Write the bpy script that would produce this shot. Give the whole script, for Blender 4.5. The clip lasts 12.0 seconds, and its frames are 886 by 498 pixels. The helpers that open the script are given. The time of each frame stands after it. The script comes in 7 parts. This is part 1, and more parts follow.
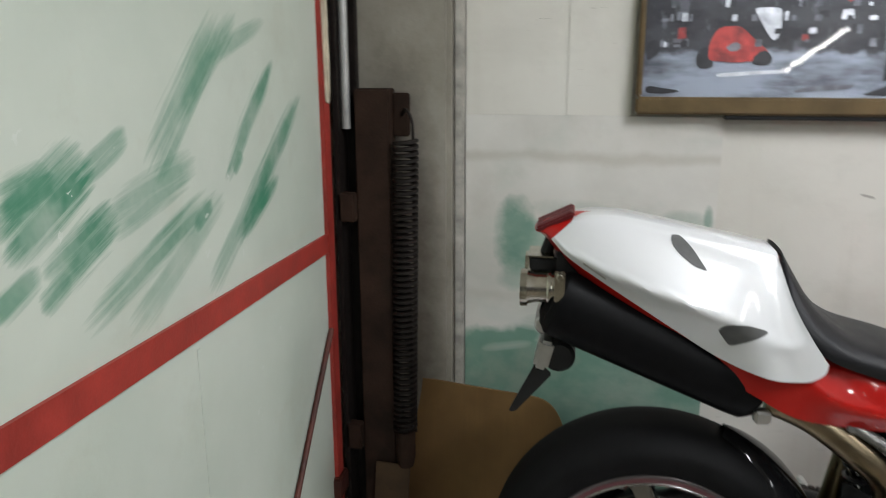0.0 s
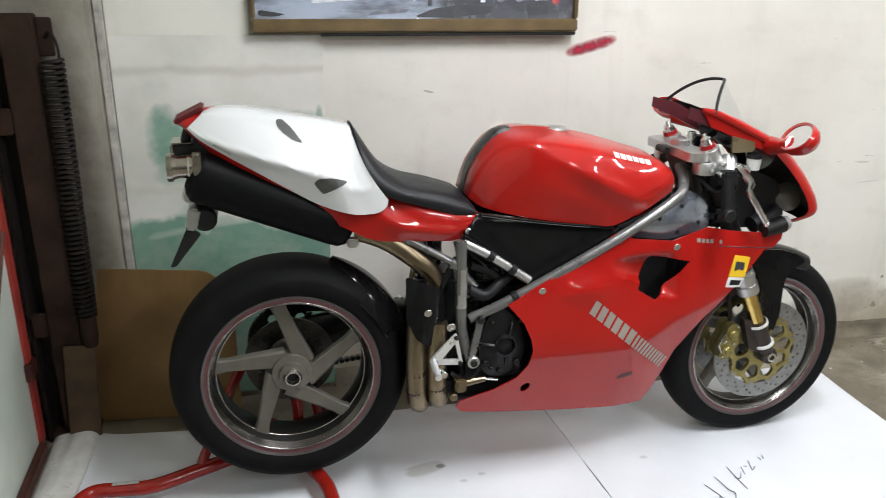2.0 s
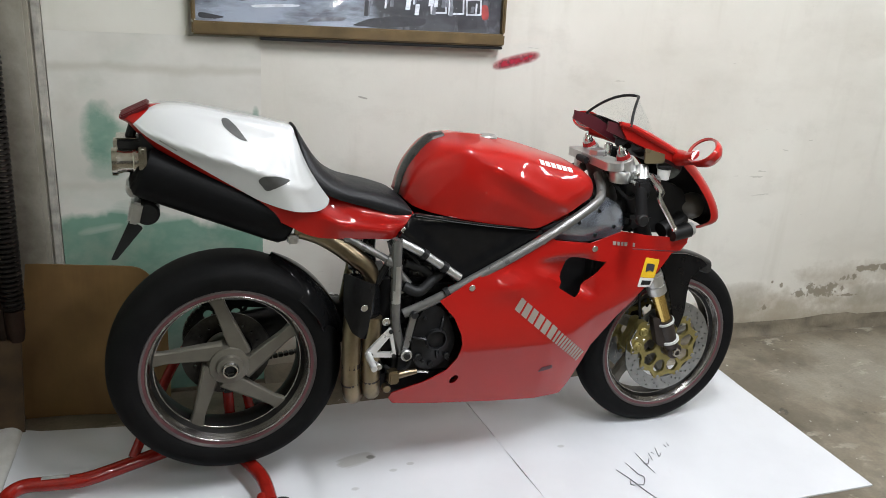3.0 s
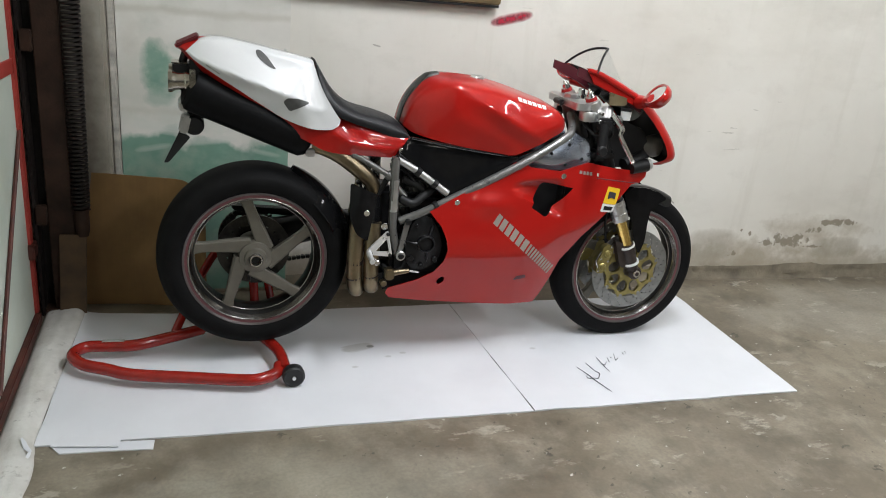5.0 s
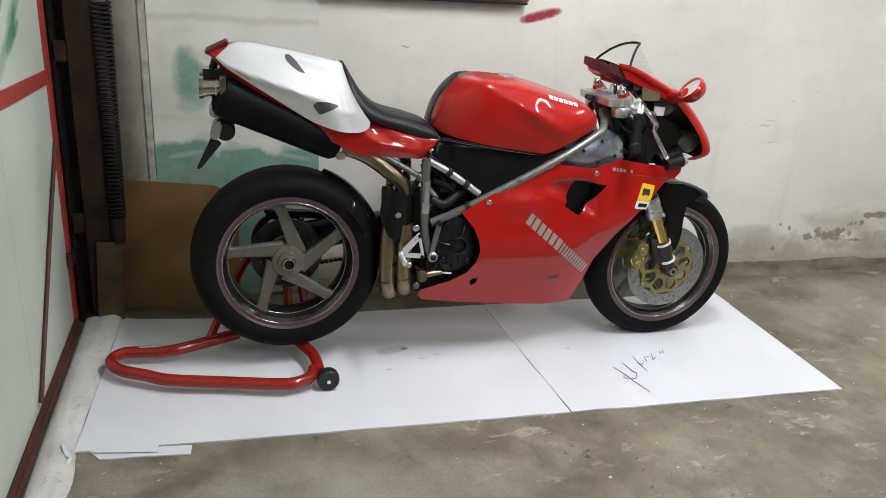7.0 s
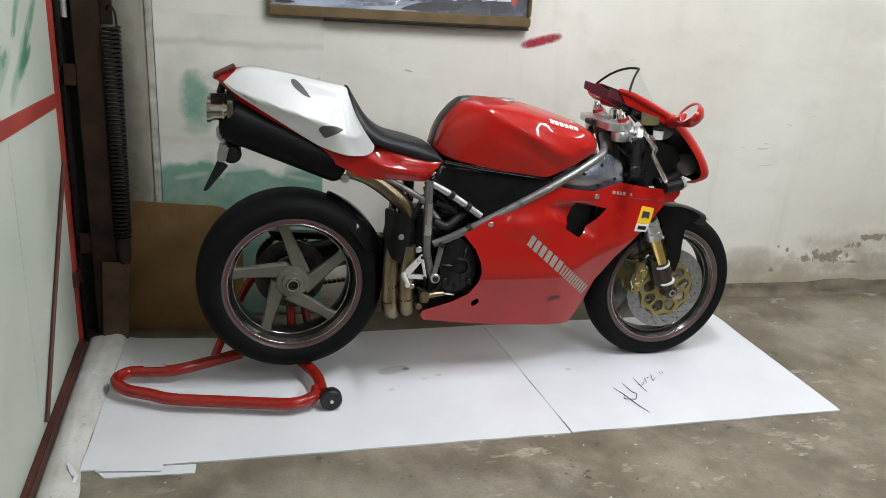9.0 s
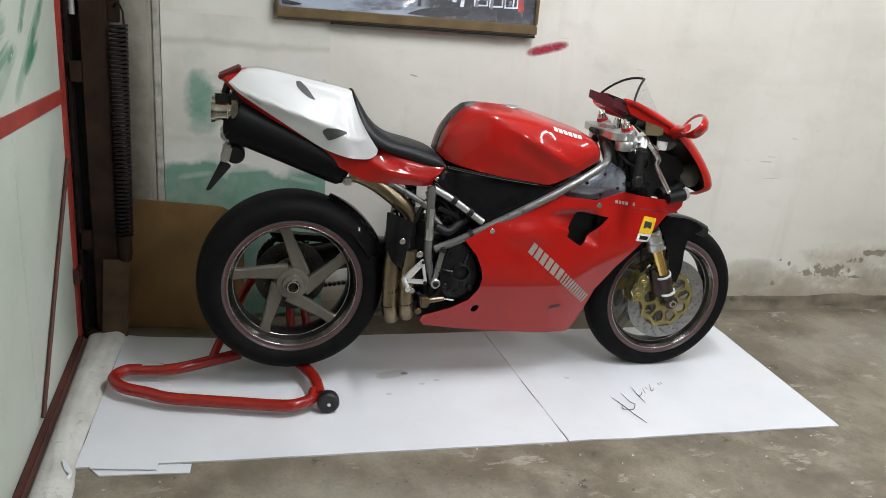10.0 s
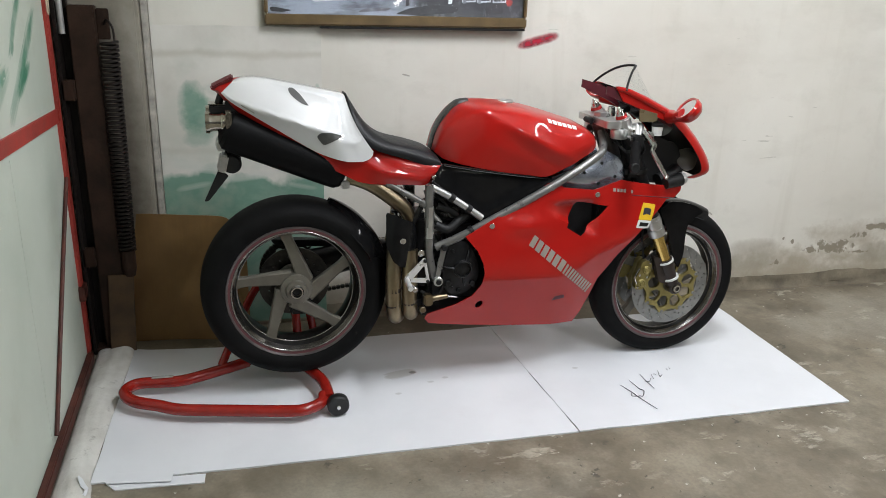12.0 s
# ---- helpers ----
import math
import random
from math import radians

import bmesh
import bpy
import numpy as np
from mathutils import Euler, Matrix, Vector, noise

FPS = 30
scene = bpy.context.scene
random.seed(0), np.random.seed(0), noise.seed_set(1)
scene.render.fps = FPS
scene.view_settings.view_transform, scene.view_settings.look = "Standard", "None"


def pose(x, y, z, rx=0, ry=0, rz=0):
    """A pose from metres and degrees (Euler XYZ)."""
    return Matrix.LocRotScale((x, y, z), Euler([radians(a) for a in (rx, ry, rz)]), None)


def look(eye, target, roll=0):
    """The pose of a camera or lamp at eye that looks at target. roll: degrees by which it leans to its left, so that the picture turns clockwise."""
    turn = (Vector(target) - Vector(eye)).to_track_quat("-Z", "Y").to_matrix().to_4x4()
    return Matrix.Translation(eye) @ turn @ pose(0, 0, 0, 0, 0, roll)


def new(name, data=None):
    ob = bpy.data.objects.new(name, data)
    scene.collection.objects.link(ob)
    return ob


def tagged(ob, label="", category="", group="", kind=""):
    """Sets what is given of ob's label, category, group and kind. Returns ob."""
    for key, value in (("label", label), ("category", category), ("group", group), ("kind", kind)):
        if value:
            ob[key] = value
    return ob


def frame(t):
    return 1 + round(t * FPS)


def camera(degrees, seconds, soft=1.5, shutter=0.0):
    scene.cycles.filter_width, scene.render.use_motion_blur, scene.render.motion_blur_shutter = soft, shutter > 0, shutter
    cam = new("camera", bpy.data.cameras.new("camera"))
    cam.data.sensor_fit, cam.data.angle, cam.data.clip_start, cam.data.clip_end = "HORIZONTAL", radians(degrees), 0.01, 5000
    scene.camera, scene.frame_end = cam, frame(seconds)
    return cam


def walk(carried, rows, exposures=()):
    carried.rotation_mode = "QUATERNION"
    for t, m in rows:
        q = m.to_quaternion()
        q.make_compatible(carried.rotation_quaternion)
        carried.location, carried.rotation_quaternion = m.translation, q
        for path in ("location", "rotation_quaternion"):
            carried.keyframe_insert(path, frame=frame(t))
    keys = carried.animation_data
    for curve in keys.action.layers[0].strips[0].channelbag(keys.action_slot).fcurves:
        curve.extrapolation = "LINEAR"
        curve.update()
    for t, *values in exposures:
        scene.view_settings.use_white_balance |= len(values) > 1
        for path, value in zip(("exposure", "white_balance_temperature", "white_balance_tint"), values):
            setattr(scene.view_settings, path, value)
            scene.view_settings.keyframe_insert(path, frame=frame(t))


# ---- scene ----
cam = camera(59.3, 12.0, 0.8, shutter=0.3)
PATH = [
    (0, (-0.165, -1.382, 1.354), (-0.497, 0.526, 0.853), -0.2),
    (0.2, (-0.21, -1.446, 1.358), (-0.387, 0.469, 0.809), -2.0),
    (0.5, (-0.229, -1.537, 1.346), (-0.193, 0.355, 0.698), 0.1),
    (0.6, (-0.239, -1.555, 1.333), (-0.16, 0.333, 0.676), 0.7),
    (0.8, (-0.237, -1.604, 1.324), (-0.11, 0.275, 0.649), 1.0),
    (1, (-0.186, -1.682, 1.345), (-0.084, 0.206, 0.691), 0.3),
    (1.2, (-0.184, -1.774, 1.347), (0.007, 0.109, 0.7), 1.1),
    (1.5, (-0.104, -1.873, 1.379), (0.193, -0.021, 0.685), 1.3),
    (2, (-0.067, -1.916, 1.371), (0.396, -0.088, 0.706), 0.7),
    (2.5, (-0.098, -1.93, 1.375), (0.491, -0.134, 0.724), 3.1),
    (3, (-0.163, -2.008, 1.376), (0.522, -0.239, 0.744), 3.8),
    (3.2, (-0.212, -2.047, 1.373), (0.49, -0.282, 0.747), 3.8),
    (4.8, (-0.186, -2.489, 1.337), (0.403, -0.681, 0.716), 4.6),
    (5, (-0.194, -2.508, 1.335), (0.416, -0.73, 0.651), 5.4),
    (5.5, (-0.212, -2.506, 1.327), (0.337, -0.72, 0.612), 4.0),
    (6, (-0.203, -2.486, 1.327), (0.333, -0.705, 0.594), 3.8),
    (6.5, (-0.194, -2.486, 1.331), (0.331, -0.695, 0.612), 3.7),
    (7, (-0.188, -2.49, 1.333), (0.342, -0.689, 0.642), 3.5),
    (7.5, (-0.192, -2.5, 1.344), (0.329, -0.687, 0.678), 3.6),
    (7.7, (-0.202, -2.509, 1.339), (0.311, -0.684, 0.7), 3.6),
    (9.3, (-0.209, -2.515, 1.355), (0.335, -0.704, 0.703), 4.0),
    (9.5, (-0.212, -2.507, 1.349), (0.334, -0.697, 0.695), 4.8),
    (10, (-0.202, -2.514, 1.352), (0.326, -0.692, 0.719), 5.0),
    (10.5, (-0.194, -2.518, 1.352), (0.347, -0.7, 0.716), 5.3),
    (11, (-0.191, -2.521, 1.354), (0.342, -0.702, 0.715), 4.5),
    (11.5, (-0.187, -2.525, 1.356), (0.344, -0.708, 0.71), 3.3),
    (12, (-0.188, -2.524, 1.36), (0.325, -0.701, 0.717), 1.7),
]
walk(cam, [(t, look(eye, target, roll)) for t, eye, target, roll in PATH],
     exposures=[(0, 0.10), (0.5, 0.19), (1.0, 0.52), (1.5, 0.52), (2.0, 0.43), (2.5, 0.33), (3.0, 0.25), (5.0, 0.22), (6.5, 0.26), (11.0, 0.19), (12.0, 0.19)])

# ---------------------------------------------------------------- light
world = bpy.data.worlds.new("world")
scene.world = world
world.use_nodes = True
world.node_tree.nodes["Background"].inputs[0].default_value = (0.75, 0.8, 0.85, 1)
world.node_tree.nodes["Background"].inputs[1].default_value = 0.03

TUBES = [  # ceiling fluorescent fittings: centre x, y, z, turn about z, watts
    (0.98, -0.98, 2.62, 90, 37),
    (2.80, -1.00, 2.62, 90, 23),
    (1.80, -3.50, 2.62, 90, 36),
]
for x, y, z, turn, watts in TUBES:
    lamp = bpy.data.lights.new("tube_light", "AREA")
    lamp.shape, lamp.size, lamp.size_y, lamp.energy = "RECTANGLE", 1.2, 0.20, watts
    lamp.color = (0.94, 0.99, 1.06)
    new("tube_light", lamp).matrix_world = pose(x, y, z - 0.075, 0, 0, turn)

# ---------------------------------------------------------------- materials


def nodes_of(name):
    m = bpy.data.materials.new(name)
    m.use_nodes = True
    t = m.node_tree
    return m, t, t.nodes["Principled BSDF"]


def node(t, kind, **values):
    n = t.nodes.new(kind)
    for key, value in values.items():
        if key in n.inputs:
            n.inputs[key].default_value = value
    return n


def wire(t, a, b):
    t.links.new(a, b)


def coords(t):
    return t.nodes.new("ShaderNodeTexCoord").outputs["Object"]


def noise_of(t, where, scale, detail=4, rough=0.55, stretch=None):
    n = node(t, "ShaderNodeTexNoise", Scale=scale, Detail=detail, Roughness=rough)
    if stretch:
        mp = node(t, "ShaderNodeMapping", Scale=stretch)
        wire(t, where, mp.inputs[0])
        where = mp.outputs[0]
    wire(t, where, n.inputs["Vector"])
    return n.outputs[0]


def ramp(t, fac, a, b, ca=(0, 0, 0, 1), cb=(1, 1, 1, 1)):
    r = t.nodes.new("ShaderNodeValToRGB")
    r.color_ramp.elements[0].position, r.color_ramp.elements[1].position = a, b
    r.color_ramp.elements[0].color, r.color_ramp.elements[1].color = ca, cb
    wire(t, fac, r.inputs[0])
    return r.outputs[0]


def mix(t, fac, a, b):
    n = t.nodes.new("ShaderNodeMix")
    n.data_type = "RGBA"
    for value, plug in ((fac, n.inputs[0]), (a, n.inputs[6]), (b, n.inputs[7])):
        if isinstance(value, (int, float)):
            plug.default_value = value
        elif isinstance(value, tuple):
            plug.default_value = (*value[:3], 1)
        else:
            wire(t, value, plug)
    return n.outputs[2]


def math_of(t, op, a, b=0.0, c=0.0):
    n = t.nodes.new("ShaderNodeMath")
    n.operation = op
    for value, plug in zip((a, b, c), n.inputs):
        if isinstance(value, (int, float)):
            plug.default_value = value
        else:
            wire(t, value, plug)
    return n.outputs[0]


def bump(t, bsdf, height, strength, distance=0.01):
    b = node(t, "ShaderNodeBump", Strength=strength, Distance=distance)
    wire(t, height, b.inputs["Height"])
    wire(t, b.outputs[0], bsdf.inputs["Normal"])


def surface(name, base, rough, metal=0.0, var=0.15, scale=12.0, relief=0.1, coat=0.0, wear=0.1, spec=0.5):
    """A plain material with grain at two scales, worn gloss and fine relief."""
    m, t, b = nodes_of(name)
    at = coords(t)
    big, fine = noise_of(t, at, scale), noise_of(t, at, scale * 11, 3)
    dark, light = tuple(c * (1 - var) for c in base), tuple(min(1, c * (1 + var)) for c in base)
    tone = mix(t, ramp(t, big, 0.3, 0.7), dark, light)
    tone = mix(t, math_of(t, "MULTIPLY", ramp(t, fine, 0.55, 0.8), var), tone, tuple(c * 0.5 for c in base))
    wire(t, tone, b.inputs["Base Color"])
    r = math_of(t, "MULTIPLY_ADD", big, wear * 2, rough - wear)
    wire(t, r, b.inputs["Roughness"])
    b.inputs["Metallic"].default_value = metal
    b.inputs["Coat Weight"].default_value = coat
    b.inputs["Coat Roughness"].default_value = 0.04
    b.inputs["Specular IOR Level"].default_value = spec
    if relief:
        bump(t, b, fine, relief, 0.002)
    return m


MAROON = surface("maroon_and_shaded_red", (0.075, 0.008, 0.014), 0.45, 0, 0.12, 20, 0.05)
RED = surface("red_paint", (0.37, 0.0095, 0.0068), 0.34, 0, 0.05, 6, 0.0, 0.68, 0.04, 0.12)
WHITE = surface("white_paint", (0.66, 0.665, 0.67), 0.34, 0, 0.03, 6, 0.0, 1.0, 0.04)
STANDRED = surface("stand_red_enamel", (0.27, 0.013, 0.008), 0.24, 0, 0.14, 25, 0.02, 0.5, 0.06, 0.25)
CARBON = surface("gloss_black_carbon", (0.007, 0.007, 0.0075), 0.09, 0, 0.2, 30, 0.0, 0.0, 0.03, 0.18)
GLOSSBLACK = surface("polished_black_edge", (0.004, 0.004, 0.004), 0.06, 0, 0.1, 30, 0.0, 0.6, 0.02, 0.6)
BLACK = surface("matt_black_plastic", (0.011, 0.011, 0.0115), 0.5, 0, 0.2, 30, 0.15, 0.0, 0.1, 0.3)
ENGINE = surface("dark_cast_metal", (0.013, 0.013, 0.014), 0.33, 0.3, 0.3, 30, 0.3, 0.0, 0.1, 0.3)
RUBBER = surface("tyre_rubber", (0.0066, 0.0065, 0.0067), 0.64, 0, 0.25, 20, 0.2, 0, 0.1, 0.09)
SEAT = surface("black_vinyl", (0.008, 0.008, 0.0095), 0.45, 0, 0.15, 40, 0.3, 0.0, 0.1, 0.3)
ALLOY = surface("brushed_alloy", (0.55, 0.55, 0.54), 0.34, 0.9, 0.12, 30, 0.08)
BRIGHT = surface("bright_polished_bracket", (0.82, 0.82, 0.82), 0.3, 0.55, 0.06, 30, 0.03)
STEEL = surface("polished_steel", (0.66, 0.66, 0.65), 0.18, 1.0, 0.1, 30, 0.03)
FRAME = surface("frame_grey_paint", (0.175, 0.172, 0.165), 0.3, 0.5, 0.1, 25, 0.05, 0.2)
RIM = surface("grey_magnesium", (0.155, 0.143, 0.118), 0.40, 0.45, 0.12, 22, 0.08)
BARREL = surface("dark_rim_barrel", (0.045, 0.043, 0.041), 0.36, 0.8, 0.15, 22, 0.05)
DARKWALL = surface("dark_unseen_wall", (0.045, 0.043, 0.039), 0.8, 0, 0.15, 3, 0.2)
DISC = surface("ground_disc_steel", (0.24, 0.24, 0.23), 0.4, 0.7, 0.15, 40, 0.05)
RIMLIP = surface("bright_rim_lip", (0.50, 0.47, 0.45), 0.22, 1.0, 0.1, 22, 0.03)
BEAD = surface("dull_polished_ring", (0.34, 0.325, 0.31), 0.24, 0.95, 0.2, 22, 0.03)
FLANGE = surface("dull_grey_rim_edge", (0.115, 0.10, 0.098), 0.34, 0.6, 0.12, 22, 0.04)
STRIPE = surface("dull_red_pinstripe", (0.115, 0.040, 0.045), 0.4, 0, 0.1, 25, 0.0)
GOLD = surface("gold_anodised", (0.31, 0.26, 0.10), 0.48, 0.85, 0.15, 40, 0.08, 0.0, 0.1, 0.5)
GOLDTUBE = surface("gold_nitride_tube", (0.70, 0.50, 0.17), 0.2, 1.0, 0.08, 20, 0.0)
TITAN = surface("heat_stained_titanium", (0.235, 0.187, 0.12), 0.33, 0.95, 0.3, 9, 0.06, 0.0, 0.1, 0.5)
MUFFLER = surface("black_carbon_sleeve", (0.006, 0.006, 0.0064), 0.40, 0, 0.15, 60, 0.05, 0.0, 0.08, 0.07)
BROWNLUG = surface("dark_brown_cast_lug", (0.04, 0.03, 0.026), 0.42, 0.4, 0.2, 30, 0.12)
GREYPANEL = surface("blue_grey_inner_panel", (0.42, 0.46, 0.54), 0.24, 0.85, 0.12, 8, 0.02, 0.2)
YELLOW = surface("yellow_sticker", (0.80, 0.50, 0.02), 0.4, 0, 0.03, 20, 0.0)
STICKER = surface("white_sticker", (0.78, 0.78, 0.76), 0.4, 0, 0.03, 20, 0.0)
SILVERINK = surface("silver_lettering", (0.36, 0.325, 0.285), 0.42, 0.3, 0.06, 20, 0.0)
AMBER = surface("amber_plastic", (0.125, 0.10, 0.055), 0.3, 0, 0.1, 20, 0.0)
GREYVENT = surface("grey_vent_and_scoop_mouth", (0.07, 0.07, 0.068), 0.5, 0, 0.2, 60, 0.3)
REDCAP = surface("red_anodised", (0.45, 0.03, 0.03), 0.3, 0.7, 0.1, 20, 0.0)
LAMPGLASS = surface("tail_lamp_lens", (0.11, 0.016, 0.017), 0.4, 0, 0.1, 20, 0.0, 0.0, 0.1, 0.2)
LAMPRIB = surface("pinkish_lamp_rib", (0.20, 0.075, 0.075), 0.4, 0, 0.1, 20, 0.0)
WOOD = surface("old_wood_frame", (0.125, 0.082, 0.032), 0.45, 0, 0.25, 14, 0.15)
RUST = surface("rusty_brown_steel", (0.030, 0.0165, 0.011), 0.66, 0.0, 0.45, 12, 0.4, 0.0, 0.1, 0.16)
SPRINGM = surface("greasy_spring_steel", (0.014, 0.0105, 0.009), 0.5, 0.2, 0.35, 30, 0.3, 0.0, 0.1, 0.25)
RUSTRED = surface("rusted_dark_red_steel", (0.075, 0.018, 0.011), 0.6, 0.1, 0.45, 16, 0.4)
OLDRED = surface("worn_red_enamel", (0.33, 0.035, 0.025), 0.5, 0, 0.25, 14, 0.25)
OLDTUBE = surface("galvanised_tube", (0.5, 0.5, 0.49), 0.4, 0.6, 0.15, 16, 0.1)
CREAM = surface("peeling_cream_paint", (0.62, 0.55, 0.42), 0.7, 0, 0.2, 25, 0.4)
TYREDUST = surface("caster_rubber", (0.011, 0.011, 0.012), 0.5, 0, 0.2, 30, 0.1)
CEMENT = surface("crumbling_cement", (0.185, 0.158, 0.115), 0.9, 0, 0.40, 9, 0.6)
CEILING = surface("ceiling_paint", (0.70, 0.69, 0.66), 0.8, 0, 0.06, 3, 0.2)
INK = surface("black_ink", (0.03, 0.03, 0.04), 0.5, 0, 0.05, 20, 0.0)
SCUFF = surface("grey_scuff", (0.36, 0.35, 0.33), 0.7, 0, 0.3, 40, 0.0)
CHAIN = surface("oily_chain_steel", (0.05, 0.047, 0.042), 0.4, 0.8, 0.3, 60, 0.1)


def glass(name, tint, rough=0.02):
    m, t, b = nodes_of(name)
    b.inputs["Base Color"].default_value = (*tint, 1)
    b.inputs["Roughness"].default_value = rough
    b.inputs["Transmission Weight"].default_value = 1.0
    b.inputs["IOR"].default_value = 1.45
    return m


def thin_glass(name, gloss):
    """A thin clear sheet: it lets light straight through and mirrors a little of it."""
    m, t, b = nodes_of(name)
    b.inputs["Base Color"].default_value = (0.9, 0.9, 0.9, 1)
    b.inputs["Metallic"].default_value, b.inputs["Roughness"].default_value = 1.0, 0.03
    clear, blend = t.nodes.new("ShaderNodeBsdfTransparent"), t.nodes.new("ShaderNodeMixShader")
    clear.inputs[0].default_value = (0.98, 0.985, 0.985, 1)
    blend.inputs[0].default_value = gloss
    wire(t, clear.outputs[0], blend.inputs[1])
    wire(t, b.outputs[0], blend.inputs[2])
    wire(t, blend.outputs[0], t.nodes["Material Output"].inputs[0])
    return m


SCREEN = thin_glass("clear_windscreen", 0.015)
PANE = glass("poster_glass", (1, 1, 1))
MIRROR, _t, _b = nodes_of("mirror_glass")
_b.inputs["Base Color"].default_value = (0.8, 0.8, 0.8, 1)
_b.inputs["Metallic"].default_value, _b.inputs["Roughness"].default_value = 1.0, 0.03
GLOW, _t, _b = nodes_of("lit_fluorescent_tube")
_b.inputs["Emission Color"].default_value = (1, 0.97, 0.9, 1)
_b.inputs["Emission Strength"].default_value = 40.0


def spots(t, at, scale, size, where, gate):
    """Small scattered spots: 1 inside, 0 outside; a slow noise says where they gather."""
    v = node(t, "ShaderNodeTexVoronoi", Scale=scale)
    wob = t.nodes.new("ShaderNodeVectorMath")
    wob.operation = "ADD"
    wire(t, at, wob.inputs[0])
    wire(t, ramp(t, noise_of(t, at, scale * 3, 3), 0.3, 0.7, (0, 0, 0, 1), (0.5 / scale,) * 3 + (1,)), wob.inputs[1])
    wire(t, wob.outputs[0], v.inputs["Vector"])
    dot = ramp(t, v.outputs["Distance"], size, size * 1.4, (1, 1, 1, 1), (0, 0, 0, 1))
    return math_of(t, "MULTIPLY", dot, ramp(t, noise_of(t, at, where), gate, gate + 0.04))


def concrete():
    """Worn garage floor: broad stains, scoured pale patches, a paler area by the back wall, oil spots and paint flecks.
    """
    m, t, b = nodes_of("stained_concrete")
    at = coords(t)
    wide, mid, fine = noise_of(t, at, 1.3, 6, 0.6), noise_of(t, at, 5.0, 9, 0.66), noise_of(t, at, 90, 3)
    tone = mix(t, ramp(t, wide, 0.36, 0.64), (0.109, 0.088, 0.060), (0.220, 0.186, 0.136))
    tone = mix(t, math_of(t, "MULTIPLY", ramp(t, mid, 0.46, 0.66), 0.55), tone, (0.335, 0.298, 0.230))
    tone = mix(t, math_of(t, "MULTIPLY", ramp(t, noise_of(t, at, 3.1, 8, 0.66), 0.53, 0.66), 0.65), tone, (0.082, 0.068, 0.048))
    tone = mix(t, math_of(t, "MULTIPLY", ramp(t, noise_of(t, at, 11, 6, 0.66, (1.2, 0.8, 1)), 0.50, 0.63), 0.35), tone, (0.105, 0.090, 0.068))
    scrapes = math_of(t, "MULTIPLY", ramp(t, noise_of(t, at, 7, 6, 0.68, (0.7, 1.5, 1)), 0.585, 0.625), ramp(t, noise_of(t, at, 2.3, 3), 0.44, 0.56))
    tone = mix(t, math_of(t, "MULTIPLY", scrapes, 0.6), tone, (0.45, 0.412, 0.335))
    tone = mix(t, math_of(t, "MULTIPLY", spots(t, at, 6.0, 0.085, 1.9, 0.52), 0.75), tone, (0.045, 0.038, 0.028))
    tone = mix(t, math_of(t, "MULTIPLY", spots(t, at, 21.0, 0.10, 3.7, 0.50), 0.7), tone, (0.045, 0.038, 0.030))
    tone = mix(t, math_of(t, "MULTIPLY", spots(t, at, 14.0, 0.055, 2.8, 0.45), 0.9), tone, (0.62, 0.60, 0.55))
    tone = mix(t, math_of(t, "MULTIPLY", spots(t, at, 5.0, 0.12, 2.2, 0.55), 0.5), tone, (0.42, 0.39, 0.33))
    # Broad soft area of paler floor in front of the back wall.
    tone = mix(t, math_of(t, "MULTIPLY", blotch(t, at, (0, 1), 2.75, 0.05, 0.75, 0.34, 3.0, 3, 2.0, 1.6), 0.5), tone, (0.40, 0.372, 0.315))
    for cx, cy, rx, ry in ((0.15, -0.80, 0.62, 0.24), (-0.35, -0.95, 0.30, 0.30)):
        tone = mix(t, math_of(t, "MULTIPLY", blotch(t, at, (0, 1), cx, cy, rx, ry, 3.4, 4, 2.0, 1.6), 0.42), tone, (0.36, 0.34, 0.275))
    tone = mix(t, math_of(t, "MULTIPLY", ramp(t, fine, 0.4, 0.7), 0.25), tone, (0.10, 0.088, 0.068))
    wire(t, tone, b.inputs["Base Color"])
    wire(t, math_of(t, "MULTIPLY_ADD", mid, 0.5, 0.25), b.inputs["Roughness"])
    bump(t, b, math_of(t, "ADD", math_of(t, "MULTIPLY", fine, 0.4), mid), 0.25, 0.004)
    return m


def blotch(t, at, plane, cx, cz, rx, rz, rag=3.6, scale=13, power=2.0, soft=0.7):
    """A ragged patch on a wall: 1 inside, 0 outside; a high power squares it."""
    sep = t.nodes.new("ShaderNodeSeparateXYZ")
    wire(t, at, sep.inputs[0])
    far = 0.0
    for axis, c, r in ((plane[0], cx, rx), (plane[1], cz, rz)):
        far = math_of(t, "ADD", far, math_of(t, "POWER", math_of(t, "ABSOLUTE", math_of(t, "DIVIDE", math_of(t, "SUBTRACT", sep.outputs[axis], c), r)), power))
    inside = math_of(t, "SUBTRACT", 1.0, math_of(t, "ADD", far, math_of(t, "MULTIPLY_ADD", noise_of(t, at, scale, 7, 0.66), rag, -rag / 2)))
    return ramp(t, inside, 0.0, soft)


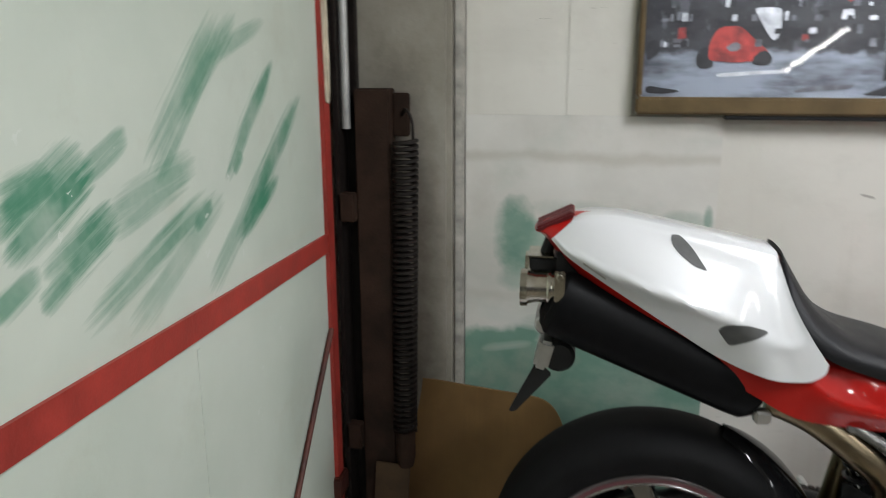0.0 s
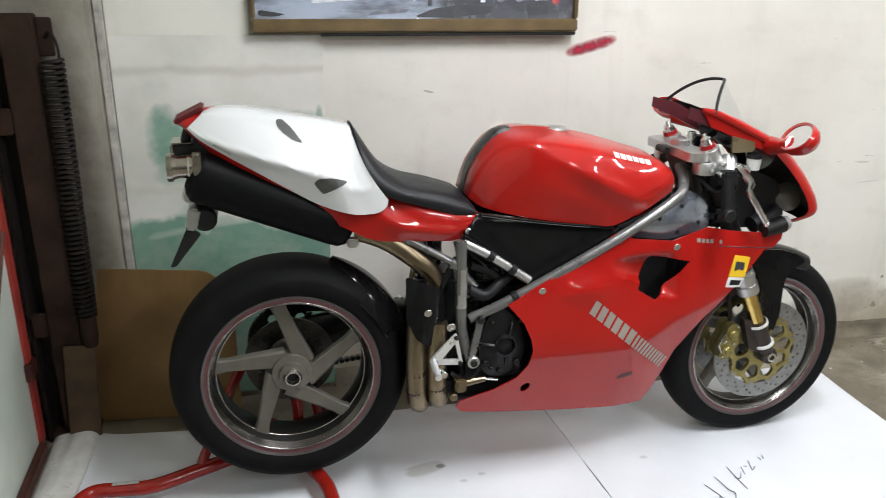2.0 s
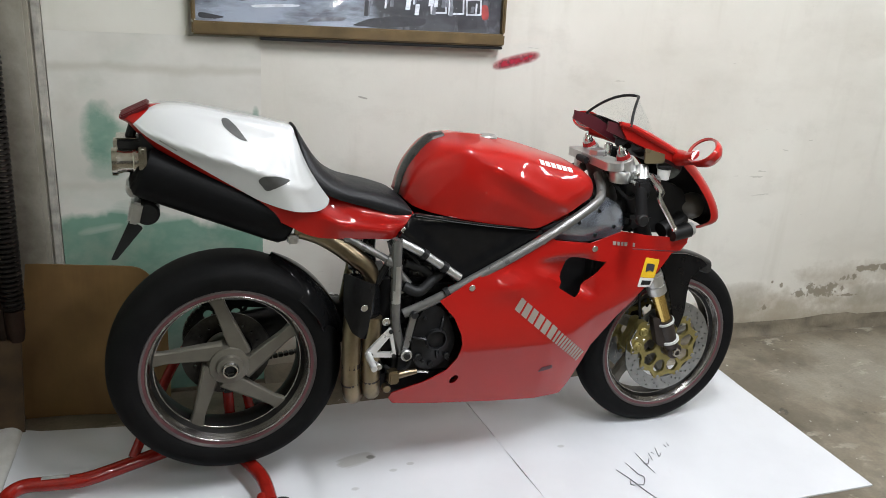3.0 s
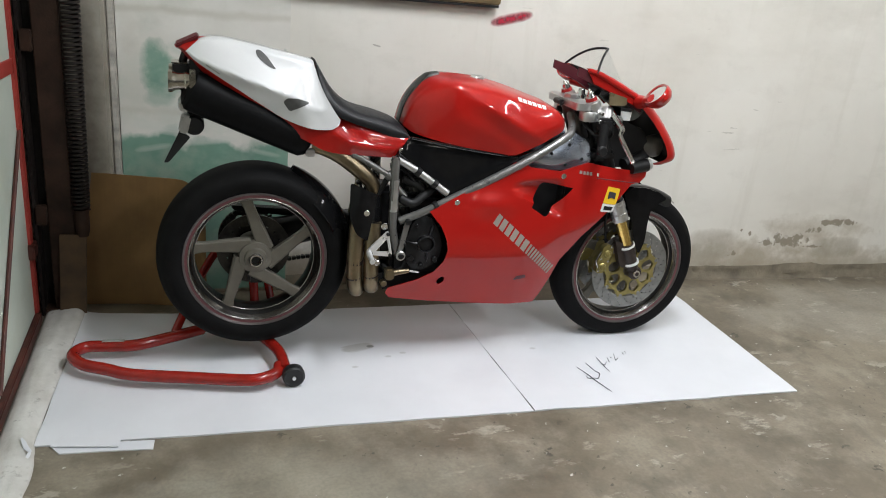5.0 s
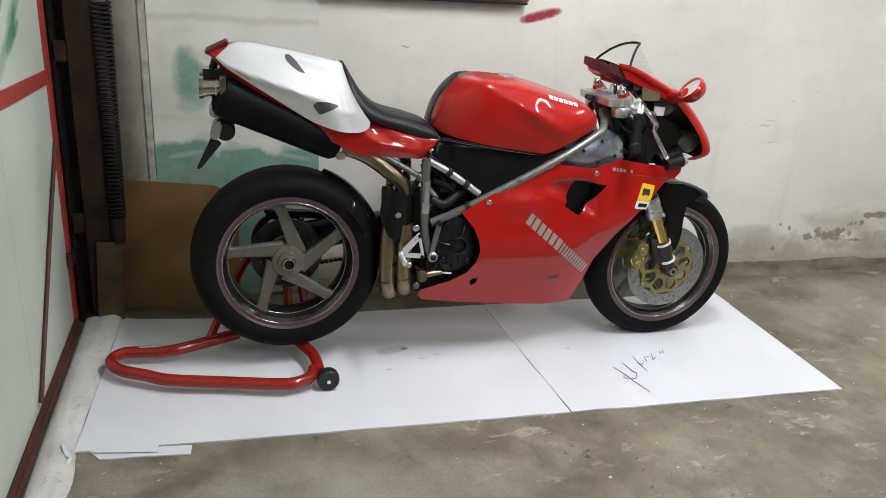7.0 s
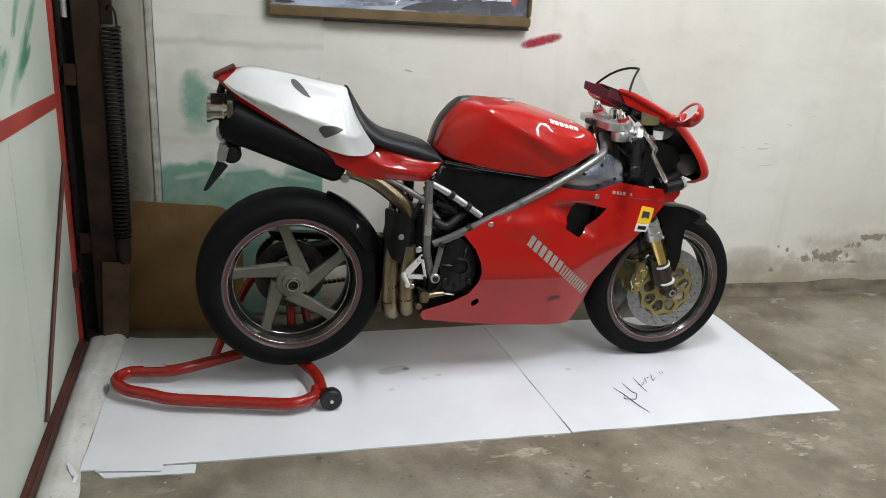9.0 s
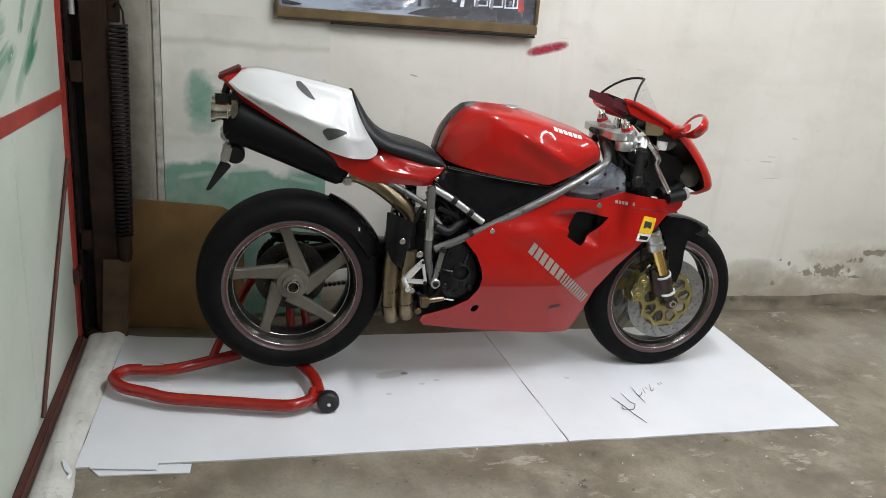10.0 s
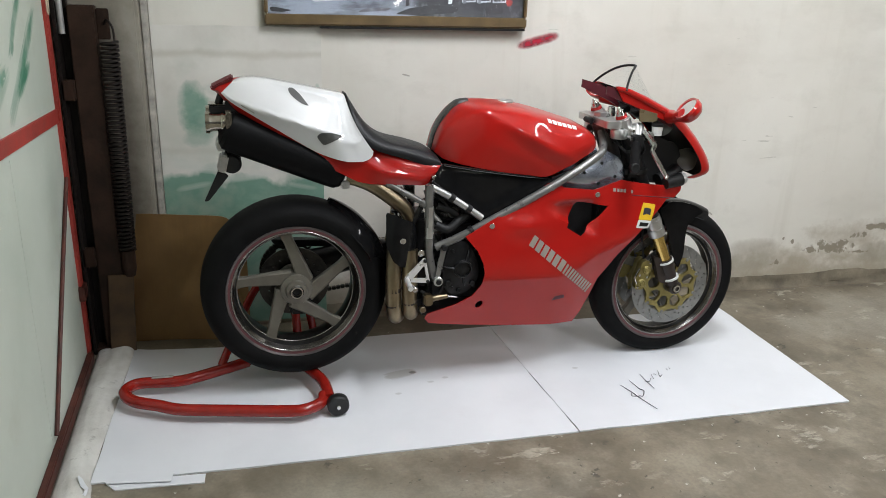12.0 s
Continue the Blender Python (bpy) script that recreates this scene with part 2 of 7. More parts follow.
def plaster():
    """Old cream wall paint, smeared and chipped, damp at the foot, peeled to bare cement in places."""
    m, t, b = nodes_of("old_wall_paint")
    at = coords(t)
    sep = t.nodes.new("ShaderNodeSeparateXYZ")
    wire(t, at, sep.inputs[0])
    wide, mid, fine = noise_of(t, at, 1.6, 5), noise_of(t, at, 6, 7, 0.65), noise_of(t, at, 60, 3)
    tone = mix(t, ramp(t, wide, 0.35, 0.65), (0.665, 0.64, 0.578), (0.745, 0.725, 0.665))
    tone = mix(t, math_of(t, "MULTIPLY", ramp(t, mid, 0.56, 0.72), 0.22), tone, (0.50, 0.48, 0.42))
    runs = noise_of(t, at, 5, 4, 0.5, (3.0, 1.0, 0.25))
    tone = mix(t, math_of(t, "MULTIPLY", ramp(t, runs, 0.56, 0.72), 0.18), tone, (0.48, 0.45, 0.37))
    wipes = noise_of(t, at, 2.4, 6, 0.62, (0.55, 1.0, 1.3))
    tone = mix(t, math_of(t, "MULTIPLY", ramp(t, wipes, 0.52, 0.66), 0.30), tone, (0.53, 0.505, 0.44))
    low = math_of(t, "MULTIPLY_ADD", mid, 0.42, math_of(t, "MULTIPLY", sep.outputs[2], -1.0))
    tone = mix(t, math_of(t, "MULTIPLY", ramp(t, low, -0.30, 0.09), 0.60), tone, (0.45, 0.40, 0.31))
    tone = mix(t, math_of(t, "MULTIPLY", ramp(t, low, -0.02, 0.20), 0.75), tone, (0.285, 0.243, 0.175))
    for cx, cz, rx, rz in ((2.20, 0.180, 0.14, 0.085), (2.925, 0.160, 0.15, 0.06)):  # squares of rough filler
        tone = mix(t, math_of(t, "MULTIPLY", blotch(t, at, (0, 2), cx, cz, rx, rz, 1.6, 9, 4.0, 1.2), 0.62), tone, (0.30, 0.265, 0.20))
    for cx, cz, rx, rz in ((2.775, 0.262, 0.34, 0.075), (2.55, 0.158, 0.25, 0.05), (2.62, 0.080, 0.42, 0.07), (1.75, 0.10, 0.30, 0.06)):  # brown damp round the peeling
        tone = mix(t, math_of(t, "MULTIPLY", blotch(t, at, (0, 2), cx, cz, rx, rz, 4.5, 7, 2.0, 1.6), 0.5), tone, (0.34, 0.285, 0.205))
    peel = 0.0
    for cx, cz, rx, rz in ((2.632, 0.200, 0.11, 0.032), (2.51, 0.187, 0.055, 0.014), (2.765, 0.251, 0.040, 0.016), (2.90, 0.293, 0.10, 0.016), (2.79, 0.167, 0.06, 0.008), (2.40, 0.232, 0.010, 0.010), (2.35, 0.252, 0.008, 0.008), (2.32, 0.134, 0.022, 0.014)):
        peel = math_of(t, "MAXIMUM", peel, blotch(t, at, (0, 2), cx, cz, rx, rz, 9.0, 21, 2.0, 0.5))
    tone = mix(t, math_of(t, "MULTIPLY", peel, 0.9), tone, (0.245, 0.210, 0.155))
    nicks = 0.0
    for a0, b0, a1, b1, width in ((0.482, 1.022, 0.516, 1.014, 0.0035), (1.93, 0.40, 1.95, 0.385, 0.004)):
        nicks = math_of(t, "MAXIMUM", nicks, streak(t, at, (0, 2), a0, b0, a1, b1, width, 0.4, 40))
    tone = mix(t, math_of(t, "MULTIPLY", nicks, 0.6), tone, (0.2, 0.18, 0.15))
    smears = noise_of(t, at, 3.2, 7, 0.68, (0.7, 1.0, 1.5))
    tone = mix(t, math_of(t, "MULTIPLY", ramp(t, smears, 0.55, 0.66), 0.20), tone, (0.50, 0.475, 0.41))
    scratch = noise_of(t, at, 9, 5, 0.6, (0.8, 1.0, 6.0))
    tone = mix(t, math_of(t, "MULTIPLY", math_of(t, "MULTIPLY", ramp(t, scratch, 0.685, 0.70), ramp(t, noise_of(t, at, 2.1), 0.5, 0.56)), 0.45), tone, (0.36, 0.34, 0.29))
    wire(t, tone, b.inputs["Base Color"])
    b.inputs["Roughness"].default_value = 0.7
    bump(t, b, math_of(t, "ADD", math_of(t, "MULTIPLY", fine, 0.06), math_of(t, "SUBTRACT", mid, math_of(t, "MULTIPLY", peel, 0.7))), 0.22, 0.010)
    return m


def streak(t, at, plane, a0, b0, a1, b1, width, rag=0.5, scale=26, soft=0.55):
    """A ragged brush stroke on a wall: 1 inside, 0 outside. plane: which two axes it lies in."""
    sep = t.nodes.new("ShaderNodeSeparateXYZ")
    wire(t, at, sep.inputs[0])
    u, v = sep.outputs[plane[0]], sep.outputs[plane[1]]
    long = math.hypot(a1 - a0, b1 - b0)
    c, s = (a1 - a0) / long, (b1 - b0) / long
    du, dv = math_of(t, "SUBTRACT", u, (a0 + a1) / 2), math_of(t, "SUBTRACT", v, (b0 + b1) / 2)
    along = math_of(t, "ADD", math_of(t, "MULTIPLY", du, c), math_of(t, "MULTIPLY", dv, s))
    across = math_of(t, "SUBTRACT", math_of(t, "MULTIPLY", dv, c), math_of(t, "MULTIPLY", du, s))
    comb = t.nodes.new("ShaderNodeCombineXYZ")
    wire(t, math_of(t, "MULTIPLY", along, scale * 0.12), comb.inputs[0])
    wire(t, math_of(t, "MULTIPLY", across, scale * 2.2), comb.inputs[1])
    comb.inputs[2].default_value = a0 * 7 + b1 * 3
    brush = noise_of(t, comb.outputs[0], 1.6, 5, 0.6)
    far = math_of(t, "ADD", math_of(t, "POWER", math_of(t, "ABSOLUTE", math_of(t, "DIVIDE", along, long / 2)), 4.0), math_of(t, "POWER", math_of(t, "ABSOLUTE", math_of(t, "DIVIDE", across, width)), 2.0))
    inside = math_of(t, "SUBTRACT", 1.0 + rag, math_of(t, "ADD", far, math_of(t, "MULTIPLY", brush, 2 * rag)))
    return ramp(t, inside, 0.0, soft)


def painted_door():
    m, t, b = nodes_of("pale_green_door_paint")
    at = coords(t)
    wide, fine = noise_of(t, at, 3, 5), noise_of(t, at, 45, 3)
    tone = mix(t, ramp(t, wide, 0.35, 0.65), (0.50, 0.555, 0.48), (0.575, 0.62, 0.545))
    tone = mix(t, math_of(t, "MULTIPLY", ramp(t, noise_of(t, at, 5, 6, 0.7), 0.55, 0.75), 0.3), tone, (0.42, 0.42, 0.33))
    dots = node(t, "ShaderNodeTexVoronoi", Scale=6.0)
    wire(t, at, dots.inputs["Vector"])
    tone = mix(t, math_of(t, "MULTIPLY", ramp(t, dots.outputs["Distance"], 0.025, 0.04, (1, 1, 1, 1), (0, 0, 0, 1)), 0.6), tone, (0.2, 0.2, 0.15))
    strokes = [
        (-0.705, 1.150, -0.540, 1.228, 0.034, 1.0), (-0.70, 1.200, -0.610, 1.222, 0.018, 0.7), (-0.560, 1.208, -0.455, 1.250, 0.014, 0.5),
        (-0.735, 1.088, -0.650, 1.120, 0.014, 0.55), (-0.645, 1.095, -0.495, 1.150, 0.026, 0.95), (-0.520, 1.140, -0.280, 1.188, 0.024, 0.5),
        (-0.590, 1.027, -0.225, 1.128, 0.019, 0.55), (-0.500, 0.985, -0.195, 1.117, 0.019, 0.35), (-0.415, 1.185, -0.160, 1.402, 0.030, 0.5),
        (-0.330, 1.255, -0.100, 1.41, 0.018, 0.55), (-0.180, 1.144, 0.045, 1.327, 0.018, 0.8), (-0.158, 1.030, 0.186, 1.258, 0.022, 0.75),
        (-0.270, 0.974, -0.048, 1.108, 0.019, 0.35), (-0.215, 1.337, 0.016, 1.402, 0.014, 0.4), (-0.136, 1.032, 0.050, 1.113, 0.014, 0.8),
        (-0.150, 1.148, -0.110, 1.180, 0.010, 1.0), (-0.300, 1.085, -0.235, 1.115, 0.012, 0.6), (-0.66, 1.075, -0.60, 1.10, 0.012, 0.7),
    ]
    blot = math_of(t, "MULTIPLY_ADD", ramp(t, noise_of(t, at, 7, 4, 0.6), 0.34, 0.62), 0.6, 0.45)
    for a0, b0, a1, b1, width, strong in strokes:
        mask = math_of(t, "MULTIPLY", math_of(t, "MULTIPLY", streak(t, at, (1, 2), a0, b0, a1, b1, width * 1.45, 1.2, 24, 0.85), min(1.0, strong * 1.3)), blot)
        tone = mix(t, mask, tone, (0.045, 0.215, 0.125))
    flakes = math_of(t, "MULTIPLY", spots(t, at, 16.0, 0.09, 3.0, 0.50), 0.8)
    tone = mix(t, flakes, tone, (0.60, 0.64, 0.58))
    wire(t, tone, b.inputs["Base Color"])
    wire(t, math_of(t, "MULTIPLY_ADD", wide, 0.2, 0.35), b.inputs["Roughness"])
    bump(t, b, fine, 0.12, 0.003)
    return m


def drywall():
    """Green moisture board, half skimmed with white filler."""
    m, t, b = nodes_of("skimmed_green_board")
    at = coords(t)
    sep = t.nodes.new("ShaderNodeSeparateXYZ")
    wire(t, at, sep.inputs[0])
    edge, fine = noise_of(t, at, 5.5, 5, 0.52), noise_of(t, at, 60, 3)
    tone = mix(t, ramp(t, noise_of(t, at, 4, 5), 0.35, 0.65), (0.62, 0.60, 0.55), (0.73, 0.71, 0.665))
    green = mix(t, ramp(t, noise_of(t, at, 5), 0.3, 0.7), (0.10, 0.24, 0.175), (0.17, 0.33, 0.25))
    low = math_of(t, "ADD", math_of(t, "SUBTRACT", 0.645, sep.outputs[2]), math_of(t, "MULTIPLY_ADD", edge, 0.26, -0.13))
    tone = mix(t, math_of(t, "MULTIPLY", ramp(t, low, -0.022, 0.034), 0.93), tone, green)
    for cx, cz, rx, rz, strong in [(-0.312, 0.905, 0.058, 0.100, 0.85), (-0.268, 0.865, 0.070, 0.075, 0.65), (-0.30, 0.785, 0.055, 0.035, 0.5), (0.09, 0.945, 0.075, 0.03, 0.35), (0.148, 0.955, 0.012, 0.035, 0.6), (-0.18, 0.97, 0.10, 0.03, 0.25)]:
        tone = mix(t, math_of(t, "MULTIPLY", blotch(t, at, (0, 2), cx, cz, rx, rz, 2.8, 7, 2.0, 0.9), strong), tone, green)
    for a0, b0, a1, b1, wide, strong in ((-0.42, 0.700, -0.20, 0.665, 0.030, 0.8), (-0.24, 0.625, -0.02, 0.640, 0.020, 0.55), (-0.40, 0.590, -0.26, 0.615, 0.014, 0.4), (0.02, 0.60, 0.14, 0.575, 0.012, 0.35)):
        tone = mix(t, math_of(t, "MULTIPLY", streak(t, at, (0, 2), a0, b0, a1, b1, wide, 0.9, 9, 1.3), strong), tone, (0.62, 0.63, 0.585))
    haze = noise_of(t, at, 4.5, 6, 0.62)
    tint = noise_of(t, at, 3.4, 5, 0.6, (1.0, 1.0, 1.7))
    tone = mix(t, math_of(t, "MULTIPLY", ramp(t, tint, 0.50, 0.64), 0.32), tone, (0.46, 0.52, 0.455))
    tone = mix(t, math_of(t, "MULTIPLY", ramp(t, haze, 0.52, 0.66), 0.30), tone, (0.46, 0.44, 0.38))
    for z, strong in ((1.095, 0.45), (0.74, 0.25)):
        line = math_of(t, "ABSOLUTE", math_of(t, "ADD", math_of(t, "SUBTRACT", sep.outputs[2], z), math_of(t, "MULTIPLY_ADD", noise_of(t, at, 6), 0.05, -0.025)))
        tone = mix(t, math_of(t, "MULTIPLY", ramp(t, line, 0.004, 0.02, (1, 1, 1, 1), (0, 0, 0, 1)), strong), tone, (0.45, 0.42, 0.35))
    wire(t, tone, b.inputs["Base Color"])
    b.inputs["Roughness"].default_value = 0.75
    bump(t, b, math_of(t, "ADD", math_of(t, "MULTIPLY", fine, 0.3), edge), 0.2, 0.006)
    return m


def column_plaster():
    m, t, b = nodes_of("grey_brown_plaster")
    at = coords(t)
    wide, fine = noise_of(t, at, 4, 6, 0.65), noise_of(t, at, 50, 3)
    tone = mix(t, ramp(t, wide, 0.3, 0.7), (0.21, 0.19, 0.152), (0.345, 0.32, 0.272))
    # Ragged darker brown over the left part, fading towards the right edge.
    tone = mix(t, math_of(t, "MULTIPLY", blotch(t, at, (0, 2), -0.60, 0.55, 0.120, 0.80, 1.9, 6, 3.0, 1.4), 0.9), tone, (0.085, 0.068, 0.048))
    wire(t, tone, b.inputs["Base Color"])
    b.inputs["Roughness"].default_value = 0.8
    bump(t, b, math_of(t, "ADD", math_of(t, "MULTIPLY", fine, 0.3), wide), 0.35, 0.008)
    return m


def cardboard():
    m, t, b = nodes_of("brown_cardboard")
    at = coords(t)
    wide, fine = noise_of(t, at, 5, 5), noise_of(t, at, 120, 2, 0.5, (1, 1, 0.06))
    tone = mix(t, ramp(t, wide, 0.3, 0.7), (0.138, 0.070, 0.020), (0.225, 0.124, 0.038))
    tone = mix(t, math_of(t, "MULTIPLY", fine, 0.3), tone, (0.10, 0.06, 0.025))
    wire(t, tone, b.inputs["Base Color"])
    b.inputs["Roughness"].default_value = 0.75
    bump(t, b, fine, 0.15, 0.002)
    return m


def paper():
    m, t, b = nodes_of("white_paper_board")
    at = coords(t)
    wide, mid = noise_of(t, at, 2.2, 5), noise_of(t, at, 11, 6, 0.7)
    tone = mix(t, ramp(t, wide, 0.35, 0.65), (0.66, 0.67, 0.70), (0.73, 0.74, 0.77))
    tone = mix(t, math_of(t, "MULTIPLY", ramp(t, mid, 0.60, 0.74), 0.18), tone, (0.6, 0.59, 0.57))
    tone = mix(t, math_of(t, "MULTIPLY", streak(t, at, (0, 1), 0.30, -0.045, 0.43, -0.015, 0.03, 0.8, 30), 0.55), tone, (0.36, 0.35, 0.32))
    tone = mix(t, math_of(t, "MULTIPLY", blotch(t, at, (0, 1), 0.413, -0.026, 0.016, 0.012, 1.5, 30), 0.8), tone, (0.12, 0.115, 0.10))
    for cx, cy in ((0.33, -0.17), (0.52, -0.09), (0.46, -0.11), (1.02, -0.12)):
        tone = mix(t, math_of(t, "MULTIPLY", blotch(t, at, (0, 1), cx, cy, 0.014, 0.009, 1.5, 40), 0.4), tone, (0.3, 0.29, 0.27))
    wire(t, tone, b.inputs["Base Color"])
    wire(t, math_of(t, "MULTIPLY_ADD", wide, 0.2, 0.38), b.inputs["Roughness"])
    bump(t, b, wide, 0.15, 0.01)
    return m


def dirty_cloth():
    m, t, b = nodes_of("dirty_dust_sheet")
    at = coords(t)
    wide, mid = noise_of(t, at, 5, 6, 0.65), noise_of(t, at, 22, 5, 0.7)
    tone = mix(t, ramp(t, wide, 0.4, 0.62), (0.60, 0.59, 0.555), (0.47, 0.455, 0.415))
    tone = mix(t, math_of(t, "MULTIPLY", ramp(t, mid, 0.60, 0.70), 0.5), tone, (0.16, 0.15, 0.125))
    wire(t, tone, b.inputs["Base Color"])
    b.inputs["Roughness"].default_value = 0.85
    bump(t, b, mid, 0.4, 0.006)
    return m


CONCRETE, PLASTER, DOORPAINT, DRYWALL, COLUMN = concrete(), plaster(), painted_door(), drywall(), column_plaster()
CARDBOARD, PAPER, CLOTH = cardboard(), paper(), dirty_cloth()


def spray():
    """A sprayed red stroke that fades at its edges over bare wall paint."""
    m, t, b = nodes_of("sprayed_red_mark")
    at = coords(t)
    mask = math_of(t, "POWER", streak(t, at, (0, 2), 0.952, 1.130, 1.140, 1.180, 0.023, 0.35, 10, 1.2), 1.6)
    mask = math_of(t, "MULTIPLY", mask, math_of(t, "MULTIPLY_ADD", ramp(t, noise_of(t, at, 60, 3), 0.35, 0.6), 0.45, 0.55))
    clear = t.nodes.new("ShaderNodeBsdfTransparent")
    b.inputs["Base Color"].default_value = (0.42, 0.02, 0.05, 1)
    b.inputs["Roughness"].default_value = 0.6
    blend = t.nodes.new("ShaderNodeMixShader")
    wire(t, math_of(t, "MULTIPLY", mask, 0.92), blend.inputs[0])
    wire(t, clear.outputs[0], blend.inputs[1])
    wire(t, b.outputs[0], blend.inputs[2])
    wire(t, blend.outputs[0], t.nodes["Material Output"].inputs[0])
    return m


SPRAY = spray()

# ---------------------------------------------------------------- builders


def mesh_object(name, verts, faces, material, sharp=35):
    me = bpy.data.meshes.new(name)
    me.from_pydata([tuple(v) for v in verts], [], faces)
    bm = bmesh.new()
    bm.from_mesh(me)
    bmesh.ops.remove_doubles(bm, verts=bm.verts, dist=1e-5)
    bmesh.ops.recalc_face_normals(bm, faces=bm.faces)
    bm.to_mesh(me)
    bm.free()
    me.shade_smooth()
    me.set_sharp_from_angle(angle=radians(sharp))
    me.materials.append(material)
    return new(name, me)


def under(ob, parent, label=""):
    """Makes ob a part of parent, where it stands."""
    ob.parent = parent
    top = parent
    while top.parent:
        top = top.parent
    if parent == top:
        ob.matrix_parent_inverse = Matrix.Translation(parent.location).inverted()
    return tagged(ob, label) if label else ob


def thing(name, at, label, category, group=""):
    ob = new(name)
    ob.location = at
    ob.empty_display_size = 0.1
    return tagged(ob, label, category, group)


def merged(*bits):
    """Several (verts, faces) as one."""
    verts, faces = [], []
    for v, f in bits:
        base = len(verts)
        verts += [tuple(p) for p in v]
        faces += [[base + i for i in face] for face in f]
    return verts, faces


def spline(points, n):
    """A smooth line of n + 1 points through the given ones (Catmull-Rom)."""
    p = np.array(points, float)
    p = np.vstack([2 * p[0] - p[1], p, 2 * p[-1] - p[-2]])
    out = []
    for k in np.linspace(0, len(p) - 3, n + 1):
        i = min(int(k), len(p) - 4)
        u = k - i
        a, b, c, d = p[i : i + 4]
        out.append(0.5 * (2 * b + (c - a) * u + (2 * a - 5 * b + 4 * c - d) * u * u + (3 * b - a - 3 * c + d) * u**3))
    return np.array(out)


def box(x0, x1, y0, y1, z0, z1, bevel=0.003):
    bm = bmesh.new()
    bmesh.ops.create_cube(bm, size=1)
    for v in bm.verts:
        v.co = ((x0 + x1) / 2 + v.co.x * (x1 - x0), (y0 + y1) / 2 + v.co.y * (y1 - y0), (z0 + z1) / 2 + v.co.z * (z1 - z0))
    if bevel:
        bmesh.ops.bevel(bm, geom=bm.edges, offset=bevel, segments=2, affect="EDGES")
    out = [v.co.copy() for v in bm.verts], [[v.index for v in f.verts] for f in bm.faces]
    bm.free()
    return out


def turned(bit, m):
    return [m @ Vector(v) for v in bit[0]], bit[1]


def tube(points, radius, sides=12, n=None, caps=True):
    """A round bar along a line; radius may be a list, one for each given point."""
    p = spline(points, n or max(1, (len(points) - 1) * 8)) if len(points) > 2 else np.array(points, float)
    radii = np.interp(np.linspace(0, 1, len(p)), np.linspace(0, 1, len(np.atleast_1d(radius))), np.atleast_1d(radius))
    verts, faces, side = [], [], None
    for i, at in enumerate(p):
        ahead = Vector(p[min(i + 1, len(p) - 1)] - p[max(i - 1, 0)]).normalized()
        if side is None:
            side = ahead.orthogonal().normalized()
        side = (side - ahead * side.dot(ahead)).normalized()
        up = ahead.cross(side)
        verts += [Vector(at) + float(radii[i]) * (math.cos(a) * side + math.sin(a) * up) for a in np.linspace(0, 2 * math.pi, sides, endpoint=False)]
    for i in range(len(p) - 1):
        faces += [[i * sides + j, i * sides + (j + 1) % sides, (i + 1) * sides + (j + 1) % sides, (i + 1) * sides + j] for j in range(sides)]
    if caps:
        faces += [list(range(sides))[::-1], [len(verts) - sides + j for j in range(sides)]]
    return verts, faces


def lathe(profile, centre, axis="y", sides=64, closed=True):
    """Turns a profile of (radius, along) about an axis through centre."""
    verts, faces, n = [], [], len(profile)
    for a in np.linspace(0, 2 * math.pi, sides, endpoint=False):
        for r, s in profile:
            q = {"y": (r * math.cos(a), s, r * math.sin(a)), "x": (s, r * math.cos(a), r * math.sin(a)), "z": (r * math.cos(a), r * math.sin(a), s)}[axis]
            verts.append(Vector(q) + Vector(centre))
    for i in range(sides):
        k = (i + 1) % sides
        for j in range(n if closed else n - 1):
            l = (j + 1) % n
            faces.append([i * n + j, i * n + l, k * n + l, k * n + j])
    if not closed:
        faces += [[i * n for i in range(sides)], [i * n + n - 1 for i in range(sides)]]
    return verts, faces


def disc_solid(centre, radius, y0, y1, sides=24, axis="y", bevel=0.15):
    h = abs(y1 - y0)
    b = min(bevel * h, radius * 0.2)
    return lathe([(1e-4, y0), (radius - b, y0), (radius, y0 + b), (radius, y1 - b), (radius - b, y1), (1e-4, y1)], centre, axis, sides, False)


def inside(p, poly):
    hit = False
    for (x0, y0), (x1, y1) in zip(poly, poly[1:] + poly[:1]):
        if (y0 > p[1]) != (y1 > p[1]) and p[0] < (x1 - x0) * (p[1] - y0) / (y1 - y0) + x0:
            hit = not hit
    return hit


def dense(poly, step):
    out = []
    for a, b in zip(poly, poly[1:] + poly[:1]):
        n = max(1, int(math.hypot(b[0] - a[0], b[1] - a[1]) / step))
        out += [(a[0] + (b[0] - a[0]) * i / n, a[1] + (b[1] - a[1]) * i / n) for i in range(n)]
    return out


def rounded(poly, r, n=3):
    """The polygon with its corners cut round."""
    out = []
    for i, b in enumerate(poly):
        a, c, b = Vector(poly[i - 1]), Vector(poly[(i + 1) % len(poly)]), Vector(b)
        ra, rc = min(r, (a - b).length * 0.45), min(r, (c - b).length * 0.45)
        p, q = b + (a - b).normalized() * ra, b + (c - b).normalized() * rc
        out += [tuple((p * (1 - u) ** 2 + b * 2 * u * (1 - u) + q * u * u)) for u in np.linspace(0, 1, n + 1)]
    return out


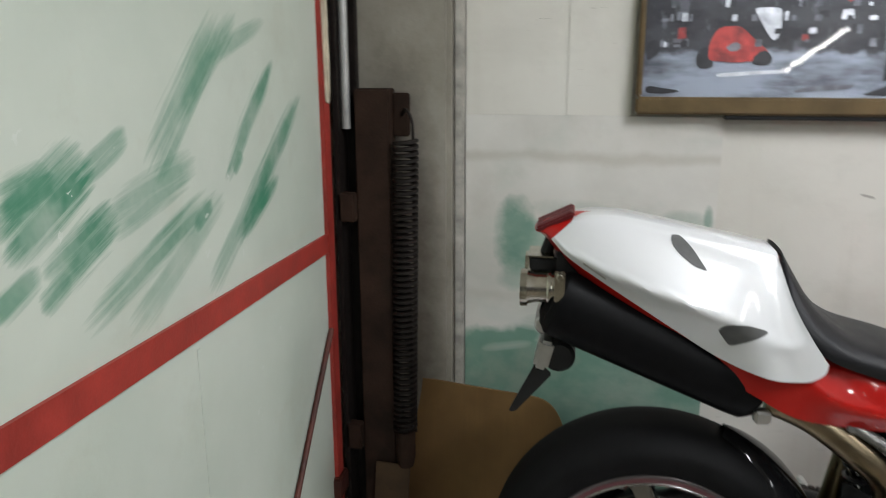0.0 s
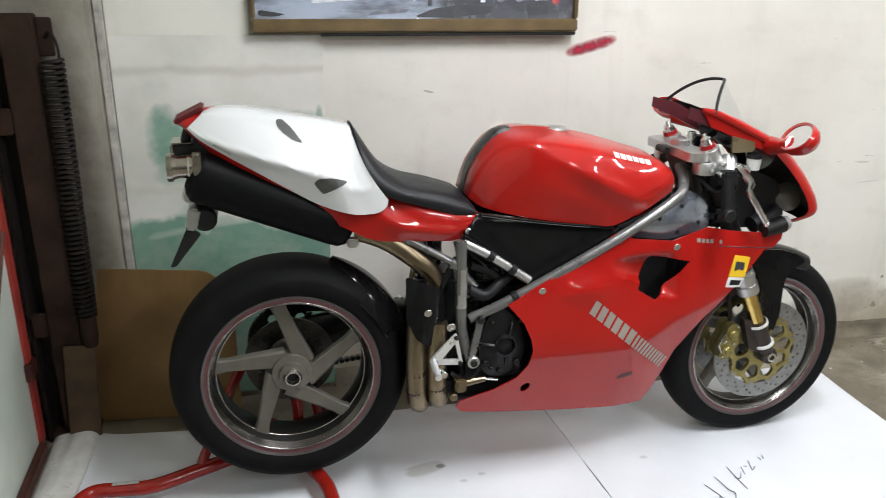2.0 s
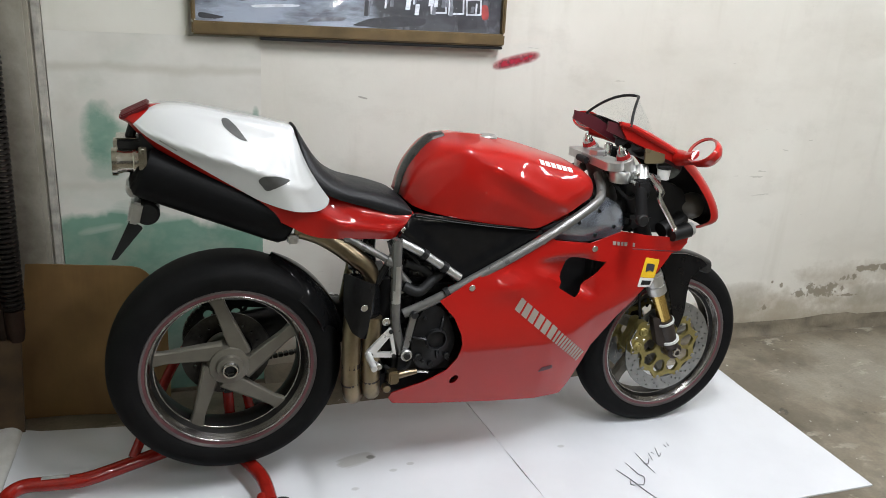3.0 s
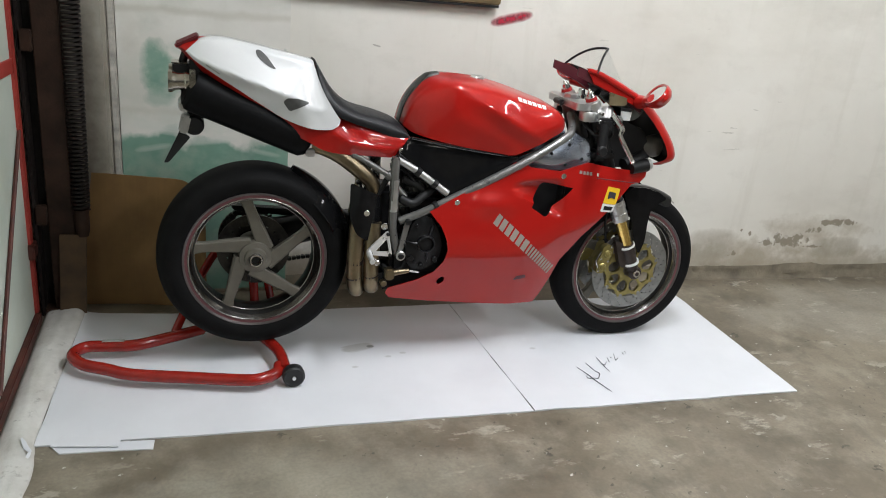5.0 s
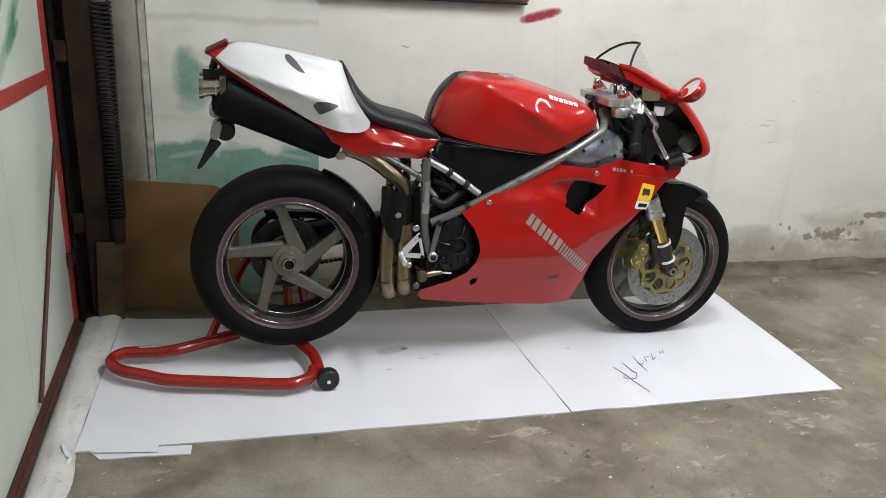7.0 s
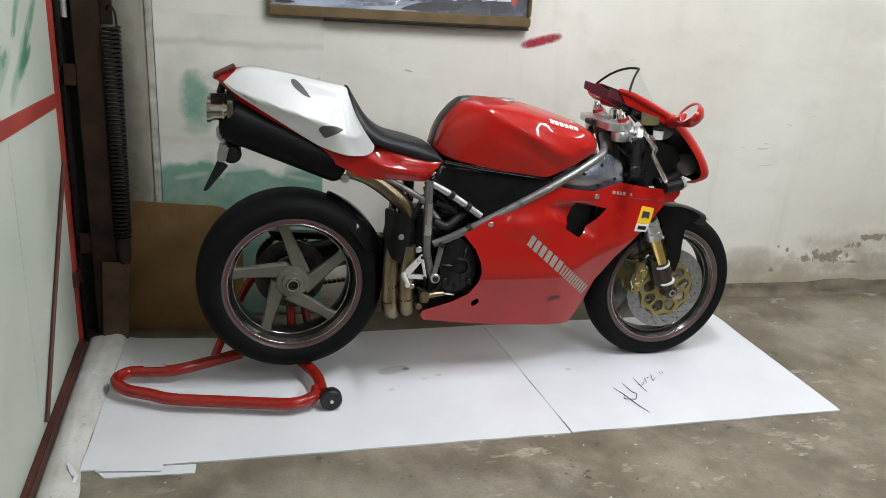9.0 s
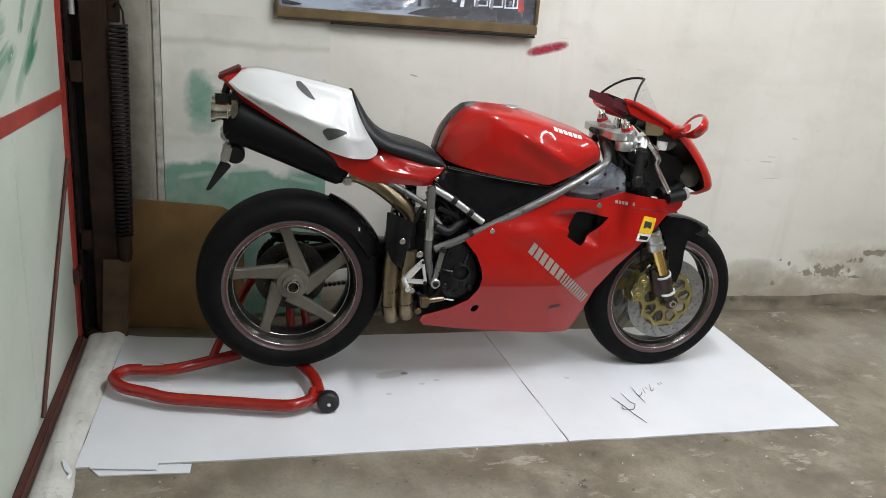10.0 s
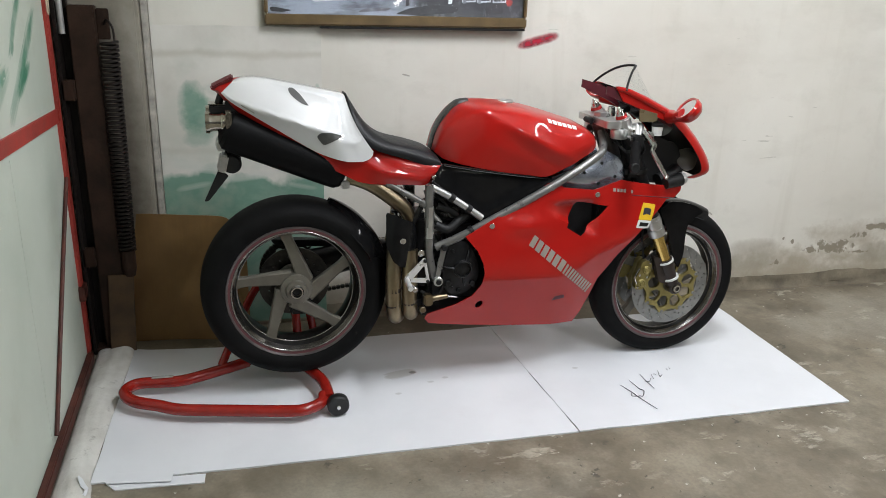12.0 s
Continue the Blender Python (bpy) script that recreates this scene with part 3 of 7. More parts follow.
def sheet(outline, near, far, holes=(), step=0.03, place=None):
    """A plate seen side on: an outline and holes in two coordinates, and the depth of its two faces, numbers or functions of them.
    place turns (u, depth, v) into a point; by default x, y, z."""
    from mathutils import geometry

    near_of = near if callable(near) else (lambda u, v: near)
    far_of = far if callable(far) else (lambda u, v: far)
    place = place or (lambda u, d, v: (u, d, v))
    rings = [dense(list(outline), step)] + [dense(list(h), step) for h in holes]
    pts, edges = [], []
    for ring in rings:
        base = len(pts)
        pts += ring
        edges += [(base + i, base + (i + 1) % len(ring)) for i in range(len(ring))]
    us, vs = [p[0] for p in rings[0]], [p[1] for p in rings[0]]
    if callable(near):
        border = np.array(pts)
        for i, u in enumerate(np.arange(min(us), max(us), step)):
            for v in np.arange(min(vs) + (i % 2) * step / 2, max(vs), step):
                if inside((u, v), rings[0]) and not any(inside((u, v), h) for h in rings[1:]) and np.hypot(*(border - (u, v)).T).min() > step * 0.45:
                    pts.append((u, v))
    out = geometry.delaunay_2d_cdt([Vector(p) for p in pts], edges, [], 0, 1e-6)
    pts2 = [tuple(p) for p in out[0]]
    tris = []
    for f in out[2]:
        c = (sum(pts2[i][0] for i in f) / 3, sum(pts2[i][1] for i in f) / 3)
        if inside(c, rings[0]) and not any(inside(c, h) for h in rings[1:]):
            tris.append(list(f))
    n = len(pts2)
    verts = [place(u, near_of(u, v), v) for u, v in pts2] + [place(u, far_of(u, v), v) for u, v in pts2]
    faces = tris + [[i + n for i in f[::-1]] for f in tris]
    seen = {}
    for f in tris:
        for a, b in zip(f, f[1:] + f[:1]):
            seen.setdefault((min(a, b), max(a, b)), []).append((a, b))
    faces += [[b, a, a + n, b + n] for ((a, b),) in (e for e in seen.values() if len(e) == 1)]
    return verts, faces


def loft(slices, knots, n=40, m=18, dent=None, thick=0.0, lid=True):
    """A symmetric body from slices seen side on: each (top x, top z, bottom x, bottom z, half widths at the knots down the slice)."""
    rows = spline([[*s[:4], *s[4], s[5] if len(s) > 5 else 0.0] for s in slices], n)
    levels = np.linspace(0, 1, m + 1) ** 1.4
    half = []
    for r in rows:
        smooth = spline([[k, v] for k, v in zip(knots, r[4:-1])], 60)
        w = np.interp(levels, smooth[:, 0], smooth[:, 1])
        line = []
        for s, y in zip(levels, w):
            x, z = r[0] + (r[2] - r[0]) * s + r[-1] * math.sin(math.pi * s), r[1] + (r[3] - r[1]) * s
            y = max(0.0, y)
            if dent:
                y = max(0.0, y - dent(x, z))
            line.append((x, y, z))
        half.append(line)
    wide = 2 * (m + 1)
    verts, faces = [], []
    for line in half:
        verts += [(x, -y, z) for x, y, z in reversed(line)] + [(x, y, z) for x, y, z in line]
    for i in range(len(half) - 1):
        faces += [[i * wide + j, i * wide + j + 1, (i + 1) * wide + j + 1, (i + 1) * wide + j] for j in range(wide - 1)]
    if lid:
        faces += [[i * wide, (i + 1) * wide, (i + 1) * wide + wide - 1, i * wide + wide - 1] for i in range(len(half) - 1)]
        last = (len(half) - 1) * wide
        for j in range(m):
            faces += [[j, j + 1, wide - 2 - j, wide - 1 - j], [last + j + 1, last + j, last + wide - 1 - j, last + wide - 2 - j]]
    return verts, faces


def structure(name, bit, material, label, sharp=35):
    return tagged(mesh_object(name, *bit, material, sharp), label, name.split("_")[0], "", "structure")


# ---------------------------------------------------------------- the garage
WALL, DOOR = 0.53, -0.740


ROOM_X, ROOM_Y, ROOM_Z = (-0.9, 5.0), (-5.6, 0.75), 2.75
structure("floor", box(ROOM_X[0] - 0.3, ROOM_X[1] + 0.2, ROOM_Y[0] - 0.2, ROOM_Y[1], -0.12, 0.0, 0), CONCRETE, "stained grey concrete garage floor with dark spots and flecks")
def wall_y(x):
    """The back wall bends slightly towards the room past the poster."""
    return WALL - 0.045 * max(0.0, x - 1.0)


def back_wall():
    xs = [-0.45, 1.0, ROOM_X[1] + 0.2]
    verts = [(x, y, z) for x in xs for y in (wall_y(x), WALL + 0.2) for z in (0.0, ROOM_Z)]
    faces = [[i * 4 + a, i * 4 + b, i * 4 + 4 + b, i * 4 + 4 + a] for i in (0, 1) for a, b in ((0, 1), (1, 3), (3, 2), (2, 0))]
    return verts, faces + [[0, 1, 3, 2], [8, 9, 11, 10]]


structure("wall_back", back_wall(), PLASTER, "old cream painted wall with crumbling damp base")
structure("wall_right", box(ROOM_X[1], ROOM_X[1] + 0.2, ROOM_Y[0], WALL - 0.19, 0, ROOM_Z, 0), PLASTER, "old cream painted side wall of the garage")
# Unseen closing wall, coloured near black so glossy parts mirror little light.
structure("wall_front", box(ROOM_X[0] - 0.3, ROOM_X[1], ROOM_Y[0] - 0.2, ROOM_Y[0], 0, ROOM_Z, 0), DARKWALL, "unseen dark wall closing the garage, added to keep reflections low")
structure("wall_left", box(DOOR - 0.28, DOOR - 0.06, ROOM_Y[0], WALL + 0.2, 0, ROOM_Z, 0), PLASTER, "garage side wall behind the door leaf")
structure("ceiling", box(ROOM_X[0] - 0.3, ROOM_X[1] + 0.2, ROOM_Y[0] - 0.2, ROOM_Y[1], ROOM_Z, ROOM_Z + 0.15, 0), CEILING, "plain white painted garage ceiling")
structure("column_corner", box(DOOR - 0.06, -0.468, 0.47, WALL + 0.2, 0, ROOM_Z, 0.012), COLUMN, "grey-brown plastered concrete corner column, darker towards its left")
structure("trim_corner", box(-0.468, -0.440, 0.505, WALL + 0.05, 0.3, ROOM_Z, 0.006), surface("bead_paint", (0.41, 0.39, 0.35), 0.6, 0, 0.35, 22, 0.4), "chipped pale corner bead beside the column")


def skirting():
    """A rough cement fillet along the foot of the back wall."""
    verts, faces, n = [], [], 150
    for i in range(n + 1):
        x = 0.168 + 4.83 * i / n
        for k, (y, z) in enumerate([(wall_y(x) - 0.001, 0.062), (wall_y(x) - 0.003, 0.046), (wall_y(x) - 0.005, 0.030), (wall_y(x) - 0.009, 0.014), (wall_y(x) - 0.018, -0.004)]):
            j = 0.014 * noise.noise((x * 3.1, k * 1.7, 2)) + 0.007 * noise.noise((x * 13, k * 3.1, 5))
            verts.append((x, min(wall_y(x) - 0.002, y + j * 0.7), z + (j * 2.0 if k == 0 else j * 0.5 if k < 4 else 0)))
        verts.append((x, wall_y(x) + 0.01, -0.004))
        verts.append((x, wall_y(x) + 0.01, 0.10))
    for i in range(n):
        for k in range(7):
            l = (k + 1) % 7
            faces.append([i * 7 + k, i * 7 + l, (i + 1) * 7 + l, (i + 1) * 7 + k])
    return verts, faces


structure("baseboard", skirting(), CEMENT, "rough crumbling cement fillet at the wall foot", 60)

board = structure("wall_board", box(-0.438, 0.166, WALL - 0.012, WALL - 0.001, 0.02, 1.1965, 0.001), DRYWALL, "green plasterboard half skimmed with white filler")
structure("wall_board_upper", box(-0.438, -0.045, WALL - 0.009, WALL - 0.001, 1.1967, ROOM_Z - 0.3, 0.0005), PLASTER, "painted plasterboard sheet above the green one")
structure("trim_batten", box(-0.196, -0.172, WALL - 0.0108, WALL - 0.0092, 1.1975, 2.2, 0.0004), PLASTER, "narrow painted joint strip on the wall")

# The up-and-over door leaf, standing open along the side.
door = structure("door_1", box(DOOR - 0.035, DOOR, -3.2, 0.335, 0.035, 2.35, 0.002), DOORPAINT, "pale green painted garage door leaf with green brush strokes")
for name, bit in (
    ("frame_stile", box(DOOR - 0.02, DOOR + 0.010, 0.312, 0.355, 0.03, 2.35, 0.002)),
    ("frame_rail", sheet([(-3.2, 1.036), (0.311, 0.889), (0.311, 0.934), (-3.2, 1.084)], DOOR + 0.007, DOOR + 0.001, (), 0.5, lambda u, d, v: (d, u, v))),
    ("frame_sill", box(DOOR + 0.001, DOOR + 0.023, -3.2, 0.311, 0.004, 0.042, 0.004)),
    ("stile_shoe", box(DOOR - 0.018, DOOR + 0.020, 0.300, 0.366, 0.245, 0.300, 0.004)),
):
    under(mesh_object(name, *bit, RUSTRED if name in ("frame_sill", "stile_shoe") else OLDRED), door, {"frame_sill": "rusted dark red sill bar", "stile_shoe": "rusted sleeve on the stile"}.get(name, "worn red steel bar"))
under(mesh_object("stay_rod", *tube([(DOOR + 0.008, 0.310, 0.70), (DOOR + 0.008, 0.075, 0.46), (DOOR + 0.008, -0.30, 0.064)], 0.0065, 8), RUSTRED), door, "thin dark red diagonal rod")
under(mesh_object("seam_strip", *box(DOOR - 0.002, DOOR + 0.0007, -0.326, -0.316, 0.063, 0.897, 0.0003), DOORPAINT), door)
under(mesh_object("peeling_paint", *sheet(rounded([(0.300, 1.62), (0.318, 1.60), (0.344, 1.47), (0.350, 1.30), (0.342, 1.24), (0.330, 1.30), (0.334, 1.42), (0.312, 1.50)], 0.008), DOOR + 0.0135, DOOR + 0.016, (), 0.02, lambda u, d, v: (d, u, v)), CREAM), door, "torn cream paint on the red stile")
under(mesh_object("peeling_paint", *sheet(rounded([(0.316, 1.47), (0.345, 1.40), (0.340, 1.32), (0.350, 1.23), (0.325, 1.235), (0.322, 1.33)], 0.01), DOOR + 0.0105, DOOR + 0.013, (), 0.02, lambda u, d, v: (d, u, v)), CREAM), door, "torn cream paint on the red stile")

# Steel door track, counterweight spring and chain.
track = thing("door_track", (-0.66, 0.42, 0), "rusty brown steel garage door track post", "door track", "")
under(mesh_object("post", *merged(box(-0.684, -0.600, 0.395, 0.455, 0.0, 1.262, 0.003), box(-0.600, -0.560, 0.43, 0.444, 1.15, 1.252, 0.003)), RUST), track)
# Dark channel added where there is only a shaded gap beside the post.
under(mesh_object("channel", *merged(box(-0.728, -0.690, 0.44, 0.467, 0.0, 2.4, 0.002), box(-0.728, -0.716, 0.37, 0.44, 0.0, 2.4, 0.002)), SPRINGM), track, "dark steel channel added to fill the shaded gap")
under(mesh_object("foot_plate", *box(-0.72, -0.585, 0.38, 0.462, 0.0, 0.02, 0.003), RUST), track)
for z in (0.35, 0.95):
    under(mesh_object("bracket", *box(-0.726, -0.684, 0.37, 0.40, z, z + 0.07, 0.003), RUST), track)
under(mesh_object("guide_tube", *tube([(-0.706, 0.40, 1.17), (-0.706, 0.40, 2.4)], 0.011, 12), OLDTUBE), track, "pale galvanised tube")

spring = thing("door_spring", (-0.57, 0.40, 0.05), "dark greasy coiled counterweight spring with hook", "spring", "")


def coil(x, y, z0, z1, r, wire_r, turns):
    n = turns * 12
    pts = [(x + r * math.cos(2 * math.pi * turns * i / n) - 0.012 * (1 - i / n), y + r * math.sin(2 * math.pi * turns * i / n), z0 + (z1 - z0) * i / n) for i in range(n + 1)]
    return tube(pts, wire_r, 5, n)


under(mesh_object("coil", *coil(-0.563, 0.40, 0.40, 1.145, 0.027, 0.0056, 50), SPRINGM), spring)
under(mesh_object("top_hook", *tube([(-0.545, 0.40, 1.14), (-0.548, 0.402, 1.19), (-0.565, 0.415, 1.215), (-0.578, 0.432, 1.20)], 0.004, 6), SPRINGM), spring)
under(mesh_object("end_plug", *lathe([(0.001, 0.30), (0.02, 0.30), (0.026, 0.33), (0.026, 0.40), (0.001, 0.40)], (-0.575, 0.40, 0), "z", 16, False), RUST), spring)
for i in range(9):
    z = 0.285 - i * 0.028
    ring = [(0.011 * math.cos(a), 0, 0.018 * math.sin(a)) for a in np.linspace(0, 2 * math.pi, 13)]
    link = turned(tube(ring, 0.003, 5, 24, False), Matrix.Translation((-0.578 - 0.002 * i, 0.40, z)) @ Matrix.Rotation((i % 2) * math.pi / 2, 4, "Z"))
    under(mesh_object("chain_link", *link, RUST), spring)

# Ceiling fittings.
for x, y, z, turn, watts in TUBES:
    lamp = thing("tube_lamp", (x, y, ROOM_Z), "white batten fluorescent lamp lit on the ceiling", "lamp", "ceiling lamps")
    m = Matrix.Translation((x, y, 0)) @ Matrix.Rotation(radians(turn), 4, "Z")
    under(mesh_object("batten", *turned(box(-0.63, 0.63, -0.11, 0.11, z - 0.005, ROOM_Z, 0.004), m), CEILING), lamp)
    under(mesh_object("glass_tube", *turned(tube([(-0.6, 0, z - 0.035), (0.6, 0, z - 0.035)], 0.014, 12), m), GLOW), lamp)
    for s in (-0.615, 0.615):
        under(mesh_object("socket", *turned(box(s - 0.014, s + 0.014, -0.018, 0.018, z - 0.055, z - 0.004, 0.003), m), CEILING), lamp)

wall_lamp = thing("wall_lamp", (1.97, ROOM_Y[0], 1.74), "lit fluorescent tube fixed aslant on the wall", "lamp")
under(mesh_object("glass_tube", *tube([(1.71, ROOM_Y[0] + 0.07, 1.55), (2.23, ROOM_Y[0] + 0.07, 1.93)], 0.016, 12), GLOW), wall_lamp)
under(mesh_object("batten", *turned(box(-0.34, 0.34, 0.0, 0.045, -0.03, 0.03, 0.004), Matrix.Translation((1.97, ROOM_Y[0], 1.74)) @ Matrix.Rotation(radians(-36), 4, "Y")), CEILING), wall_lamp)

# ---------------------------------------------------------------- the motorcycle
bike = thing("motorcycle", (0.7, 0, 0), "red and white sports motorcycle raised on a rear stand", "motorcycle", "")
REAR, FRONT = Vector((0.0, 0.0, 0.373)), Vector((1.41, 0.0, 0.297))


def bit(name, geo, material, parent=bike, label="", sharp=35):
    return under(mesh_object(name, *geo, material, sharp), parent, label)


def wheel(name, c, r, half, rim_r, rim_half, start, label, spoke_in, depth):
    """A five-spoke wheel standing in the bike's plane."""
    lip = rim_half
    barrel = [(rim_r, -lip), (rim_r + 0.004, -lip + 0.004), (rim_r - 0.004, -lip + 0.014), (rim_r - 0.022, -lip * 0.55), (rim_r - 0.022, lip * 0.55), (rim_r - 0.004, lip - 0.014), (rim_r + 0.004, lip - 0.004),
              (rim_r, lip), (rim_r - 0.011, lip), (rim_r - 0.016, lip - 0.012), (rim_r - 0.031, lip * 0.5), (rim_r - 0.034, 0), (rim_r - 0.031, -lip * 0.5), (rim_r - 0.016, -lip + 0.012), (rim_r - 0.011, -lip)]
    ring = bit(name, lathe(barrel, c, "y", 96), BARREL, bike, label)
    # tyre: bead, bulging flank, round crown
    prof, tops = [], []
    for a in np.linspace(-1, 1, 21):
        tops.append((r - (r - rim_r) * 0.62 * abs(a) ** 2.6, half * (1 - (1 - abs(a)) ** 1.45) * (1 if a > 0 else -1)))
    prof = [(rim_r - 0.002, -lip + 0.002), (rim_r + 0.006, -lip - 0.004), (rim_r + 0.018, -half * 0.93)] + tops[1:-1] + [(rim_r + 0.018, half * 0.93), (rim_r + 0.006, lip + 0.004), (rim_r - 0.002, lip - 0.002)]
    bit("tyre", lathe(prof, c, "y", 128), RUBBER, ring, "black road tyre", 50)
    flange = [(rim_r + 0.0060, -lip - 0.0046), (rim_r + 0.0045, -lip - 0.0062), (rim_r - 0.0020, -lip - 0.0028), (rim_r - 0.0030, -lip + 0.001), (rim_r + 0.0060, -lip + 0.001)]
    bit("rim_flange", lathe(flange, c, "y", 96), FLANGE, ring, "dull grey rim edge")
    stripe = [(rim_r - 0.0022, -lip - 0.0006), (rim_r - 0.0105, -lip - 0.0006), (rim_r - 0.0105, -lip - 0.0018), (rim_r - 0.0022, -lip - 0.0022)]
    bit("rim_stripe", lathe(stripe, c, "y", 96), STRIPE, ring, "thin dull red pinstripe")
    bit("rim_lip", lathe([(rim_r - 0.0125, -lip + 0.001), (rim_r - 0.0215, -lip * 0.74), (rim_r - 0.0235, -lip * 0.74), (rim_r - 0.0145, -lip - 0.0005)], c, "y", 96), RIMLIP, ring, "bright machined inner lip")
    for rr, yy, q in ((rim_r - 0.0135, -lip - 0.0005, 0.0030), (rim_r - 0.031, -lip * 0.45, 0.0030)):
        bead = [(rr + q * math.cos(a), yy + q * math.sin(a)) for a in np.linspace(0, 2 * math.pi, 8, endpoint=False)]
        bit("rim_bead", lathe(bead, c, "y", 96), BEAD, ring, "polished raised ring", 60)
    for k in range(5):
        th = radians(start + 72 * k)
        d, p = Vector((math.cos(th), 0, math.sin(th))), Vector((math.cos(th - math.pi / 2), 0, math.sin(th - math.pi / 2)))
        verts, faces = [], []
        stations = [(0.015, 0.042, 0.030, 0.0), (0.07, 0.037, 0.026, 0.002), (0.13, 0.030, 0.023, 0.004), (rim_r - 0.060, 0.027, 0.022, 0.004), (rim_r - 0.026, 0.035, 0.026, 0.004)]
        for s, w, h, back in stations:
            off = c + d * s + p * (spoke_in * (1 - 0.18 * s / rim_r)) + Vector((0, depth + back, 0))
            for q in ((-w, 0.25), (-w * 0.96, -0.38), (-w * 0.80, -0.5), (w * 0.70, -0.5), (w * 0.94, -0.34), (w, 0.25), (w * 0.6, 0.9), (-w * 0.6, 0.9)):
                verts.append(off + p * q[0] * 0.64 + Vector((0, q[1] * h, 0)))
        for i in range(4):
            faces += [[i * 8 + j, i * 8 + (j + 1) % 8, (i + 1) * 8 + (j + 1) % 8, (i + 1) * 8 + j] for j in range(8)]
        faces += [list(range(8)), list(range(39, 31, -1))]
        bit("spoke", (verts, faces), RIM, ring, "", 25)
    return ring


rear = wheel("rear_wheel", REAR, 0.3115, 0.093, 0.226, 0.074, 181, "grey five-spoke rear wheel with black tyre", 0.042, -0.030)
bit("hub", lathe([(0.0165, -0.070), (0.020, -0.074), (0.024, -0.066), (0.034, -0.064), (0.037, -0.052), (0.052, -0.048), (0.060, -0.030), (0.060, 0.05), (0.013, 0.05)], REAR, "y", 48), RIM, rear)
bit("axle_nut", lathe([(0.0165, -0.080), (0.0205, -0.080), (0.0235, -0.075), (0.0235, -0.066), (0.0165, -0.066)], REAR, "y", 24), STEEL, rear, "bright hollow axle nut", 20)
bit("axle_bore", disc_solid(REAR, 0.0163, -0.062, 0.02, 20), BLACK, rear)
front = wheel("front_wheel", FRONT, 0.299, 0.060, 0.230, 0.050, 160, "grey five-spoke front wheel with black tyre", 0.030, 0.0)
bit("hub", lathe([(0.012, -0.05), (0.03, -0.05), (0.04, -0.03), (0.04, 0.03), (0.03, 0.05), (0.012, 0.05)], FRONT, "y", 40), RIM, front)


def ring_poly(c, r, n, start=0.0):
    return [(c[0] + r * math.cos(start + 2 * math.pi * i / n), c[2] + r * math.sin(start + 2 * math.pi * i / n)) for i in range(n)]


def brake_disc(side):
    c = FRONT
    holes = [ring_poly(c, 0.114, 60)]
    for k in range(20):
        for j, rr in enumerate((0.127, 0.138, 0.149)):
            a = 2 * math.pi * (k + j / 3) / 20
            holes.append(ring_poly((c.x + rr * math.cos(a), 0, c.z + rr * math.sin(a)), 0.0034, 6))
    y = side * 0.068
    rotor = bit("brake_disc", sheet(ring_poly(c, 0.160, 90), y - 0.0025, y + 0.0025, holes, 0.5), DISC, bike, "drilled steel front brake disc")
    windows = [ring_poly(c, 0.030, 24)]
    for k in range(9):
        a = 2 * math.pi * k / 9 + 0.2
        m = [(0.058, -0.29), (0.088, -0.28), (0.101, 0.0), (0.088, 0.28), (0.058, 0.29), (0.046, 0.0)]
        windows.append(rounded([(c.x + r * math.cos(a + q), c.z + r * math.sin(a + q)) for r, q in m], 0.008, 2))
    edge = []
    for i in range(108):
        a = 2 * math.pi * i / 108
        r = 0.109 + (0.009 if (i % 12) < 4 else -0.006 if (i % 12) in (6, 7, 8, 9) else 0)
        edge.append((c.x + r * math.cos(a + 0.2), c.z + r * math.sin(a + 0.2)))
    carrier = bit("disc_carrier", sheet(edge, y - 0.007, y + 0.004, windows, 0.5), GOLD, rotor, "gold disc carrier with oval windows")
    for k in range(9):
        a = 2 * math.pi * (k * 12 + 2) / 108 + 0.2
        bit("bobbin", disc_solid((c.x + 0.1125 * math.cos(a), 0, c.z + 0.1125 * math.sin(a)), 0.0072, y - 0.009, y + 0.006, 12), DISC, rotor)


brake_disc(-1)
brake_disc(1)

RAKE = Vector((0.407, 0, -0.914)).normalized()  # the fork's way down


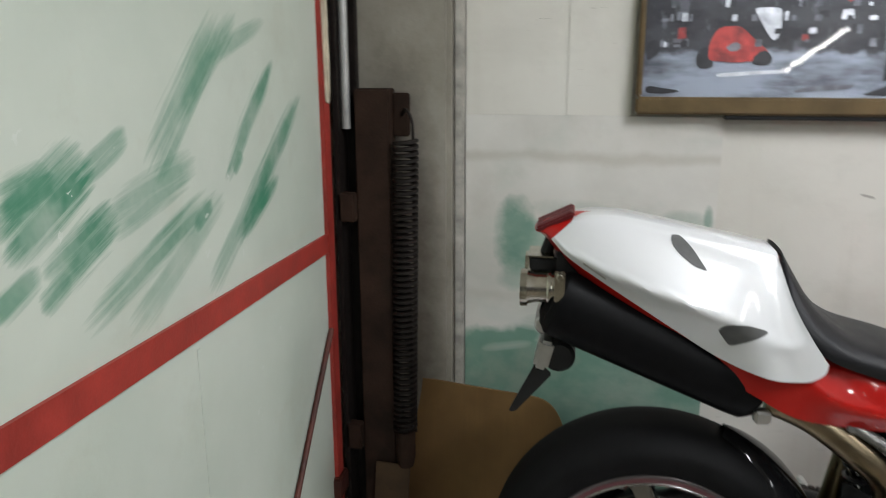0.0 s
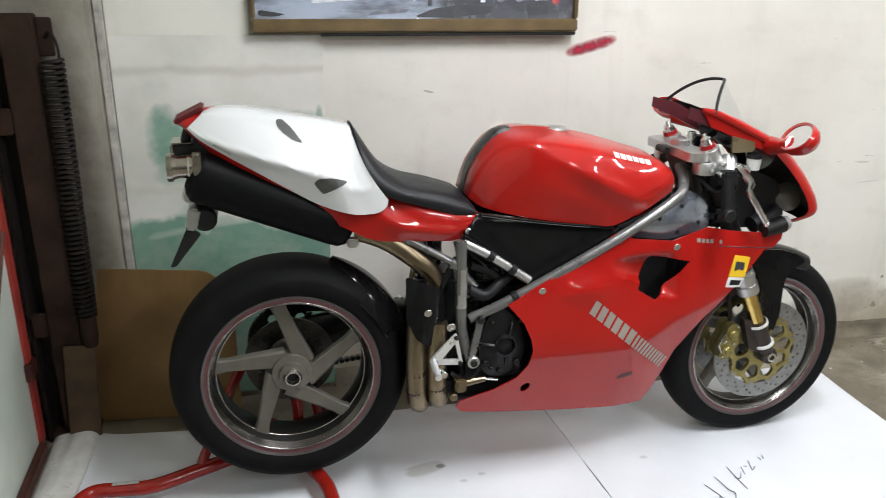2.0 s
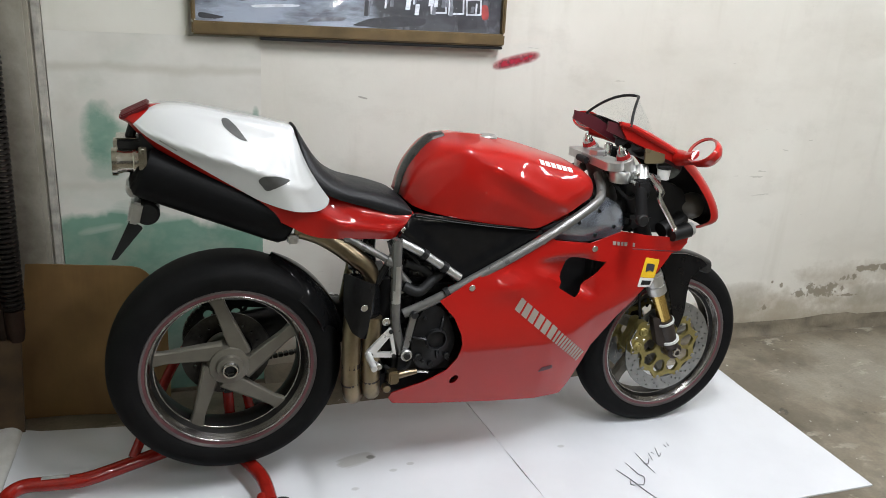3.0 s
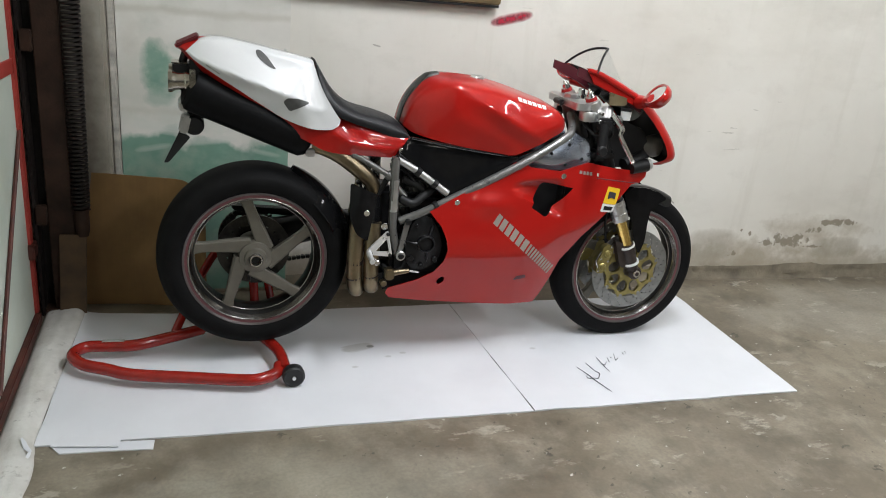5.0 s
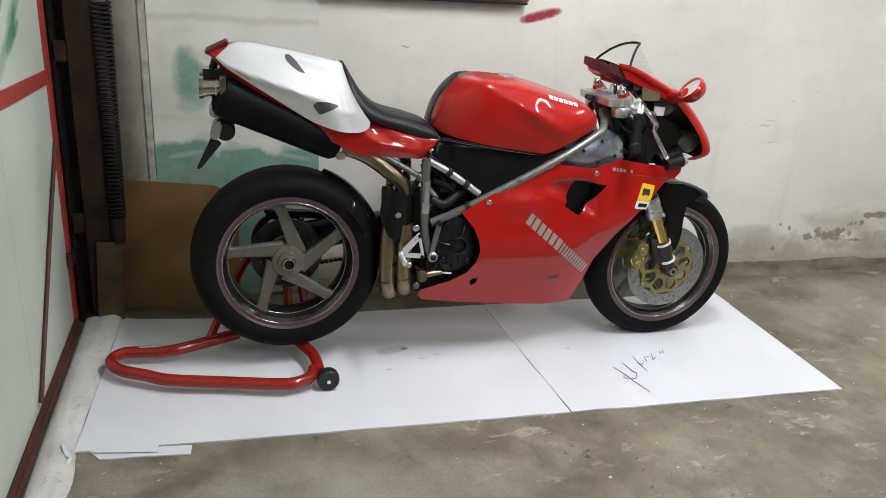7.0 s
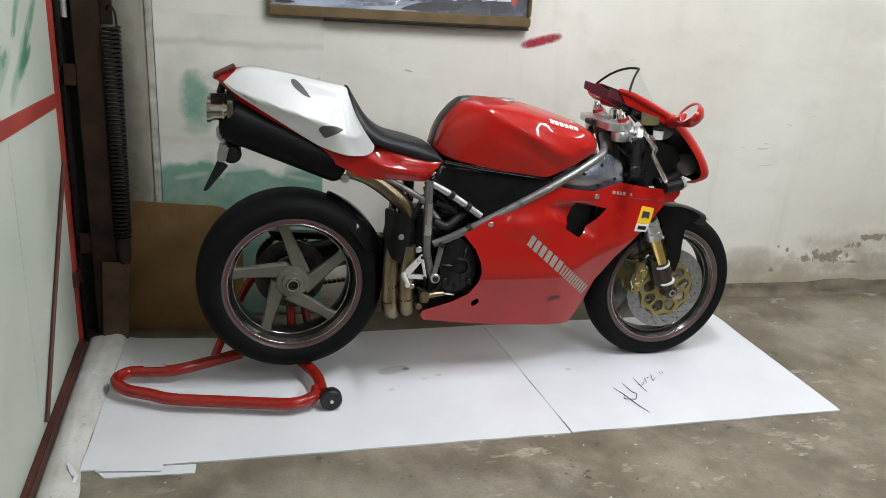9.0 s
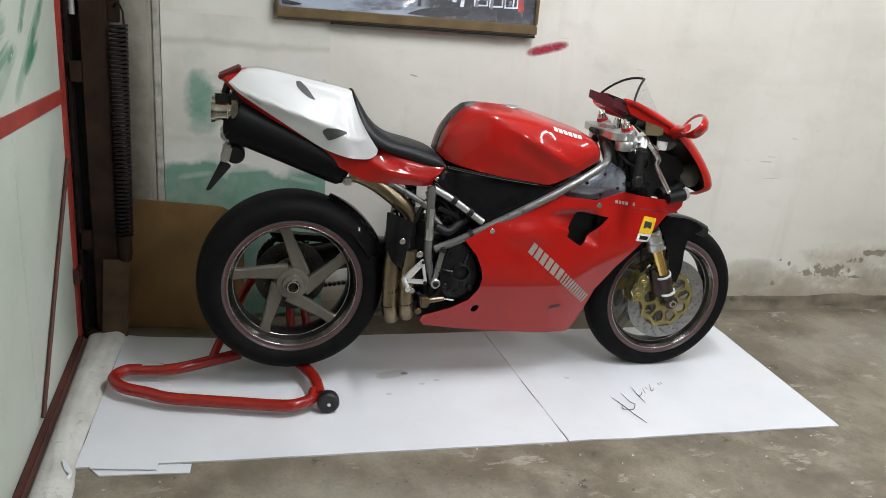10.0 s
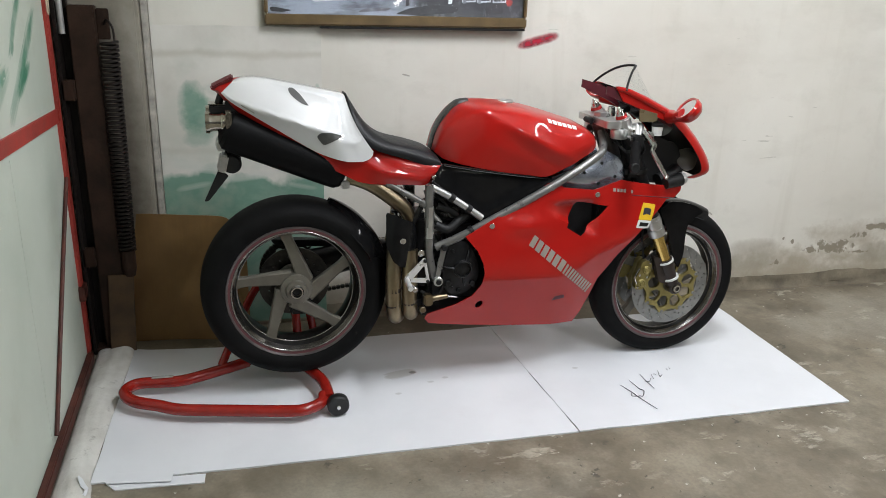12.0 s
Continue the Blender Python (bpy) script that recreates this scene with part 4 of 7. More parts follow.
def fork_leg(side):
    y = side * 0.098
    top = Vector((1.112, y, 0.962))
    at = lambda s: tuple(top + RAKE * s)  # noqa: E731
    leg = bit("fork_leg", tube([at(0.05), at(0.42)], 0.026, 24), BLACK, bike, "black upside-down fork leg")
    bit("fork_collar", merged(tube([at(0.415), at(0.465)], 0.0285, 24), tube([at(0.428), at(0.445)], 0.0305, 24), tube([at(0.465), at(0.495)], 0.031, 24)), ALLOY, leg, "silver lower fork collar")
    bit("fork_tube", tube([at(0.49), at(0.615)], 0.0215, 24), GOLDTUBE, leg, "gold fork inner tube")
    foot = at(0.605)
    bit("fork_shoe", merged(tube([at(0.602), at(0.71)], [0.027, 0.030, 0.024], 20), tube([at(0.69), tuple(FRONT + Vector((0, y, 0)))], [0.024, 0.022], 20), disc_solid(FRONT, 0.026, y - 0.02, y + 0.02, 20)), BROWNLUG, leg, "dark brown cast fork foot")
    bit("fork_band", tube([at(0.606), at(0.613)], 0.0312, 24), STICKER, leg, "white band")
    bit("fork_band", tube([at(0.680), at(0.687)], 0.0318, 24), STICKER, leg, "white band")
    lug = rounded([(foot[0] - 0.055, foot[2] + 0.02), (foot[0] + 0.0, foot[2] + 0.0), (foot[0] + 0.045, foot[2] - 0.10), (foot[0] - 0.02, foot[2] - 0.085)], 0.012)
    bit("caliper_lug", sheet(lug, y - 0.012, y + 0.014, (), 0.5), BROWNLUG, leg)
    bit("fork_cap", merged(tube([at(0.085), at(0.026)], 0.0275, 24), tube([at(0.030), at(0.020)], 0.0235, 24)), ALLOY, leg, "silver fork clamp ring")
    bit("cap_ring", tube([at(0.021), at(0.016), at(0.009)], [0.0215, 0.0215, 0.0195], 8), REDCAP, leg, "red anodised cap")
    bit("adjuster", merged(tube([at(0.010), at(-0.006)], [0.0165, 0.0135], 14), tube([at(-0.006), at(-0.020)], [0.009, 0.004], 10)), STEEL, leg)
    # caliper
    cx, cz = FRONT.x - 0.137, FRONT.z + 0.052
    body = rounded([(cx - 0.024, cz - 0.052), (cx + 0.004, cz - 0.056), (cx + 0.020, cz - 0.040), (cx + 0.024, cz - 0.006), (cx + 0.036, cz + 0.026), (cx + 0.034, cz + 0.050), (cx + 0.012, cz + 0.062), (cx - 0.008, cz + 0.050), (cx - 0.012, cz + 0.018), (cx - 0.026, cz - 0.006)], 0.009)
    yc = side * 0.068
    cal = bit("brake_caliper", merged(sheet(body, yc + side * 0.028, yc + side * 0.006, (), 0.5), sheet(body, yc - side * 0.006, yc - side * 0.028, (), 0.5), box(cx - 0.020, cx - 0.004, min(yc - 0.02, yc + 0.02), yc + 0.02, cz - 0.045, cz - 0.020, 0.004), box(cx + 0.004, cx + 0.026, yc - 0.02, yc + 0.02, cz + 0.030, cz + 0.054, 0.004)), GOLD, bike, "gold four-piston front brake caliper")
    for u, v, r in ((-0.003, -0.028, 0.0165), (0.012, 0.024, 0.0155)):
        bit("piston_boss", lathe([(0.001, -0.008), (r * 0.45, -0.008), (r * 0.55, -0.005), (r * 0.8, -0.007), (r, -0.003), (r, 0.006), (0.001, 0.006)], (cx + u, yc - 0.030 if side < 0 else yc + 0.030, cz + v), "y", 20, False), GOLD, cal)
    for u, v in ((-0.016, -0.044), (0.024, 0.050), (-0.012, 0.004), (0.018, -0.006)):
        bit("caliper_bolt", disc_solid((cx + u, yc + side * 0.030, cz + v), 0.0046, -0.003, 0.004, 6), STEEL, cal)
    bit("bleed_nipple", tube([(cx + 0.026, yc + side * 0.02, cz + 0.052), (cx + 0.034, yc + side * 0.022, cz + 0.068)], 0.003, 8), BLACK, cal)
    bit("bridge_pipe", tube([(cx - 0.02, yc + side * 0.03, cz - 0.03), (cx - 0.034, yc + side * 0.034, cz + 0.0), (cx - 0.016, yc + side * 0.03, cz + 0.034)], 0.0028, 8), STEEL, cal)
    bit("brake_hose", tube([(cx + 0.014, yc, cz + 0.056), (cx + 0.0, yc * 0.9, cz + 0.16), (cx + 0.02, yc * 0.8, cz + 0.24), (cx - 0.01, yc * 0.5, cz + 0.36)], 0.0045, 8), BLACK, cal)


fork_leg(-1)
fork_leg(1)
bit("axle_bolt", lathe([(0.008, -0.125), (0.014, -0.125), (0.016, -0.118), (0.008, -0.118)], FRONT, "y", 20), STEEL)

# Front mudguard
def guard(c, r, a0, a1, half, drop, thick, name, label, n=24, m=12, taper=0.55, coat=CARBON):
    verts, faces = [], []
    for layer in (0, 1):
        for i in range(n + 1):
            u = i / n
            a = radians(a0 + (a1 - a0) * u)
            w = half * (taper + (1 - taper) * math.sin(math.pi * min(1, max(0.0, u * 0.9 + 0.08))) ** 0.6)
            for j in range(m + 1):
                s = 2 * j / m - 1
                rr = r - drop * abs(s) ** 3 - layer * thick
                verts.append((c.x + rr * math.cos(a), s * (w - layer * thick * 0.6), c.z + rr * math.sin(a)))
    k = (n + 1) * (m + 1)
    for layer in (0, 1):
        for i in range(n):
            for j in range(m):
                a = layer * k + i * (m + 1) + j
                faces.append([a, a + 1, a + m + 2, a + m + 1])
    rim = [i * (m + 1) for i in range(n + 1)] + [n * (m + 1) + j for j in range(1, m + 1)] + [i * (m + 1) + m for i in range(n - 1, -1, -1)] + [j for j in range(m - 1, 0, -1)]
    for a, b in zip(rim, rim[1:] + rim[:1]):
        faces.append([a, b, b + k, a + k])
    return bit(name, (verts, faces), coat, bike, label)


fender = guard(FRONT, 0.319, 60, 135, 0.070, 0.045, 0.003, "front_mudguard", "gloss black carbon front mudguard")
for side in (-1, 1):
    cheek = rounded([(1.325, 0.598), (1.36, 0.626), (1.42, 0.624), (1.48, 0.604), (1.512, 0.580), (1.475, 0.562), (1.448, 0.535), (1.443, 0.49), (1.442, 0.42), (1.425, 0.365), (1.402, 0.40), (1.372, 0.50)], 0.012)
    bit("mudguard_cheek", sheet(cheek, lambda u, v, s=side: s * (0.076 + 0.012 * (0.6 - v) / 0.2), lambda u, v, s=side: s * (0.072 + 0.012 * (0.6 - v) / 0.2), (), 0.03), CARBON, fender)

# Rear hugger
guard(REAR, 0.328, 6, 68, 0.100, 0.060, 0.003, "rear_hugger", "black rear wheel hugger", taper=0.10, coat=CARBON)
bit("hugger_arm", tube([(0.335, 0.06, 0.40), (0.36, 0.07, 0.44), (0.41, 0.07, 0.45)], 0.014, 10), BLACK)

# Frame tubes
def both(name, points, radius, material, label="", sides=14):
    for s in (1, -1):
        bit(name, tube([(x, s * y, z) for x, y, z in points], radius, sides), material, bike, label)


def left_side(name, points, radius, material, label="", sides=14):
    bit(name, tube([(x, -y, z) for x, y, z in points], radius, sides), material, bike, label)


both("frame_tube", [(1.075, 0.045, 0.885), (1.062, 0.095, 0.845), (1.020, 0.128, 0.812), (0.844, 0.145, 0.714), (0.576, 0.145, 0.578), (0.458, 0.135, 0.524)], 0.0138, FRAME, "long grey painted trellis frame tube")
both("frame_tube", [(0.432, 0.135, 0.742), (0.434, 0.135, 0.54), (0.442, 0.135, 0.47), (0.462, 0.135, 0.405)], 0.0142, FRAME, "upright grey frame tube")
both("frame_tube", [(0.438, 0.130, 0.735), (0.510, 0.135, 0.694), (0.615, 0.140, 0.622)], 0.0118, ALLOY, "bright silver frame strut")
both("frame_tube", [(0.303, 0.100, 0.741), (0.420, 0.124, 0.676)], 0.0095, FRAME)
both("frame_tube", [(0.418, 0.118, 0.678), (0.385, 0.112, 0.610)], 0.0095, ENGINE)
both("frame_lug", [(0.410, 0.122, 0.682), (0.432, 0.128, 0.670)], 0.016, FRAME)
both("frame_clip", [(0.502, 0.134, 0.700), (0.516, 0.134, 0.690)], 0.0155, BLACK)
both("frame_clip", [(0.560, 0.139, 0.660), (0.574, 0.139, 0.651)], 0.0155, BLACK)
both("frame_clip", [(0.572, 0.146, 0.577), (0.584, 0.146, 0.583)], 0.018, BLACK)
both("frame_band", [(0.434, 0.135, 0.668), (0.434, 0.135, 0.56)], 0.0148, ALLOY, "bare silver band")
bit("steering_head", tube([(1.085, 0, 0.93), (1.145, 0, 0.79)], 0.034, 20), FRAME)
for s in (-1, 1):
    bit("subframe_eye", merged(disc_solid((0.303, s * 0.10, 0.741), 0.0115, -0.010, 0.010, 16)), FRAME, bike)

# Engine, behind the fairing
engine = bit("engine", box(0.44, 0.80, -0.11, 0.11, 0.30, 0.50, 0.03), ENGINE, bike, "dark cast twin-cylinder engine")
bit("cylinder", turned(box(-0.06, 0.06, -0.075, 0.075, 0, 0.25, 0.015), Matrix.Translation((0.58, 0, 0.46)) @ Matrix.Rotation(radians(-15), 4, "Y")), ENGINE, engine)
bit("cylinder", turned(box(-0.07, 0.07, -0.075, 0.075, 0, 0.28, 0.015), Matrix.Translation((0.72, 0, 0.40)) @ Matrix.Rotation(radians(72), 4, "Y")), ENGINE, engine)
bit("intake", box(0.47, 0.62, -0.06, 0.06, 0.66, 0.74, 0.02), BLACK, engine)
bit("rear_mount", box(0.36, 0.46, -0.06, 0.06, 0.36, 0.62, 0.02), ENGINE, engine)
bit("sump", box(0.405, 0.64, -0.115, 0.115, 0.262, 0.345, 0.02), ENGINE, engine)
bit("side_cover", box(0.44, 0.50, -0.125, 0.125, 0.34, 0.40, 0.012), ENGINE, engine)
for i in range(5):
    z = 0.585 + i * 0.022
    bit("cooling_fin", box(0.49 - 0.004 * i, 0.62 - 0.004 * i, -0.095, 0.095, z, z + 0.006, 0.001), ENGINE, engine)
cover = rounded([(0.505, 0.535), (0.552, 0.556), (0.595, 0.50), (0.614, 0.43), (0.592, 0.375), (0.535, 0.346), (0.490, 0.372), (0.478, 0.455)], 0.03)
bit("clutch_cover", merged(sheet(cover, lambda u, v: -0.146 - 0.020 * math.exp(-((u - 0.548) ** 2 + (v - 0.45) ** 2) / 0.0032) - 0.006 * math.exp(-((u - 0.515) ** 2 + (v - 0.385) ** 2) / 0.0005) - 0.006 * math.exp(-((u - 0.535) ** 2 + (v - 0.525) ** 2) / 0.0006), -0.10, (), 0.014), lathe([(0.026, -0.172), (0.031, -0.170), (0.032, -0.160), (0.026, -0.160)], (0.548, 0, 0.452), "y", 28)), ENGINE, engine, "black clutch cover")
for k in range(3):
    a = radians(70 + k * 104)
    bit("cover_rib", tube([(0.548 + 0.030 * math.cos(a), -0.166, 0.452 + 0.030 * math.sin(a)), (0.548 + 0.050 * math.cos(a), -0.160, 0.452 + 0.050 * math.sin(a)), (0.548 + 0.068 * math.cos(a), -0.150, 0.452 + 0.068 * math.sin(a))], [0.005, 0.0045, 0.003], 6), ENGINE, engine)
for k in range(6):
    a = k * math.pi / 3
    bit("cover_bolt", disc_solid((0.552 + 0.076 * math.cos(a), -0.153, 0.45 + 0.076 * math.sin(a)), 0.005, -0.008, 0.004, 8), ENGINE, engine)
bit("water_pipe", tube([(0.46, -0.12, 0.60), (0.50, -0.13, 0.585), (0.54, -0.12, 0.61), (0.58, -0.10, 0.63)], 0.015, 12), BLACK, engine)
bit("water_pipe", tube([(0.47, -0.10, 0.66), (0.52, -0.11, 0.64), (0.56, -0.10, 0.60)], 0.012, 12), BLACK, engine)
bit("hose", tube([(0.410, -0.135, 0.372), (0.445, -0.140, 0.350), (0.478, -0.140, 0.365), (0.495, -0.138, 0.42), (0.492, -0.136, 0.46)], 0.005, 8), BLACK, engine)

for u, v, r in ((0.500, 0.400, 0.010), (0.585, 0.395, 0.009), (0.538, 0.372, 0.008)):
    bit("cover_boss", disc_solid((u, -0.152, v), r, -0.010, 0.010, 14), ENGINE, engine)
for a, b, c, d in ((0.46, 0.70, 0.52, 0.63), (0.50, 0.72, 0.56, 0.62), (0.47, 0.56, 0.55, 0.60)):
    bit("cable", tube([(a, -0.10, b), ((a + c) / 2 + 0.01, -0.112, (b + d) / 2), (c, -0.105, d)], 0.005, 8), BLACK, engine)
bit("injector_body", merged(box(0.50, 0.56, -0.085, -0.04, 0.60, 0.66, 0.008), disc_solid((0.53, -0.085, 0.63), 0.020, -0.012, 0.012, 18)), FRAME, engine, "grey cast throttle body")
bit("pipe_joint", merged(tube([(0.455, -0.10, 0.630), (0.480, -0.105, 0.600)], 0.010, 12), tube([(0.452, -0.10, 0.575), (0.482, -0.105, 0.585)], 0.008, 10)), ALLOY, engine)

# Rearsets
def rearset(side):
    tri = [(0.414, 0.506), (0.432, 0.414), (0.352, 0.423), (0.345, 0.437)]
    hole = rounded([(0.410, 0.478), (0.420, 0.430), (0.372, 0.433)], 0.006)
    br = bit("footrest_bracket", sheet(rounded(tri, 0.010), side * 0.176, side * 0.166, [hole], 0.5), BRIGHT, bike, "polished triangular footrest bracket")
    for u, v in ((0.412, 0.494), (0.423, 0.421), (0.358, 0.430)):
        bit("bracket_bolt", disc_solid((u, side * 0.176, v), 0.006, -0.006, 0.006, 10), BLACK, br)
    bit("footrest", tube([(0.352, side * 0.172, 0.430), (0.345, side * 0.262, 0.432)], [0.010, 0.0085], 12), BRIGHT, br)
    bit("pedal", merged(tube([(0.378, side * 0.185, 0.402), (0.350, side * 0.186, 0.425), (0.362, side * 0.186, 0.40)], 0.005, 8), disc_solid((0.376, side * 0.19, 0.402), 0.009, -0.01, 0.01, 12)), STEEL, br)
    bit("heel_lever", sheet(rounded([(0.452, 0.425), (0.470, 0.428), (0.492, 0.535), (0.474, 0.538)], 0.007), side * 0.160, side * 0.152, (), 0.5), FRAME, br)
    bit("pivot_boss", merged(disc_solid((0.461, 0, 0.415), 0.0165, side * 0.168 - 0.008, side * 0.168 + 0.008, 20)), ALLOY, br)
    bit("pivot_cap", merged(disc_solid((0.461, 0, 0.415), 0.0095, side * 0.176 - 0.006, side * 0.176 + 0.006, 16)), BLACK, br)
    bit("lever_cap", disc_solid((0.482, 0, 0.53), 0.010, side * 0.160 - 0.008, side * 0.160 + 0.008, 14), BLACK, br)


rearset(-1)
rearset(1)
bit("brake_cylinder", merged(tube([(0.430, -0.150, 0.345), (0.50, -0.150, 0.352)], [0.013, 0.013, 0.008], 12), box(0.416, 0.446, -0.168, -0.135, 0.325, 0.365, 0.005), disc_solid((0.412, 0, 0.312), 0.011, -0.165, -0.14, 12)), TITAN, bike, "brass coloured rear brake master cylinder")
bit("brake_rod", tube([(0.500, -0.150, 0.352), (0.535, -0.152, 0.347)], 0.004, 8), STEEL)

# Swingarm, chain and sprocket on the far side
bit("swingarm", merged(tube([(0.44, 0.10, 0.41), (0.30, 0.13, 0.43), (0.12, 0.14, 0.40), (0.0, 0.12, 0.373)], [0.045, 0.05, 0.055, 0.07], 16), disc_solid(REAR, 0.078, 0.06, 0.15, 36), tube([(0.43, -0.09, 0.41), (0.43, 0.11, 0.41)], 0.04, 16)), ENGINE, bike, "dark single-sided swingarm")
teeth = [(REAR.x + (0.108 if i % 4 < 2 else 0.098) * math.cos(2 * math.pi * i / 152), REAR.z + (0.108 if i % 4 < 2 else 0.098) * math.sin(2 * math.pi * i / 152)) for i in range(152)]
bit("sprocket", sheet(teeth, 0.158, 0.166, [ring_poly((REAR.x + 0.078 * math.cos(a), 0, REAR.z + 0.078 * math.sin(a)), 0.014, 10) for a in np.arange(6) * math.pi / 3], 0.5), CHAIN, bike, "toothed rear sprocket")


def drive_chain():
    bits = []
    line = []
    for a in np.linspace(math.pi / 2 + 0.06, 3 * math.pi / 2 - 0.06, 28):
        line.append((REAR.x + 0.106 * math.cos(a), REAR.z + 0.106 * math.sin(a)))
    line = [(0.47, 0.455), (0.3, 0.468)] + line + [(0.3, 0.305), (0.47, 0.365)]
    total = [0.0]
    for a, b in zip(line, line[1:]):
        total.append(total[-1] + math.hypot(b[0] - a[0], b[1] - a[1]))
    for s in np.arange(0, total[-1] - 0.02, 0.0165):
        i = next(k for k in range(len(line) - 1) if total[k + 1] >= s)
        u = (s - total[i]) / (total[i + 1] - total[i])
        x, z = line[i][0] + (line[i + 1][0] - line[i][0]) * u, line[i][1] + (line[i + 1][1] - line[i][1]) * u
        a = math.atan2(line[i + 1][1] - line[i][1], line[i + 1][0] - line[i][0])
        bits.append(turned(box(-0.0075, 0.0075, -0.009, 0.009, -0.006, 0.006, 0.002), Matrix.Translation((x, 0.162, z)) @ Matrix.Rotation(-a, 4, "Y")))
    return merged(*bits)


bit("drive_chain", drive_chain(), CHAIN, bike, "oily drive chain")
bit("chain_guard", sheet(rounded([(-0.07, 0.492), (0.16, 0.474), (0.24, 0.464), (0.24, 0.44), (-0.06, 0.474)], 0.01), 0.150, 0.182, (), 0.5), BLACK)
bit("rear_caliper", box(-0.02, 0.07, 0.02, 0.07, 0.25, 0.30, 0.01), ENGINE)
bit("rear_brake_disc", sheet(ring_poly(REAR, 0.122, 60), 0.035, 0.040, [ring_poly(REAR, 0.07, 40)] + [ring_poly((REAR.x + 0.09 * math.cos(a), 0, REAR.z + 0.09 * math.sin(a)), 0.004, 6) for a in np.arange(18) * math.pi / 9], 0.5), CHAIN)
bit("shock_absorber", merged(tube([(0.35, 0, 0.70), (0.40, 0, 0.42)], 0.022, 14)), STEEL)
bit("shock_spring", turned(coil(0, 0, 0, 0.2, 0.036, 0.006, 7), Matrix.Translation((0.355, 0, 0.68)) @ Matrix.Rotation(radians(170), 4, "Y")), ENGINE)

OUTLET = surface("polished_steel_outlet", (0.50, 0.475, 0.41), 0.20, 1.0, 0.25, 30, 0.03)
# Exhaust: two high silencers under the tail, pipes and collector
MUF = Vector((-0.918, 0, 0.397)).normalized()
for s in (-1, 1):
    a = Vector((0.166, s * 0.054, 0.764))
    at = lambda k, a=a: tuple(a + MUF * k)  # noqa: E731
    sleeve = lathe([(0.028, 0.0), (0.042, 0.004), (0.053, 0.02), (0.055, 0.05), (0.063, 0.365), (0.061, 0.388), (0.050, 0.398), (0.028, 0.400)], (0, 0, 0), "x", 40, False)
    m = Matrix.Translation(a) @ Matrix(((MUF.x, 0, -MUF.z, 0), (0, 1, 0, 0), (MUF.z, 0, MUF.x, 0), (0, 0, 0, 1))) @ Matrix.Diagonal((1, 0.80, 1, 1))
    muff = bit("silencer", turned(sleeve, m), MUFFLER, bike, "black carbon exhaust silencer with steel outlet")
    oz = 0.944
    tip = lathe([(0.024, 0.0), (0.0265, 0.0), (0.0255, -0.035), (0.031, -0.058), (0.0295, -0.060), (0.023, -0.036), (0.022, 0.0)], (-0.193, s * 0.062, oz), "x", 32)
    bit("outlet", tip, OUTLET, muff, "polished flared outlet")
    bit("outlet_bore", lathe([(0.001, -0.020), (0.0225, -0.020), (0.0225, -0.016), (0.001, -0.016)], (-0.193, s * 0.062, oz), "x", 20, False), BLACK, muff)
    bit("outlet_ring", lathe([(0.030, -0.050), (0.033, -0.050), (0.033, -0.062), (0.030, -0.062)], (-0.193, s * 0.062, oz), "x", 32), OUTLET, muff)
    for k, r in ((0.004, 0.0305), (-0.012, 0.0285)):
        bit("outlet_collar", lathe([(r - 0.005, k - 0.004), (r, k - 0.004), (r + 0.0012, k), (r, k + 0.004), (r - 0.005, k + 0.004)], (-0.193, s * 0.062, oz), "x", 32), OUTLET, muff, "bright clamp band")
    bit("outlet_strap", merged(box(-0.196, -0.178, s * 0.095 - 0.003, s * 0.095 + 0.003, 0.930, 0.985, 0.0015), disc_solid((-0.187, s * 0.098, 0.976), 0.006, -0.005, 0.005, 10)), OUTLET, muff)
    bit("end_cap", turned(lathe([(0.026, 0.392), (0.053, 0.390), (0.050, 0.400), (0.030, 0.410), (0.026, 0.402)], (0, 0, 0), "x", 36), m), MUFFLER, muff)
    bit("bracket", box(0.150, 0.178, s * 0.085 - 0.012, s * 0.085 + 0.012, 0.728, 0.752, 0.004), ALLOY, muff)
    bit("link_pipe", tube([(0.172, s * 0.062, 0.756), (0.212, s * 0.068, 0.752), (0.265, s * 0.080, 0.730), (0.325, s * 0.095, 0.686), (0.362, s * 0.100, 0.650), (0.374, s * 0.098, 0.610), (0.362, s * 0.095, 0.54), (0.350, s * 0.09, 0.48)], [0.021, 0.026, 0.028, 0.027, 0.025, 0.022, 0.022, 0.022], 18), TITAN, muff, "heat stained exhaust pipe")
left_side("collector_pipe", [(0.324, 0.112, 0.54), (0.318, 0.120, 0.44), (0.318, 0.120, 0.35), (0.324, 0.112, 0.290), (0.338, 0.080, 0.262), (0.36, 0.02, 0.262)], 0.0265, TITAN, "heat stained exhaust collector pipe", 20)
left_side("collector_pipe", [(0.374, 0.124, 0.52), (0.372, 0.128, 0.44), (0.372, 0.128, 0.355), (0.378, 0.116, 0.298), (0.390, 0.080, 0.272), (0.40, 0.02, 0.272)], 0.0265, TITAN, "", 20)
left_side("pipe_band", [(0.319, 0.118, 0.322), (0.318, 0.119, 0.328)], 0.0272, BROWNLUG)
left_side("pipe_band", [(0.374, 0.125, 0.330), (0.373, 0.126, 0.336)], 0.0272, BROWNLUG)
left_side("pipe_clamp", [(0.318, 0.120, 0.372), (0.318, 0.120, 0.386)], 0.0274, BROWNLUG)
left_side("pipe_clamp", [(0.372, 0.128, 0.380), (0.372, 0.128, 0.394)], 0.0274, BROWNLUG)
